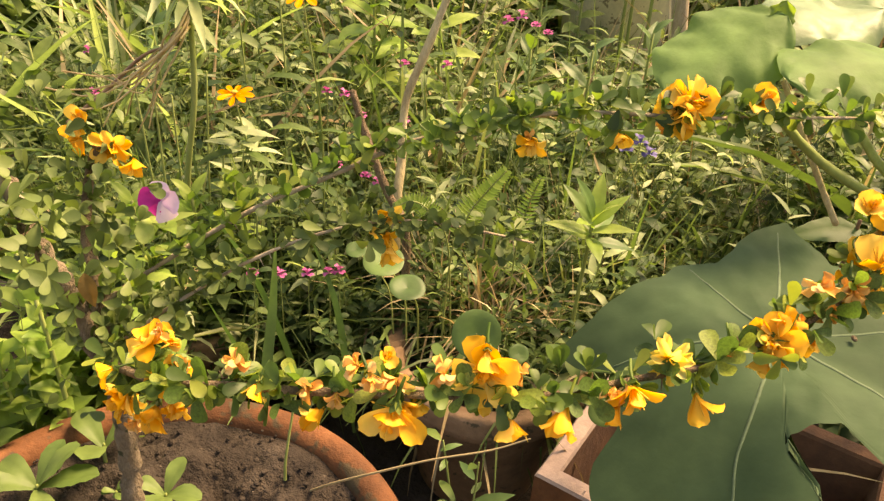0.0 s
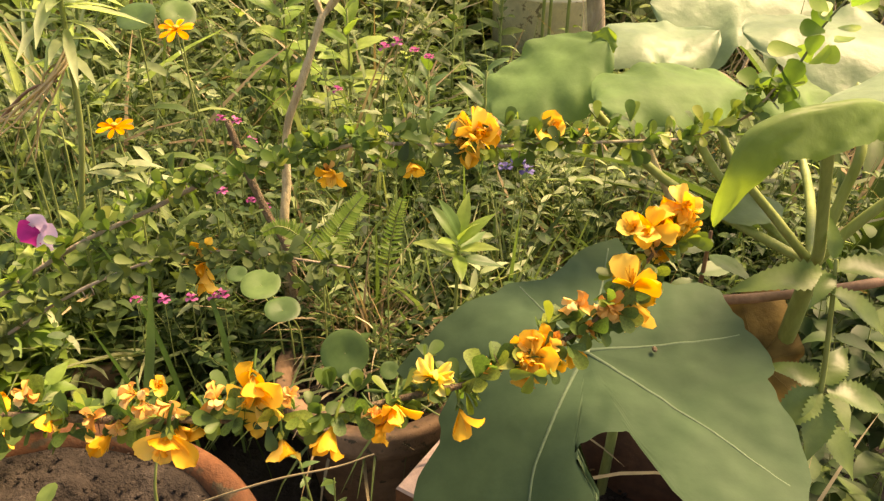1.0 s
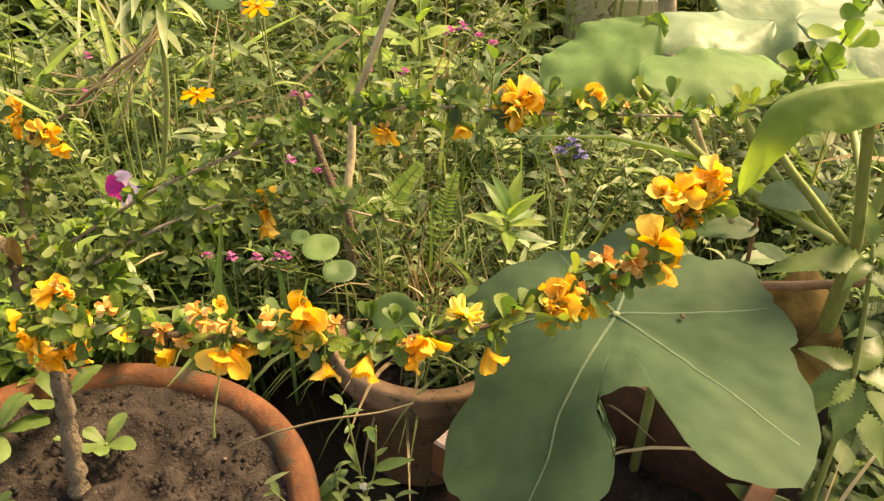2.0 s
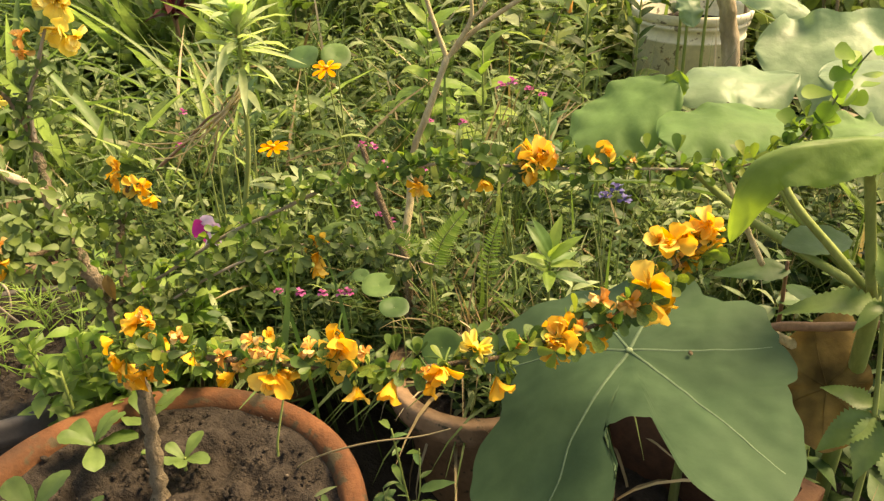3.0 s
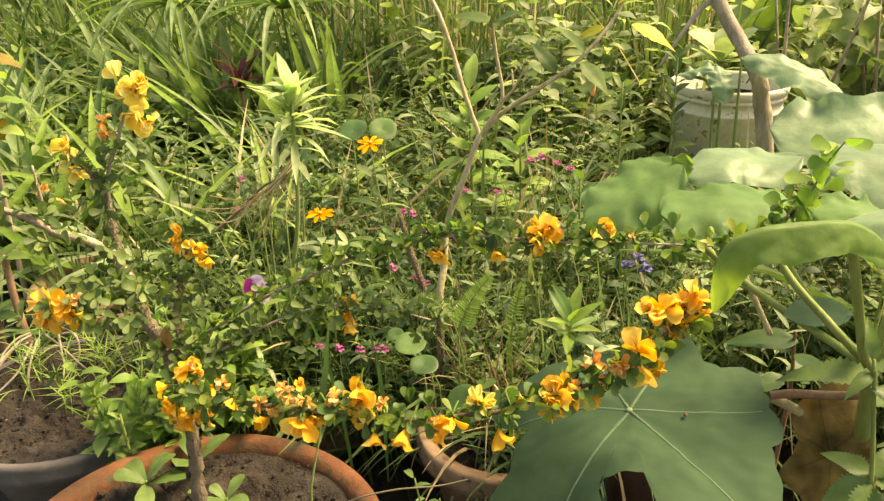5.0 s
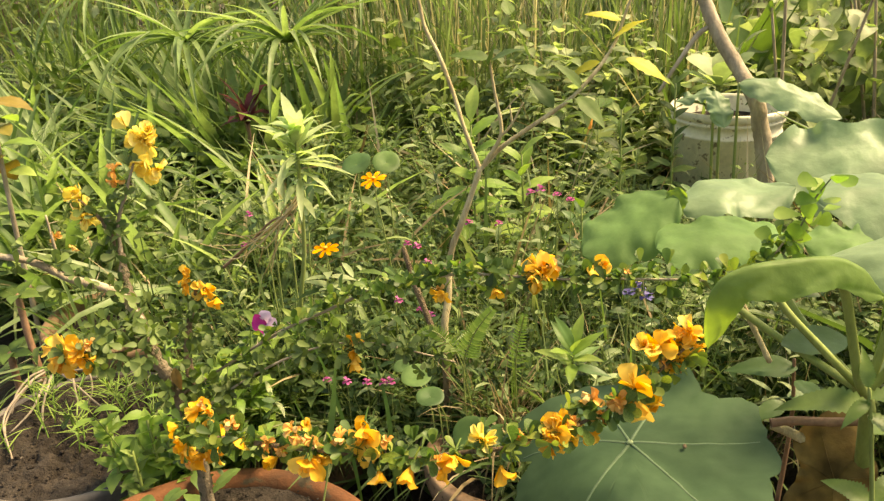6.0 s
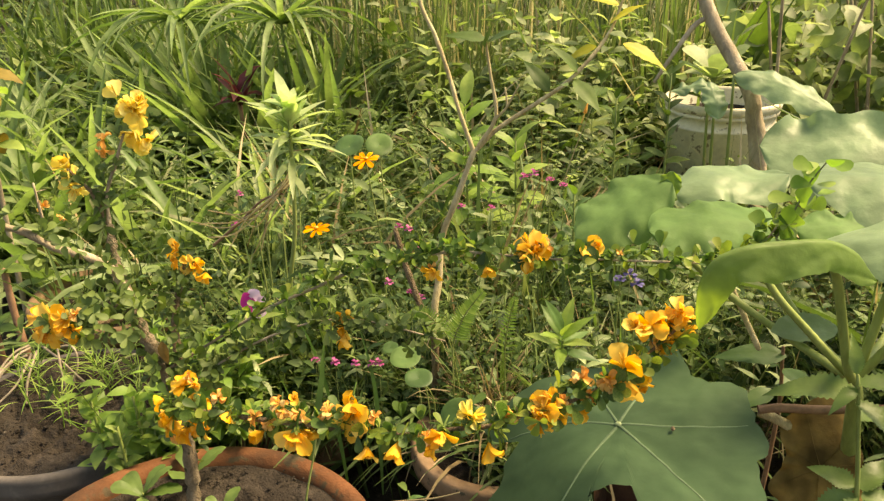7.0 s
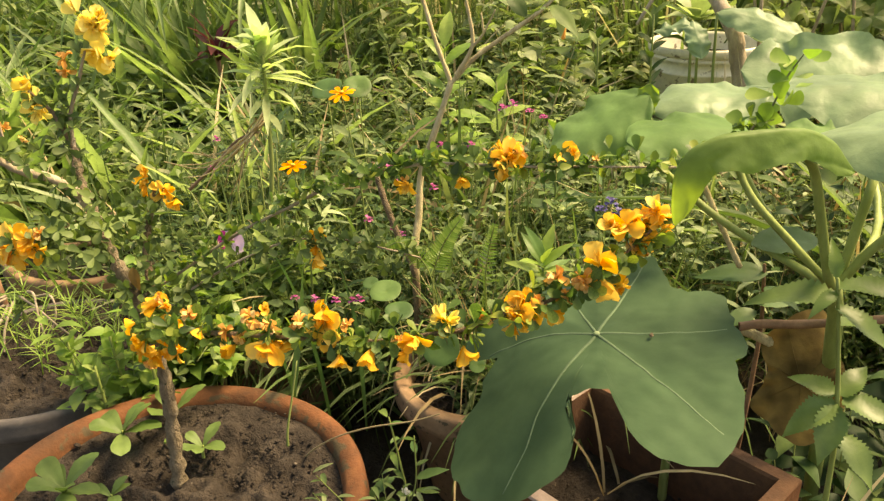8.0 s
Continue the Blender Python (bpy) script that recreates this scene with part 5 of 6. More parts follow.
for p, d, s, m in (((0.255, 1.06, 0.745), (1, -0.1, -0.35), 0.075, "yellow_leaf"), ((0.235, 1.05, 0.775), (0.6, -0.2, 0.5), 0.06, "yellow_leaf"), ((0.245, 1.06, 0.80), (-0.7, -0.3, 0.3), 0.055, "yellow_leaf"),
                   ((0.22, 1.03, 0.745), (-0.9, -0.2, -0.3), 0.05, "yellow_leaf"), ((0.235, 1.05, 0.762), (0.5, -0.5, 0.05), 0.04, "pale_leaf"), ((0.195, 1.0, 0.70), (0.6, -0.4, -0.4), 0.065, "weed_leaf"),
                   ((0.20, 1.01, 0.71), (-0.5, -0.3, 0.7), 0.06, "weed_leaf"), ((0.17, 0.99, 0.69), (0.3, -0.6, 0.3), 0.055, "weed_leaf"), ((0.16, 0.99, 0.685), (-0.6, 0.1, 0.8), 0.06, "weed_leaf"),
                   ((0.073, 0.96, 0.76), (-0.9, -0.2, 0.25), 0.06, "weed_leaf"), ((0.073, 0.96, 0.755), (0.8, -0.3, 0.5), 0.06, "weed_leaf"), ((0.073, 0.96, 0.75), (0.2, -0.4, 0.9), 0.045, "weed_leaf"),
                   ((0.21, 0.995, 0.69), (0.1, -0.6, -0.8), 0.035, "pale_leaf")):
    single_leaf(cane, p, d, (0, -0.4, 1), s, OVATE, M[m], 0.2, 0.4, 0.85, label="yellowing leaf" if m == "yellow_leaf" else "")
bud = new("flower_bud", Geo().add(*tube(np.array([(0.213, 0.995, 0.672), (0.214, 0.994, 0.655)]) - OFF, 0.005, 0.003, 8)).mesh("flower_bud", M["petal_wilted"]))
bud.parent = cane
tagged(bud, "small orange-red bud")

# ---- flowers in the weeds ----


def cosmos_plant(at, root, seed, size=0.026):
    r = np.random.default_rng(seed)
    c = thing("cosmos", "orange cosmos flower on a thin green stem", "flower", "orange cosmos", at=root)
    o = np.array(root)
    top = np.array(at) - o
    part("stem", Geo().add(*tube([(0, 0, 0), top * 0.5 + [0.01, 0.0, 0.02], top - [0, 0, 0.004]], 0.0016, 0.001, 6, 6)), M["petiole"], c)
    g = Geo()
    for k in range(8):
        a = 2 * math.pi * k / 8 + r.normal(0, 0.08)
        e = r.uniform(0.05, 0.3)
        w = Matrix.Rotation(0.30, 3, "X") @ Vector((math.cos(a) * math.cos(e), math.sin(a) * math.cos(e), math.sin(e)))
        scatter(g, fine_leaf(OBOVATE, 0.25, 0.35, 0, 0.64), [top], [tuple(w)], [[0, -0.5, 0.85]], np.array([size * r.uniform(0.85, 1.15)]))
        if k % 2:
            w = Matrix.Rotation(0.30, 3, "X") @ Vector((math.cos(a + 0.4) * 0.8, math.sin(a + 0.4) * 0.8, 0.6))
            scatter(g, fine_leaf(OBOVATE, 0.3, 0.3, 0, 0.6), [top], [tuple(w)], [[0, -0.5, 0.85]], np.array([size * 0.6]))
    head = part("flower_head", g, M["cosmos"], c)
    e = Geo()
    e.add(PEBBLE[0] * 0.0045 + top + np.array([0, 0, 0.003]), PEBBLE[1])
    part("disc", e, M["stamen"], head)
    for f in (0.35, 0.55, 0.72):
        for s in (-1, 1):
            g = Geo()
            scatter(g, SHAPES["lance"][1], [top * f], [[s * 0.8, r.normal(0, 0.4), 0.4]], [[0, 0, 1]], np.array([0.06]))
            part("leaf", g, M["weed_leaf"], c)
    return c


cosmos_plant((-0.111, 0.93, 0.578), (-0.10, 0.95, 0.20), 1, 0.023)
low_cosmos = cosmos_plant((-0.184, 0.885, 0.472), (-0.17, 0.87, 0.22), 2, 0.021)
r = np.random.default_rng(61)
for k in range(11):
    a, e = 2.4 * k, r.uniform(-0.1, 0.6)
    single_leaf(low_cosmos, (-0.180, 0.880, 0.395 + 0.004 * k), (math.cos(a) * math.cos(e), math.sin(a) * math.cos(e), math.sin(e)), (0, -0.2, 1), 0.046 * r.uniform(0.7, 1.1), OVATE, M["pale_leaf"] if k % 3 else M["tall_weed"], 0.2, r.uniform(0.3, 0.8), 0.6)

tor = thing("torenia", "purple and pale-lilac trumpet flower above small leaves", "flower", at=(-0.246, 0.803, 0.257))
part("stem", Geo().add(*tube([(0, 0, 0), (0.002, -0.01, 0.07), (0.003, -0.018, 0.125)], 0.0015, 0.001, 6)), M["petiole"], tor)
for k, (a, m) in enumerate(((0.2, "lilac"), (1.4, "lilac"), (2.7, "magenta"), (3.9, "magenta"), (5.2, "lilac"))):
    g = Geo()
    w = (math.cos(a) * 0.85, -0.45, math.sin(a) * 0.85)
    scatter(g, SHAPES["petal"][k % 2], [[0.003, -0.02, 0.126]], [w], [[0, -1, 0.2]], np.array([0.024]), np.array([0.034]))
    part("petal", g, M[m], tor)
for a in (0.5, 2.0, 3.6, 5.0):
    g = Geo()
    scatter(g, SHAPES["ovate"][0], [[0, -0.005, 0.09]], [[math.cos(a), math.sin(a), 0.3]], [[0, 0, 1]], np.array([0.035]))
    part("leaf", g, M["lime_leaf"], tor)

TINY = []
for k in range(5):
    r = np.random.default_rng(50 + k)
    g = Geo()
    for j in range(7):
        a = 2 * math.pi * j / 7
        scatter(g, SHAPES["petal"][j % 3], [[0, 0, 0.004 * (j % 2)]], [[math.cos(a), math.sin(a), 0.5 + r.normal(0, 0.3)]], [[0, 0, 1]], np.array([0.0075]))
    scatter(g, STEM, [[0, 0, -0.10]], [[0, 0, 1]], [[0, 1, 0]], np.array([0.10]), np.array([0.0007]), 1)
    TINY.append(g)
PINK_SPOTS = [(-0.145, 0.775, 0.300), (-0.115, 0.782, 0.298), (-0.085, 0.79, 0.296), (-0.062, 0.80, 0.294), (-0.05, 0.80, 0.297), (-0.035, 0.905, 0.37), (-0.07, 0.90, 0.385), (-0.02, 0.91, 0.36),
              (0.124, 1.0, 0.547), (0.14, 1.0, 0.553), (0.178, 1.05, 0.521), (-0.08, 1.02, 0.43), (-0.11, 1.05, 0.42), (-0.01, 1.10, 0.45), (-0.45, 1.08, 0.44), (0.16, 1.03, 0.535), (-0.055, 1.0, 0.41),
              (-0.40, 0.98, 0.42), (0.05, 1.08, 0.46), (0.0, 1.02, 0.40)]
for i, p in enumerate(PINK_SPOTS):
    f = new("cuphea_flower", TINY[i % 5].mesh("cuphea_flower", [M["pink"], M["petiole"]]))
    f.location = p
    tagged(f, "tiny magenta-pink flower on a thin stem among weeds", "flower", "pink cuphea flowers")
for i, p in enumerate(((0.285, 0.955, 0.41), (0.312, 0.945, 0.413), (0.30, 0.95, 0.425))):
    f = new("violet_flower", TINY[i].mesh("violet_flower", [M["violet"], M["petiole"]]))
    f.location, f.scale = p, (1.4, 1.4, 1.4)
    tagged(f, "small blue-violet flower among weeds", "flower", "violet flowers")

# ---- round-leaved pennywort ----


def disc_leaf():
    rr = np.array([0.03, 0.35, 0.7, 0.92, 1.0])
    a = np.linspace(0, 2 * np.pi, 28, endpoint=False)
    z = np.array([-0.08, -0.03, 0.03, 0.03, 0.0])
    v = np.stack([rr[:, None] * np.cos(a), rr[:, None] * np.sin(a), z[:, None] + 0.05 * rr[:, None] ** 2 * np.sin(3 * a)], 2).reshape(-1, 3)
    return v, grid_faces(5, 28, True)


DISC = disc_leaf()
penny = thing("pennywort", "cluster of flat round green leaves on thin stalks", "plant", at=(0.06, 0.78, 0.2))
r = np.random.default_rng(3)
for p, s, n in (((0.005, 0.772, 0.336), 0.023, (0, -0.3, 1)), ((0.035, 0.745, 0.322), 0.020, (0.1, -0.2, 1)), ((0.113, 0.689, 0.309), 0.026, (0.1, -0.9, 0.6)),
                ((-0.03, 0.80, 0.33), 0.012, (0, -0.4, 1)), ((0.16, 0.70, 0.28), 0.011, (0, -0.6, 1)), ((0.235, 0.60, 0.30), 0.014, (-0.1, -0.6, 0.8))):
    m = np.array(Matrix.Translation(Vector(p) - Vector(penny.location)) @ Vector(n).normalized().to_track_quat("Z", "Y").to_matrix().to_4x4() @ Matrix.Scale(s, 4))
    leaf = part("leaf", Geo().add(DISC[0] @ m[:3, :3].T + m[:3, 3], DISC[1]), M["round_leaf"], penny)
    top = m[:3, 3]
    part("stalk", Geo().add(*tube([(top[0] * 0.5, top[1] * 0.5 + 0.02, 0.0), top * 0.6 + [0, 0.015, 0], top - np.array(n) * 0.002], 0.0012, 0.0009, 5)), M["petiole"], leaf)
for p, rad, nrm in (((-0.279, 1.22, 0.513), 0.031, (-0.1, -0.55, 1)), ((-0.214, 1.22, 0.519), 0.027, (0.35, -0.75, 1))):
    s = thing("nasturtium_leaf", "round grey-green leaf on a long stalk", "leaf", "round leaves behind the cosmos", at=(p[0], p[1], 0.0))
    m = np.array(Vector(nrm).normalized().to_track_quat("Z", "Y").to_matrix())
    part("blade", Geo().add(DISC[0] * rad @ m.T + np.array([0, 0, p[2]]), DISC[1]), M["round_leaf"], s)
    part("stalk", Geo().add(*tube([(0.01, 0.02, 0), (0.005, 0.01, 0.25), (0, 0, p[2] - 0.003)], 0.002, 0.0014, 5)), M["petiole"], s)

# ---- pale lance-leaved shoot ----
shoot = thing("lance_leaved_plant", "upright plant with pale narrow pointed leaves in whorls", "plant", at=(-0.265, 0.93, 0.0))
part("stem", Geo().add(*tube([(-0.03, 0, 0), (-0.01, 0, 0.30), (0.015, 0, 0.44), (0.022, 0, 0.54), (0.027, 0, 0.655)], 0.0045, 0.0028, 8)), M["petiole"], shoot)
r = np.random.default_rng(8)
for count, z, rise, length, width in ((6, 0.648, 1.20, 0.044, 0.11), (8, 0.640, 0.85, 0.058, 0.10), (10, 0.624, 0.55, 0.076, 0.080), (11, 0.604, 0.30, 0.086, 0.070), (10, 0.580, 0.05, 0.084, 0.060), (5, 0.545, -0.15, 0.070, 0.060)):
    turn = r.uniform(0, 6.28)
    for k in range(count):
        a = turn + 6.283 * k / count + r.normal(0, 0.25)
        e = rise + r.normal(0, 0.26)
        g = Geo()
        scatter(g, SHAPES["lance"][k % 2], [[0.024, 0, z + r.normal(0, 0.009)]], [[math.cos(a) * math.cos(e), math.sin(a) * math.cos(e), math.sin(e)]], [[0, 0, 1]], np.array([length * r.uniform(0.75, 1.2)]), np.array([width * 0.9]))
        part("leaf", g, M["shoot_leaf"], shoot)
for k in range(6):
    a = 1.05 * k
    x, y = 0.030 * math.cos(a), 0.03 * math.sin(a)
    g = Geo().add(*tube([(x * 0.6, y, 0), (x * 1.6, y, 0.25), (x * 2.2 + 0.01, y, 0.40 + 0.018 * k)], 0.0024, 0.0012, 6))
    part("side_stem", g, M["petiole"], shoot)
for k in range(11):
    x, y, z = r.normal(-0.075, 0.032), r.normal(-0.05, 0.025), r.normal(0.445, 0.030)
    g = Geo().add(*tube([(0.022, 0, 0.535 + 0.002 * k), (0.006 + r.normal(0, 0.005), y * 0.4, 0.520), (x * 0.5, y * 0.8, 0.475 + r.normal(0, 0.008)), (x, y, z)], 0.0016, 0.0009, 5, 3))
    part("dead_stem", g, M["pale_straw"], shoot, "dry straw-coloured stem")
runner = thing("runner_stem", "thin reddish runner stem with small leaves", "stem", at=(-0.352, 0.925, 0.451))
part("stem", Geo().add(*tube([(-0.06, 0.0, -0.05), (0, 0, 0), (0.05, 0.0, 0.045), (0.09, 0.0, 0.06)], 0.003, 0.0015, 6)), M["red_stem"], runner)

# ---- dark red plant, bucket, tree and succulent ----
red = thing("cordyline", "small plant with dark red-purple strap leaves", "plant", at=(-0.915, 1.82, 0.0))
part("stem", Geo().add(*tube([(0, 0, 0), (0, 0, 0.43)], 0.008, 0.006, 8)), M["red_stem"], red)
r = np.random.default_rng(9)
for k in range(13):
    a, e = 2.4 * k, r.uniform(0.2, 1.3)
    g = Geo()
    scatter(g, SHAPES["lance"][k % 3], [[0, 0, 0.42 + 0.004 * k]], [[math.cos(a) * math.cos(e), math.sin(a) * math.cos(e), math.sin(e)]], [[0, 0, 1]], np.array([0.12 * r.uniform(0.7, 1.1)]), np.array([0.13]))
    part("leaf", g, M["red_leaf"], red)

bucket = thing("paint_bucket", "stained cream plastic bucket used as a plant pot", "bucket", at=(0.425, 2.03, 0.095))
h = 0.38
BODY = [(0.002, 0), (0.118, 0), (0.122, 0.006), (0.136, h - 0.07), (0.140, h - 0.068), (0.140, h - 0.062), (0.137, h - 0.06), (0.139, h - 0.036), (0.144, h - 0.034), (0.144, h - 0.026), (0.140, h - 0.024)]
part("body", Geo().add(*lathe(BODY, 64, 0.002, 3)), M["bucket"], bucket)
part("rim", Geo().add(*lathe([(0.140, h - 0.024), (0.147, h - 0.020), (0.149, h - 0.006), (0.147, h), (0.141, h), (0.138, h - 0.008), (0.133, h - 0.08), (0.10, h - 0.085)], 64, 0.002, 3)), M["bucket"], bucket)
part("foot_block", Geo().add(*lathe([(0.002, -0.1), (0.13, -0.1), (0.13, -0.002), (0.002, -0.001)], 20, 0.02, 4)), M["terracotta_old"], bucket)
pot_soil((0.425, 2.03, 0.095 + h - 0.045), 0.131, 21, 150, "dark soil in the bucket")
salad = thing("rosette_plant", "rosette of pale yellow-green leaves growing in the bucket", "plant", at=(0.395, 1.90, 0.475))
r = np.random.default_rng(12)
for k in range(12):
    a, e = 2.4 * k, 0.15 + 1.1 * k / 12
    g = Geo()
    scatter(g, SHAPES["obovate"][k % 2], [[0, 0, 0.07]], [[math.cos(a) * math.cos(e), math.sin(a) * math.cos(e), math.sin(e)]], [[0, 0, 1]], np.array([0.105 * r.uniform(0.8, 1.1)]), np.array([0.125]))
    part("leaf", g, M["pale_leaf"], salad)
part("stem", Geo().add(*tube([(0, 0, 0), (0, 0, 0.08)], 0.006, 0.006, 8)), M["petiole"], salad)
for spine, sides, f, b in (([(0.435, 1.70, 0.592), (0.49, 1.69, 0.592), (0.56, 1.675, 0.570), (0.645, 1.66, 0.528)], (0.0, 0.75, 0.55), 0.045, 0.030),
                           ([(0.400, 1.72, 0.560), (0.37, 1.71, 0.568), (0.335, 1.70, 0.560), (0.305, 1.69, 0.550)], (0.0, 0.7, 0.4), 0.018, 0.018),
                           ([(0.385, 1.72, 0.572), (0.395, 1.69, 0.555), (0.405, 1.67, 0.530), (0.412, 1.66, 0.500)], (1, 0.2, 0.1), 0.026, 0.026)):
    big = thing("broad_leaf", "broad pale-green wavy leaf leaning in front of the bucket", "leaf", "leaves by the bucket", at=(spine[0][0], spine[0][1], 0.0))
    # Reuses the castor leaf colour that has sunlight put into it.
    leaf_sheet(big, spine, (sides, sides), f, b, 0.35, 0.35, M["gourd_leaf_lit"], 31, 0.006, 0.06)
    x, y, z = spine[0]
    part("stalk", Geo().add(*tube([(0.03, 0.05, 0.0), (0.01, 0.02, z * 0.6), (0, 0, z)], 0.005, 0.003, 6)), M["petiole"], big)

tree = thing("young_tree", "young tree trunk with smooth grey-brown bark leaning over", "tree", at=(0.545, 1.75, 0.0))
TR = np.array([(0.545, 1.75, -0.02), (0.53, 1.75, 0.25), (0.505, 1.75, 0.43), (0.49, 1.75, 0.49), (0.478, 1.75, 0.541), (0.441, 1.8, 0.596), (0.399, 1.83, 0.655), (0.37, 1.85, 0.704), (0.347, 1.87, 0.753), (0.31, 1.9, 0.84), (0.24, 1.98, 1.05), (0.12, 2.1, 1.4)])
part("trunk", Geo().add(*tube(TR - np.array(tree.location), 0.0205, 0.0135, 14, 6, 0.05, 3)), M["bark_pale"], tree)
part("limb", Geo().add(*tube(np.array([(0.375, 1.845, 0.70), (0.34, 1.84, 0.68), (0.30, 1.82, 0.62), (0.26, 1.80, 0.55)]) - np.array(tree.location), 0.007, 0.004, 8, 6, 0.08)), M["bark_pale"], tree)
crown = Geo()
r = np.random.default_rng(13)
n = 120
c = np.array([0.1, 2.1, 1.6]) + r.normal(0, 1, (n, 3)) * [0.35, 0.3, 0.2]
scatter_mixed(crown, "ovate", r, c - np.array(tree.location), r.normal(0, 1, (n, 3)) - [0, 0, 0.4], r.normal(0, 0.4, (n, 3)) + [0, 0, 1], r.uniform(0.05, 0.09, n))
tagged(part("crown", crown, M["hedge_leaf"], tree), kind="stuff")

agave = thing("agave", "dark blue-green agave with broad pointed leaves in the shade", "succulent", at=(0.50, 2.45, 0.22))
r = np.random.default_rng(14)
for k in range(4):
    a, e = 2.4 * k, r.uniform(1.25, 1.50)
    g = Geo()
    scatter(g, leaf_shape(LANCE, 0.5, 0.4, 0, 1.0), [[0, 0, 0.0]], [[math.cos(a) * math.cos(e), math.sin(a) * math.cos(e), math.sin(e)]], [[-math.cos(a), -math.sin(a), 0.6]], np.array([0.55 * r.uniform(0.8, 1.1)]), np.array([0.62]))
    part("leaf", g, M["gourd_leaf_mid"], agave)

# ---- umbrella sedges ----


def umbrella(at, seed, rays=36, size=0.46):
    r = np.random.default_rng(seed)
    s = thing("umbrella_sedge", "umbrella sedge with a whorl of drooping strap leaves", "sedge", "umbrella sedges", at=(at[0], at[1], 0.0))
    part("stem", Geo().add(*tube([(0.03, 0.05, 0), (0.015, 0.02, at[2] * 0.5), (0, 0, at[2])], 0.006, 0.004, 7)), M["sedge"], s)
    for k in range(rays):
        a, e = 2 * math.pi * k / rays + r.normal(0, 0.1), r.uniform(0.15, 0.85)
        g = Geo()
        scatter(g, SHAPES["wide_blade"][k % 3], [[0, 0, at[2]]], [[math.cos(a) * math.cos(e), math.sin(a) * math.cos(e), math.sin(e)]], [[0, 0, 1]], np.array([size * r.uniform(0.6, 1.1)]), np.array([0.30]))
        part("ray", g, M["sedge"], s)
    return s


for i, p in enumerate(((-1.26, 2.05, 0.635), (-0.885, 2.05, 0.633), (-1.75, 2.3, 0.78), (-1.20, 2.45, 0.84), (-0.75, 2.4, 0.76))):
    umbrella(p, 60 + i)

# ---- masses of weeds, grass and hedge ----


def bed(n, x0, x1, y0, y1, seed, avoid=()):
    r = np.random.default_rng(seed)
    xy = np.column_stack([r.uniform(x0, x1, n), r.uniform(y0, y1, n)])
    for cx, cy, rad in avoid:
        xy = xy[np.hypot(xy[:, 0] - cx, xy[:, 1] - cy) > rad]
    return xy, r


POTS = [(MAIN[0], MAIN[1], 0.27), (GREY[0], GREY[1], 0.23), (0.33, 0.55, 0.24), (-0.42, 0.45, 0.22), (0.52, 0.86, 0.21)]


def stuff(name, geo, mats, label, category):
    return tagged(new(name, geo.mesh(name, mats)), label, category, kind="stuff")


def canopy(xy):
    """The height of the weeds over the garden."""
    x, y = xy[:, 0], xy[:, 1]
    z = np.interp(y, [0.6, 0.85, 1.15, 1.8, 2.6, 3.2], [0.25, 0.30, 0.40, 0.48, 0.62, 0.8])
    low = np.interp(y, [0.6, 0.85, 1.15, 1.8, 2.1, 2.6], [0.25, 0.30, 0.36, 0.34, 0.42, 0.6])
    k = np.clip((x - 0.05) / 0.2, 0, 1)
    return z * (1 - k) + low * k


def weeds(name, n, box, seed, leaves, kind, size, mat, label, avoid=POTS, z0=0.05, share=1.0, **more):
    xy, r = bed(n, *box, seed, avoid)
    h = (canopy(xy) - z0) * share * r.uniform(0.6, 1.0, len(xy))
    return stuff(name, plants(r, xy, z0, h, leaves, kind, size, **more), [M[mat], M["petiole"]], label, "weeds")


NEAR_POTS = POTS + [(0.02, 0.62, 0.17), (-0.05, 0.66, 0.09), (-0.10, 0.73, 0.09), (-0.19, 0.72, 0.07)]
NEAR, FRONTBED, BEHIND, REAR = (-0.55, 0.5, 0.68, 1.0), (-0.6, 0.9, 0.85, 1.3), (-1.4, 1.0, 1.2, 1.9), (-2.5, 1.6, 1.8, 3.0)
weeds("small_leaved_weeds", 330, NEAR, 1, 16, "oval", 0.021, "dark_leaf", "dense low weeds with small green leaves", avoid=NEAR_POTS, z0=0.12)
weeds("broad_weeds", 105, NEAR, 2, 11, "ovate", 0.035, "dark_leaf", "mixed green weeds with pointed leaves", avoid=NEAR_POTS, z0=0.12)
weeds("feathery_weeds", 230, NEAR, 3, 28, "lance", 0.024, "weed_leaf", "feathery fine-leaved weeds", avoid=NEAR_POTS, z0=0.12, rise=(-0.2, 0.9))
weeds("lime_weeds", 50, (-0.42, -0.25, 0.70, 0.84), 4, 12, "ovate", 0.038, "lime_leaf", "bright yellow-green weeds beside the pot", z0=0.14, share=0.9, low=0.6)
weeds("lime_weeds", 34, (-0.42, -0.26, 0.60, 0.74), 14, 14, "ovate", 0.046, "lime_leaf", "bright yellow-green weeds beside the pot", avoid=[(GREY[0], GREY[1], 0.21), (MAIN[0], MAIN[1], 0.25)], z0=0.10, share=1.7)
weeds("small_leaved_weeds", 350, FRONTBED, 5, 16, "oval", 0.022, "dark_leaf", "dense weeds with small green leaves")
weeds("broad_weeds", 150, FRONTBED, 6, 13, "ovate", 0.036, "dark_leaf", "mixed green weeds with pointed leaves")
# Two pale beds added as sunlit highlights among the darker weeds.
weeds("lance_weeds", 44, FRONTBED, 47, 14, "lance", 0.050, "pale_leaf", "narrow-leaved weeds, sunlit highlights put into their pale green")
weeds("lance_weeds", 24, NEAR, 48, 10, "lance", 0.045, "pale_leaf", "narrow-leaved weeds, sunlit highlights put into their pale green", avoid=NEAR_POTS, z0=0.12)
weeds("feathery_weeds", 330, FRONTBED, 7, 34, "lance", 0.027, "weed_leaf", "feathery fine-leaved weeds", rise=(-0.2, 0.9))
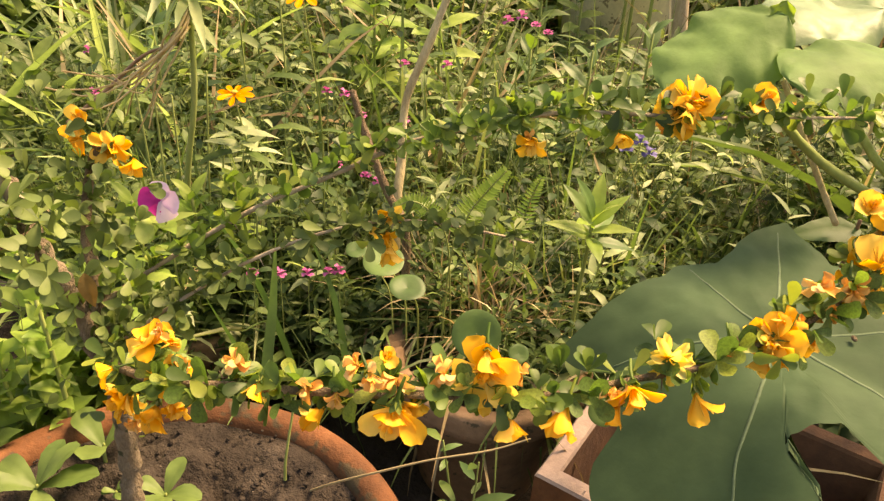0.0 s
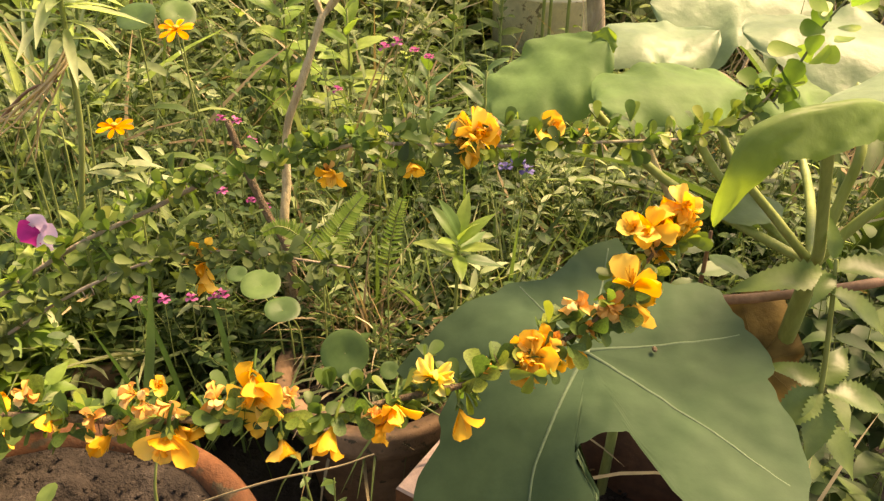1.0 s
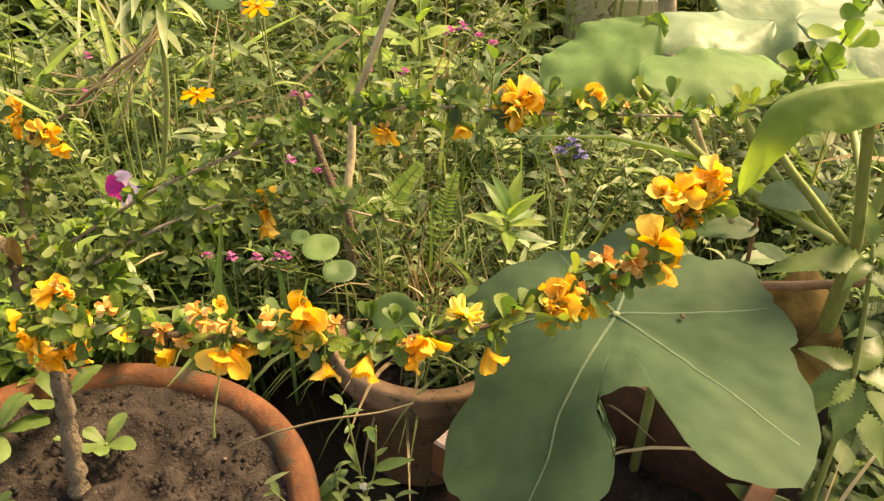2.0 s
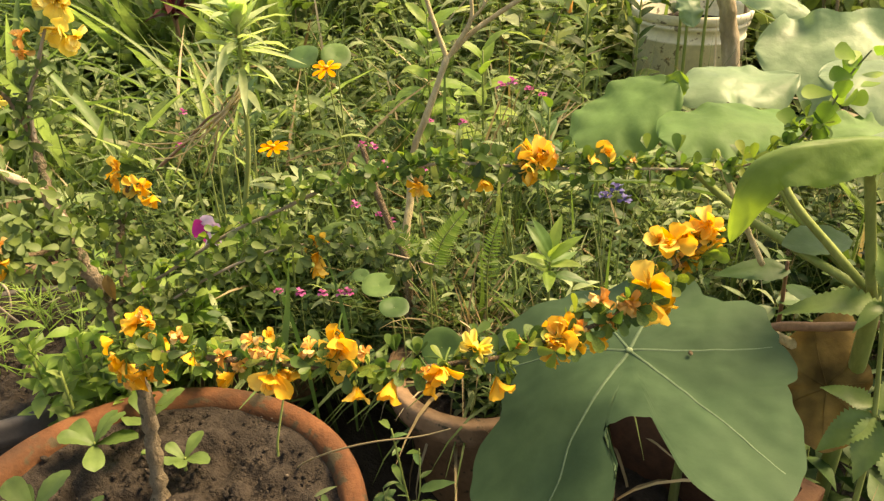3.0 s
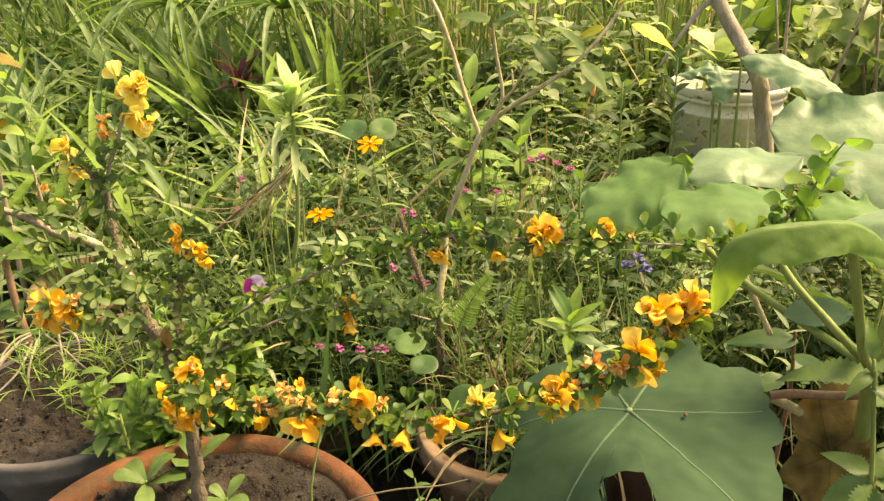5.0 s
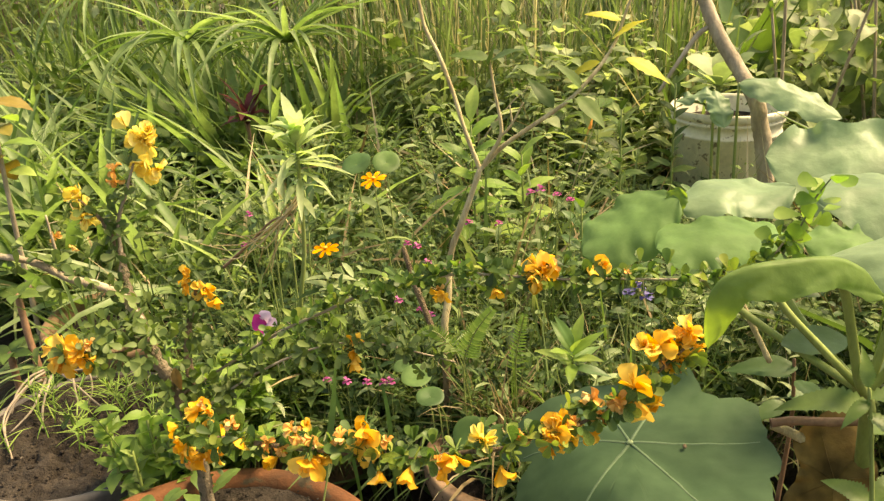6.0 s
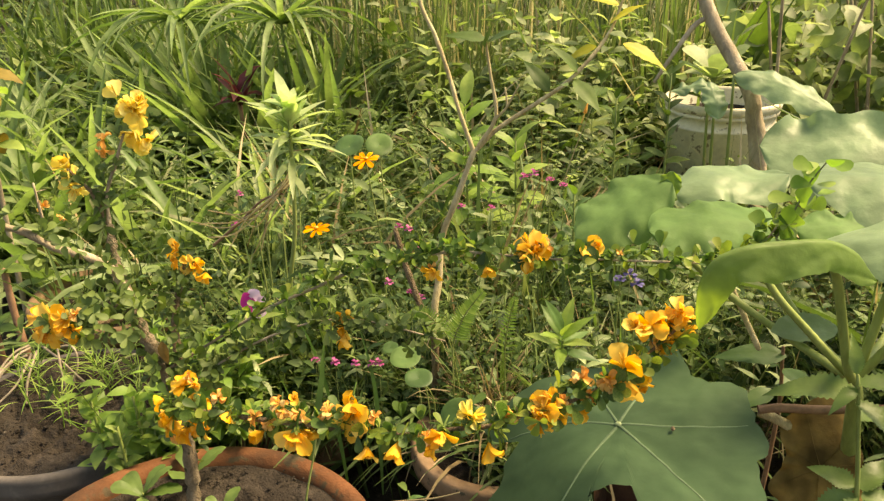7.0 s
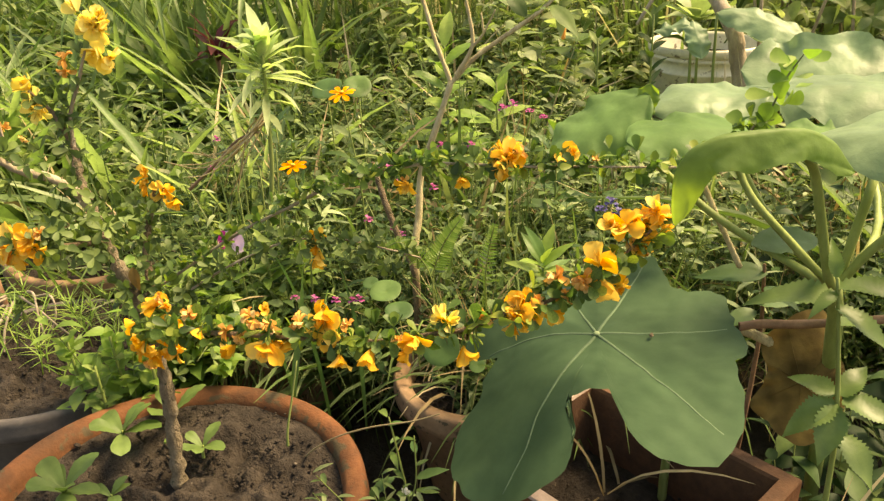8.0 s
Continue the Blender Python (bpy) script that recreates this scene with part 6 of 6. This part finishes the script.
weeds("broad_weeds", 190, BEHIND, 8, 17, "ovate", 0.036, "weed_leaf", "tall mixed weeds with pointed leaves", avoid=[(-0.915, 1.72, 0.2)])
weeds("lance_weeds", 150, BEHIND, 9, 20, "lance", 0.076, "tall_weed", "tall weeds with narrow leaves", avoid=[(-0.915, 1.72, 0.2)])
weeds("pale_weeds", 46, (-0.05, 0.50, 1.15, 1.85), 49, 26, "ovate", 0.032, "pale_leaf", "pale sunlit weeds round the bucket", share=1.05)
weeds("pale_weeds", 40, (0.10, 0.60, 1.3, 1.9), 50, 18, "lance", 0.060, "tall_weed", "pale narrow-leaved weeds round the bucket", share=1.15)
weeds("small_leaved_weeds", 250, BEHIND, 10, 24, "oval", 0.025, "weed_leaf", "dense weeds with small leaves", avoid=[(-0.915, 1.72, 0.2)])
weeds("broad_weeds", 180, REAR, 11, 14, "ovate", 0.095, "weed_leaf", "tall mixed weeds at the back of the garden", avoid=[(0.425, 2.03, 0.2)], z0=0.0)
weeds("pale_weeds", 64, (-0.4, 0.62, 2.05, 2.6), 51, 18, "ovate", 0.075, "hedge_leaf", "tall pale leafy weeds at the back", avoid=[(0.425, 2.03, 0.2)], z0=0.0, share=1.35, low=0.45)
weeds("feathery_weeds", 210, (-0.8, 0.9, 1.7, 2.9), 12, 30, "lance", 0.058, "tall_weed", "tall feathery fine-leaved weeds", avoid=[(0.425, 2.03, 0.2)], z0=0.0, rise=(-0.1, 1.0))


def grass(name, n, box, seed, length, count, kind, mat, label, category="grass", avoid=POTS, z0=0.05, **more):
    xy, r = bed(n, *box, seed, avoid)
    return stuff(name, tufts(r, xy, z0, length, count, kind, **more), M[mat], label, category)


RED = [(-0.915, 1.62, 0.28), (0.42, 1.85, 0.33)]
grass("grass_tufts", 100, (-0.45, 0.5, 0.80, 1.0), 21, 0.24, 12, "blade", "grass", "thin green grass among the weeds", avoid=NEAR_POTS + [(0.0, 0.80, 0.14)], z0=0.12, width=0.45, spread=0.6)
grass("grass_tufts", 130, (-0.9, 0.5, 0.9, 1.25), 22, 0.34, 14, "blade", "grass", "green grass among the weeds", width=0.5, spread=0.5)
grass("grass_tufts", 95, (-1.6, 0.6, 1.2, 1.9), 23, 0.46, 15, "blade", "grass", "green grass among the weeds", avoid=RED, spread=0.55, width=0.62)
grass("strap_grass", 18, (-0.45, -0.05, 0.88, 1.15), 24, 0.34, 7, "wide_blade", "grass", "broad arching strap-leaved grass", spread=0.7, width=0.9)
grass("strap_grass", 110, (-1.9, -0.5, 1.15, 2.0), 25, 0.58, 9, "wide_blade", "sedge", "broad arching strap-leaved grass", avoid=RED, spread=0.6, width=0.95)
grass("strap_grass", 26, (-1.45, -0.75, 1.85, 2.2), 44, 0.62, 16, "wide_blade", "sedge", "clump of broad upright strap leaves under the sedges", avoid=RED, spread=0.35, width=1.2)
grass("strap_grass", 20, (-0.95, -0.40, 1.15, 1.5), 45, 0.46, 9, "wide_blade", "pale_leaf", "pale arching strap-leaved grass", avoid=RED, spread=0.7, width=0.7)
grass("tall_grass", 220, (-3.0, 0.45, 2.35, 3.3), 26, 0.74, 20, "blade", "grass", "tall green grass at the back", z0=0.0, spread=0.45, width=0.62)
grass("reeds", 48, (-0.85, 0.35, 2.3, 2.8), 27, 1.15, 9, "needle", "reed", "dark upright reed stems", "reeds", z0=0.0, spread=0.16, width=0.11)
grass("dry_grass", 22, (-0.05, 0.42, 0.76, 1.15), 28, 0.24, 10, "blade", "straw", "dry straw-coloured grass stalks", "dry grass", z0=0.14, spread=0.8, width=0.5)
grass("dry_grass", 120, (-1.2, 1.1, 1.1, 2.4), 29, 0.50, 6, "blade", "straw", "dry straw-coloured grass stalks", "dry grass", avoid=RED, spread=0.5, width=0.4)


grass("dry_grass", 9, (0.06, 0.16, 0.80, 0.88), 46, 0.15, 16, "blade", "straw", "heap of tan dead grass at the cane's foot", "dry grass", avoid=[], z0=0.20, spread=0.7, width=0.5)
grass("dry_reeds", 70, (-1.2, 0.40, 2.4, 3.2), 30, 1.05, 5, "needle", "tan_reed", "tall dry tan reed stalks at the back", "reeds", z0=0.0, spread=0.14, width=0.14)
grass("strap_grass", 5, (0.80, 0.95, 1.05, 1.3), 33, 0.75, 6, "wide_blade", "grass", "broad arching grass blades", z0=0.0, spread=0.4, width=1.1)
grass("dry_grass", 3, (0.25, 0.62, 0.42, 0.72), 34, 0.20, 6, "blade", "straw", "dry straw-coloured grass stalks", "dry grass", avoid=[(0.33, 0.53, 0.06)], z0=0.14, spread=0.9, width=0.45)
weeds("low_weeds", 24, (0.47, 0.75, 0.46, 0.72), 35, 10, "ovate", 0.05, "dark_leaf", "low weeds round the planter", avoid=[], z0=0.02)
weeds("low_weeds", 18, (0.105, 0.20, 0.44, 0.53), 52, 18, "lance", 0.030, "tall_weed", "narrow-leaved weeds in the gap between the pot and the planter", avoid=[(MAIN[0], MAIN[1], 0.245)], z0=0.02, share=1.15)
weeds("low_weeds", 40, (0.62, 1.0, 0.62, 1.0), 36, 10, "ovate", 0.06, "dark_leaf", "low weeds under the large leaves", avoid=[], z0=0.02, share=1.2)


grass("thin_stalks", 34, (-1.0, 0.8, 0.9, 2.2), 40, 0.55, 4, "needle", "grass", "thin upright green stalks among the weeds", avoid=RED, spread=0.25, width=0.10)
grass("thin_stalks", 26, (-0.6, 0.6, 0.8, 1.4), 41, 0.36, 5, "needle", "straw", "thin dry stalks among the weeds", "dry grass", avoid=RED, spread=0.5, width=0.12)


def hedge(n, x0, x1, y0, y1, top, seed, size, mats, label):
    r = np.random.default_rng(seed)
    p = np.column_stack([r.uniform(x0, x1, n), r.uniform(y0, y1, n), r.uniform(0, 1, n)])
    lump = np.array([noise.noise(Vector((x * 1.6, y * 1.6, seed))) for x, y in p[:, :2]])
    ends = np.clip(np.minimum(p[:, 0] - x0, x1 - p[:, 0]) / 0.5, 0, 1)
    p[:, 2] = (top * (1 + 0.25 * lump) * (0.75 + 0.25 * ends)) * p[:, 2] ** 0.8
    p[:, 1] += [0.30 * noise.noise(Vector((x * 1.9, 5, seed))) + 0.12 * noise.noise(Vector((x * 5, z * 4, seed))) for x, z in p[:, [0, 2]]]
    p[:, 0] += [0.22 * noise.noise(Vector((y * 2.5, z * 3, seed + 9))) for y, z in p[:, [1, 2]]]
    g = Geo()
    scatter_mixed(g, "ovate", r, p, r.normal(0, 0.8, (n, 3)) + [0, -0.5, -0.1], r.normal(0, 0.4, (n, 3)) + [0, -0.4, 1], r.uniform(0.6, 1.2, n) * size)
    k = n // 40
    q = np.column_stack([r.uniform(x0, x1, k), r.uniform(y0, y1, k), np.zeros(k)])
    scatter(g, STEM, q, np.column_stack([r.normal(0, 0.15, (k, 2)), np.ones(k)]), np.tile([0.2, 1, 0], (k, 1)), np.full(k, top), np.full(k, 0.006), 1)
    return stuff("hedge", g, mats, label, "hedge")


hedge(3400, 0.58, 2.2, 2.1, 2.9, 1.0, 21, 0.085, [M["hedge_leaf"], M["bark_pale"]], "leafy pale-green shrubs at the back")
hedge(16000, -4.5, 3.2, 3.5, 4.3, 1.05, 22, 0.085, [M["hedge_leaf"], M["bark_pale"]], "tall leafy hedge closing the garden")
hedge(9000, -5.0, 4.0, 4.5, 5.3, 1.4, 23, 0.11, [M["dark_leaf"], M["bark_pale"]], "dark trees behind the hedge")

# sprouts in the grey pot
xy, r = bed(26, GREY[0] - 0.15, GREY[0] + 0.13, GREY[1] - 0.1, GREY[1] + 0.15, 31)
stuff("thin_sprouts", plants(r, xy, GREY[2] - 0.02, 0.09, 16, "needle", 0.045, lean=0.5), [M["lime_leaf"], M["lime_leaf"]], "thin bright-green needle-leaved sprouts in the grey pot", "sprouts")

# thin straps between the pots, slender weed, bent straw
def strap(pts, width, mat, name, label, category):
    p = smooth_line(np.array(pts), 6)
    d = unit(np.gradient(p, axis=0))
    side = unit(np.cross(d, [0.25, 1.0, 0.2]))
    w = width * np.sin(np.clip(np.linspace(0.12, 1.0, len(p)) * np.pi, 0.3, 3.05))[:, None]
    v = np.stack([p - side * w, p + np.array([0, -0.15, 0]) * w, p + side * w], 1).reshape(-1, 3)
    o = np.array(pts[0])
    t = thing(name, label, category, at=tuple(o))
    part("blade", Geo().add(v - o, grid_faces(len(p), 3)), M[mat], t)


for pts, w in (([(-0.115, 0.66, 0.12), (-0.113, 0.69, 0.22), (-0.108, 0.72, 0.30), (-0.105, 0.74, 0.38)], 0.0065), ([(-0.06, 0.69, 0.13), (-0.10, 0.74, 0.22), (-0.16, 0.80, 0.30), (-0.24, 0.86, 0.36)], 0.0060),
               ([(-0.12, 0.70, 0.10), (-0.14, 0.72, 0.2), (-0.19, 0.74, 0.29)], 0.0055), ([(-0.02, 0.72, 0.12), (-0.05, 0.78, 0.26), (-0.10, 0.84, 0.34)], 0.005)):
    strap(pts, w, "round_leaf", "strap_leaf", "smooth upright strap leaf rising behind the pot", "leaf")

straw = thing("bent_straw", "thin pale bent straw leaning out of the pot", "dry stalk", at=(-0.043, 0.574, 0.183))
part("stalk", Geo().add(*tube([(0, 0, 0), (0.032, -0.02, 0.040), (0.077, -0.040, 0.083), (0.122, -0.044, 0.108), (0.172, -0.044, 0.126), (0.205, -0.04, 0.140)], 0.0014, 0.0008, 5, 6)), M["straw"], straw)

slim = thing("slender_weed", "slender upright weed with narrow leaves and a tiny white flower", "weed", at=(0.10, 0.56, 0.0))
part("stem", Geo().add(*tube([(0, 0, 0), (0.01, 0.0, 0.12), (-0.002, 0, 0.22), (-0.012, 0, 0.285)], 0.0020, 0.0010, 6)), M["petiole"], slim)
part("side_stem", Geo().add(*tube([(0.006, 0, 0.15), (0.02, -0.005, 0.20), (0.022, -0.008, 0.27)], 0.0013, 0.0008, 6)), M["petiole"], slim)
r = np.random.default_rng(77)
for k in range(15):
    f = 0.35 + 0.65 * k / 14
    a = 2.4 * k + r.normal(0, 0.5)
    x, z = ((-0.004 - 0.010 * f, 0.285 * f) if k % 3 else (0.014 + 0.008 * f, 0.13 + 0.14 * f))
    g = Geo()
    ln = r.choice((0.022, 0.030, 0.048))
    scatter(g, SHAPES["lance"][k % 3], [[x, 0, z]], [[math.cos(a), 0.7 * math.sin(a), r.uniform(-0.2, 0.9)]], [[0, -0.3, 1]], np.array([ln]), np.array([ln * 1.25]))
    part("leaf", g, M["round_leaf"] if k % 2 else M["weed_leaf"], slim)
g = Geo()
for j in range(5):
    a = 1.256 * j
    scatter(g, SHAPES["petal"][0], [[0.012, -0.02, 0.195]], [[math.cos(a), -0.4, math.sin(a)]], [[0, -1, 0]], np.array([0.006]))
part("flower", g, M["white_petal"], slim, "tiny white flower")

# dry roots over the grey pot, red stems behind it
ROOTS = [[(-0.735, 0.785, 0.225), (-0.745, 0.76, 0.222), (-0.75, 0.73, 0.205), (-0.735, 0.70, 0.188)], [(-0.735, 0.785, 0.22), (-0.725, 0.74, 0.225), (-0.71, 0.665, 0.205), (-0.645, 0.61, 0.176)],
         [(-0.72, 0.785, 0.215), (-0.70, 0.76, 0.22), (-0.67, 0.71, 0.205), (-0.655, 0.685, 0.178)], [(-0.70, 0.80, 0.23), (-0.67, 0.785, 0.235), (-0.645, 0.76, 0.205), (-0.625, 0.745, 0.178)],
         [(-0.69, 0.80, 0.22), (-0.64, 0.79, 0.235), (-0.625, 0.78, 0.21), (-0.63, 0.765, 0.178)], [(-0.73, 0.78, 0.21), (-0.71, 0.745, 0.205), (-0.69, 0.70, 0.198), (-0.70, 0.66, 0.180)],
         [(-0.735, 0.775, 0.21), (-0.74, 0.74, 0.21), (-0.725, 0.68, 0.19), (-0.69, 0.64, 0.178)], [(-0.71, 0.79, 0.225), (-0.66, 0.775, 0.215), (-0.61, 0.76, 0.198), (-0.57, 0.755, 0.178)]]
r = np.random.default_rng(78)
for pts in ROOTS:
    t = thing("dry_root", "pale dry curved root hanging over the grey pot", "dry root", "dry roots", at=pts[-1])
    p = np.array(pts) - np.array(pts[-1])
    part("root", Geo().add(*tube(p, 0.0028 * r.uniform(0.7, 1.1), 0.0016, 7, 7, 0.12, int(r.integers(99)))), M["root"], t)
for pts in ([(-0.815, 0.845, 0.0), (-0.812, 0.84, 0.15), (-0.83, 0.85, 0.24), (-0.84, 0.86, 0.33)], [(-0.86, 0.82, 0.0), (-0.855, 0.82, 0.15), (-0.86, 0.825, 0.22)]):
    t = thing("red_stemmed_plant", "smooth reddish-brown plant stem behind the grey pot", "stem", "red stems", at=pts[0])
    part("stem", Geo().add(*tube(np.array(pts) - np.array(pts[0]), 0.0085, 0.006, 8, 6, 0.08, 4)), M["red_stem"], t)
    for k in range(4):
        a = 1.7 * k
        single_leaf(t, pts[-1], (math.cos(a), math.sin(a) * 0.6, 0.25), (0, -0.3, 1), 0.06, OVATE, M["weed_leaf"], 0.2, 0.5, 0.9)

# round bright leaves at the tip of the upper branch
r = np.random.default_rng(79)
tip = thing("climbing_sprig", "sprig of round bright-green leaves above the broad leaves", "sprig", at=(0.453, 0.60, 0.64))
part("stem", Geo().add(*tube([(0, 0, 0), (0.012, 0.0, 0.03), (0.02, 0.0, 0.055), (0.03, -0.002, 0.075)], 0.0012, 0.0007, 5)), M["twig_green"], tip)
for k in range(22):
    f = k / 21
    g = Geo()
    scatter(g, SHAPES["obovate"][k % 3], [[0.03 * f + r.normal(0, 0.006), r.normal(0, 0.004), 0.075 * f]], [unit(r.normal(0, 1, 3) + [0, -0.2, 0.3])], [[0, -0.7, 0.7]], np.array([0.021 * r.uniform(0.7, 1.2)]), np.array([0.028]))
    part("leaf", g, M["lime_leaf"], tip)

# upright leafy weeds and dull broad-leaved weeds
def leafy_weed(at, height, low, size, leaves, material, label, seed, narrow=0.7):
    q = np.random.default_rng(seed)
    w = thing("leafy_weed", label, "weed", "leafy weeds", at=at)
    part("stem", Geo().add(*tube([(0, 0, 0), (0.004, 0, height * 0.5), (0, 0, height)], 0.004, 0.002, 6)), M["petiole"], w)
    for k in range(leaves):
        f = k / (leaves - 1)
        a, e = 2.4 * k, 0.15 + 0.9 * f + q.normal(0, 0.15)
        single_leaf(w, (at[0], at[1], at[2] + height * (low + (1 - low) * f)), (math.cos(a) * math.cos(e), math.sin(a) * math.cos(e), math.sin(e)), (0, -0.35, 1), size * q.uniform(0.75, 1.15) * (1.1 - 0.35 * f), OVATE if size < 0.045 else OVAL, M[material], 0.25, q.uniform(0.3, 0.9), 1.05 if size < 0.045 else narrow)


for p, h, lo, sz, n, m, lab, sd in (((-0.10, 1.42, 0.0), 0.56, 0.55, 0.10, 20, "lime_leaf", "upright bright-green leafy weed", 1), ((0.02, 1.38, 0.0), 0.50, 0.6, 0.08, 14, "lime_leaf", "upright bright-green leafy weed", 2),
                                    ((-0.45, 1.30, 0.0), 0.42, 0.4, 0.065, 18, "gourd_leaf_mid", "dull-green weed with oval leaves", 3), ((0.17, 1.22, 0.0), 0.45, 0.55, 0.062, 16, "gourd_leaf_mid", "dull-green weed with oval leaves", 4),
                                    ((0.26, 1.20, 0.0), 0.46, 0.6, 0.060, 14, "gourd_leaf_mid", "dull-green weed with oval leaves", 5), ((0.37, 1.32, 0.0), 0.46, 0.6, 0.066, 14, "gourd_leaf_mid", "dull-green weed with oval leaves", 6),
                                    ((-0.62, 1.22, 0.0), 0.40, 0.4, 0.08, 14, "weed_leaf", "dull-green weed with oval leaves", 7), ((0.20, 1.55, 0.0), 0.56, 0.4, 0.06, 24, "weed_leaf", "upright green leafy weed by the cane", 8)):
    leafy_weed(p, h, lo, sz, n, m, lab, sd)
for p, h, lo, sz, n, m, lab, sd in (((-0.31, 0.63, 0.02), 0.33, 0.15, 0.036, 34, "lime_leaf", "bright yellow-green leafy weed beside the pot", 9), ((-0.36, 0.58, 0.0), 0.27, 0.15, 0.036, 30, "weed_leaf", "bright yellow-green leafy weed beside the pot", 10),
                                    ((-0.365, 0.625, 0.0), 0.29, 0.35, 0.043, 24, "lime_leaf", "bright yellow-green leafy weed beside the pot", 16), ((-0.43, 0.61, 0.0), 0.28, 0.4, 0.043, 22, "lime_leaf", "bright yellow-green leafy weed beside the pot", 17),
                                    ((-0.24, 0.86, 0.15), 0.20, 0.45, 0.045, 26, "lime_leaf", "bright yellow-green leafy weed beside the pot", 13), ((-0.31, 0.85, 0.15), 0.19, 0.4, 0.045, 26, "lime_leaf", "bright yellow-green leafy weed beside the pot", 14), ((-0.36, 0.69, 0.0), 0.36, 0.3, 0.045, 24, "lime_leaf", "bright yellow-green leafy weed beside the pot", 15), ((-0.20, 0.90, 0.15), 0.20, 0.45, 0.042, 24, "lime_leaf", "bright yellow-green leafy weed beside the pot", 11), ((0.30, 1.75, 0.0), 0.58, 0.4, 0.065, 22, "weed_leaf", "upright green leafy weed by the bucket", 12)):
    leafy_weed(p, h, lo, sz, n, m, lab, sd)

# pointed rosette, fern frond, bronze shrub
ros = thing("rosette_weed", "weed with upright pointed bright-green leaves", "weed", at=(0.229, 0.80, 0.12))
part("stem", Geo().add(*tube([(0, 0, 0), (0, 0, 0.15), (0, -0.01, 0.27)], 0.003, 0.002, 6)), M["petiole"], ros)
for k in range(13):
    a, e = 2.4 * k, 0.05 + 0.10 * k
    single_leaf(ros, (0.229, 0.79, 0.372 + 0.0025 * k), (math.cos(a) * math.cos(e), math.sin(a) * math.cos(e), math.sin(e)), (0, -0.3, 1), 0.054, LANCE, M["lime_leaf"] if k % 3 else M["round_leaf"], 0.25, 0.5, 1.35)


def frond(pts, leaflet):
    """A fern-like leaf: a thin stalk with two rows of fine leaflets on its upper half."""
    root = np.array(pts[0])
    f = thing("fern_frond", "small feathery fern-like leaf with fine leaflets", "fern", "fern fronds", at=tuple(root))
    ln = smooth_line(np.array(pts) - root, 9)
    part("stalk", Geo().add(*tube(np.array(pts) - root, 0.0012, 0.0005, 5, 6)), M["petiole"], f)
    first = len(ln) // 3
    for i in range(first, len(ln)):
        q = (i - first) / (len(ln) - first)
        d = unit(ln[min(i + 1, len(ln) - 1)] - ln[max(i - 1, 0)])
        for side in (-1, 1):
            g = Geo()
            w = unit(np.cross(d, [0.1, -1, 0.45]) * side + d * 0.35)
            scatter(g, SHAPES["lance"][0], [ln[i]], [w], [[0.1, -1, 0.6]], np.array([leaflet * (1.05 - 0.75 * q)]), np.array([leaflet * 0.75]))
            part("leaflet", g, M["lime_leaf"], f)


frond([(0.075, 0.79, 0.22), (0.080, 0.765, 0.36), (0.096, 0.755, 0.415), (0.112, 0.75, 0.445), (0.128, 0.75, 0.468)], 0.020)
frond([(0.085, 0.80, 0.22), (0.075, 0.775, 0.36), (0.055, 0.765, 0.405), (0.036, 0.76, 0.420), (0.018, 0.76, 0.412)], 0.016)
frond([(0.15, 0.80, 0.22), (0.150, 0.785, 0.36), (0.158, 0.78, 0.42), (0.166, 0.775, 0.452)], 0.015)
bronze = thing("croton_bush", "bush with bronze and yellow-green drooping leaves", "bush", at=(-0.96, 1.02, 0.0))
part("stem", Geo().add(*tube([(-0.05, 0, 0), (-0.03, 0, 0.4), (0.0, 0, 0.72)], 0.007, 0.004, 8)), M["bark_pale"], bronze)
r = np.random.default_rng(80)
for k in range(10):
    a, e = 2.4 * k, r.uniform(-0.3, 0.5)
    z = 0.52 + 0.16 * k / 9
    single_leaf(bronze, (-0.965, 1.02, z), (math.cos(a) * math.cos(e), math.sin(a) * math.cos(e), math.sin(e)), (0, -0.3, 1), 0.080 * r.uniform(0.8, 1.2), OVAL, M["bronze_leaf"] if k % 3 else M["lime_leaf"], 0.2, 0.9)
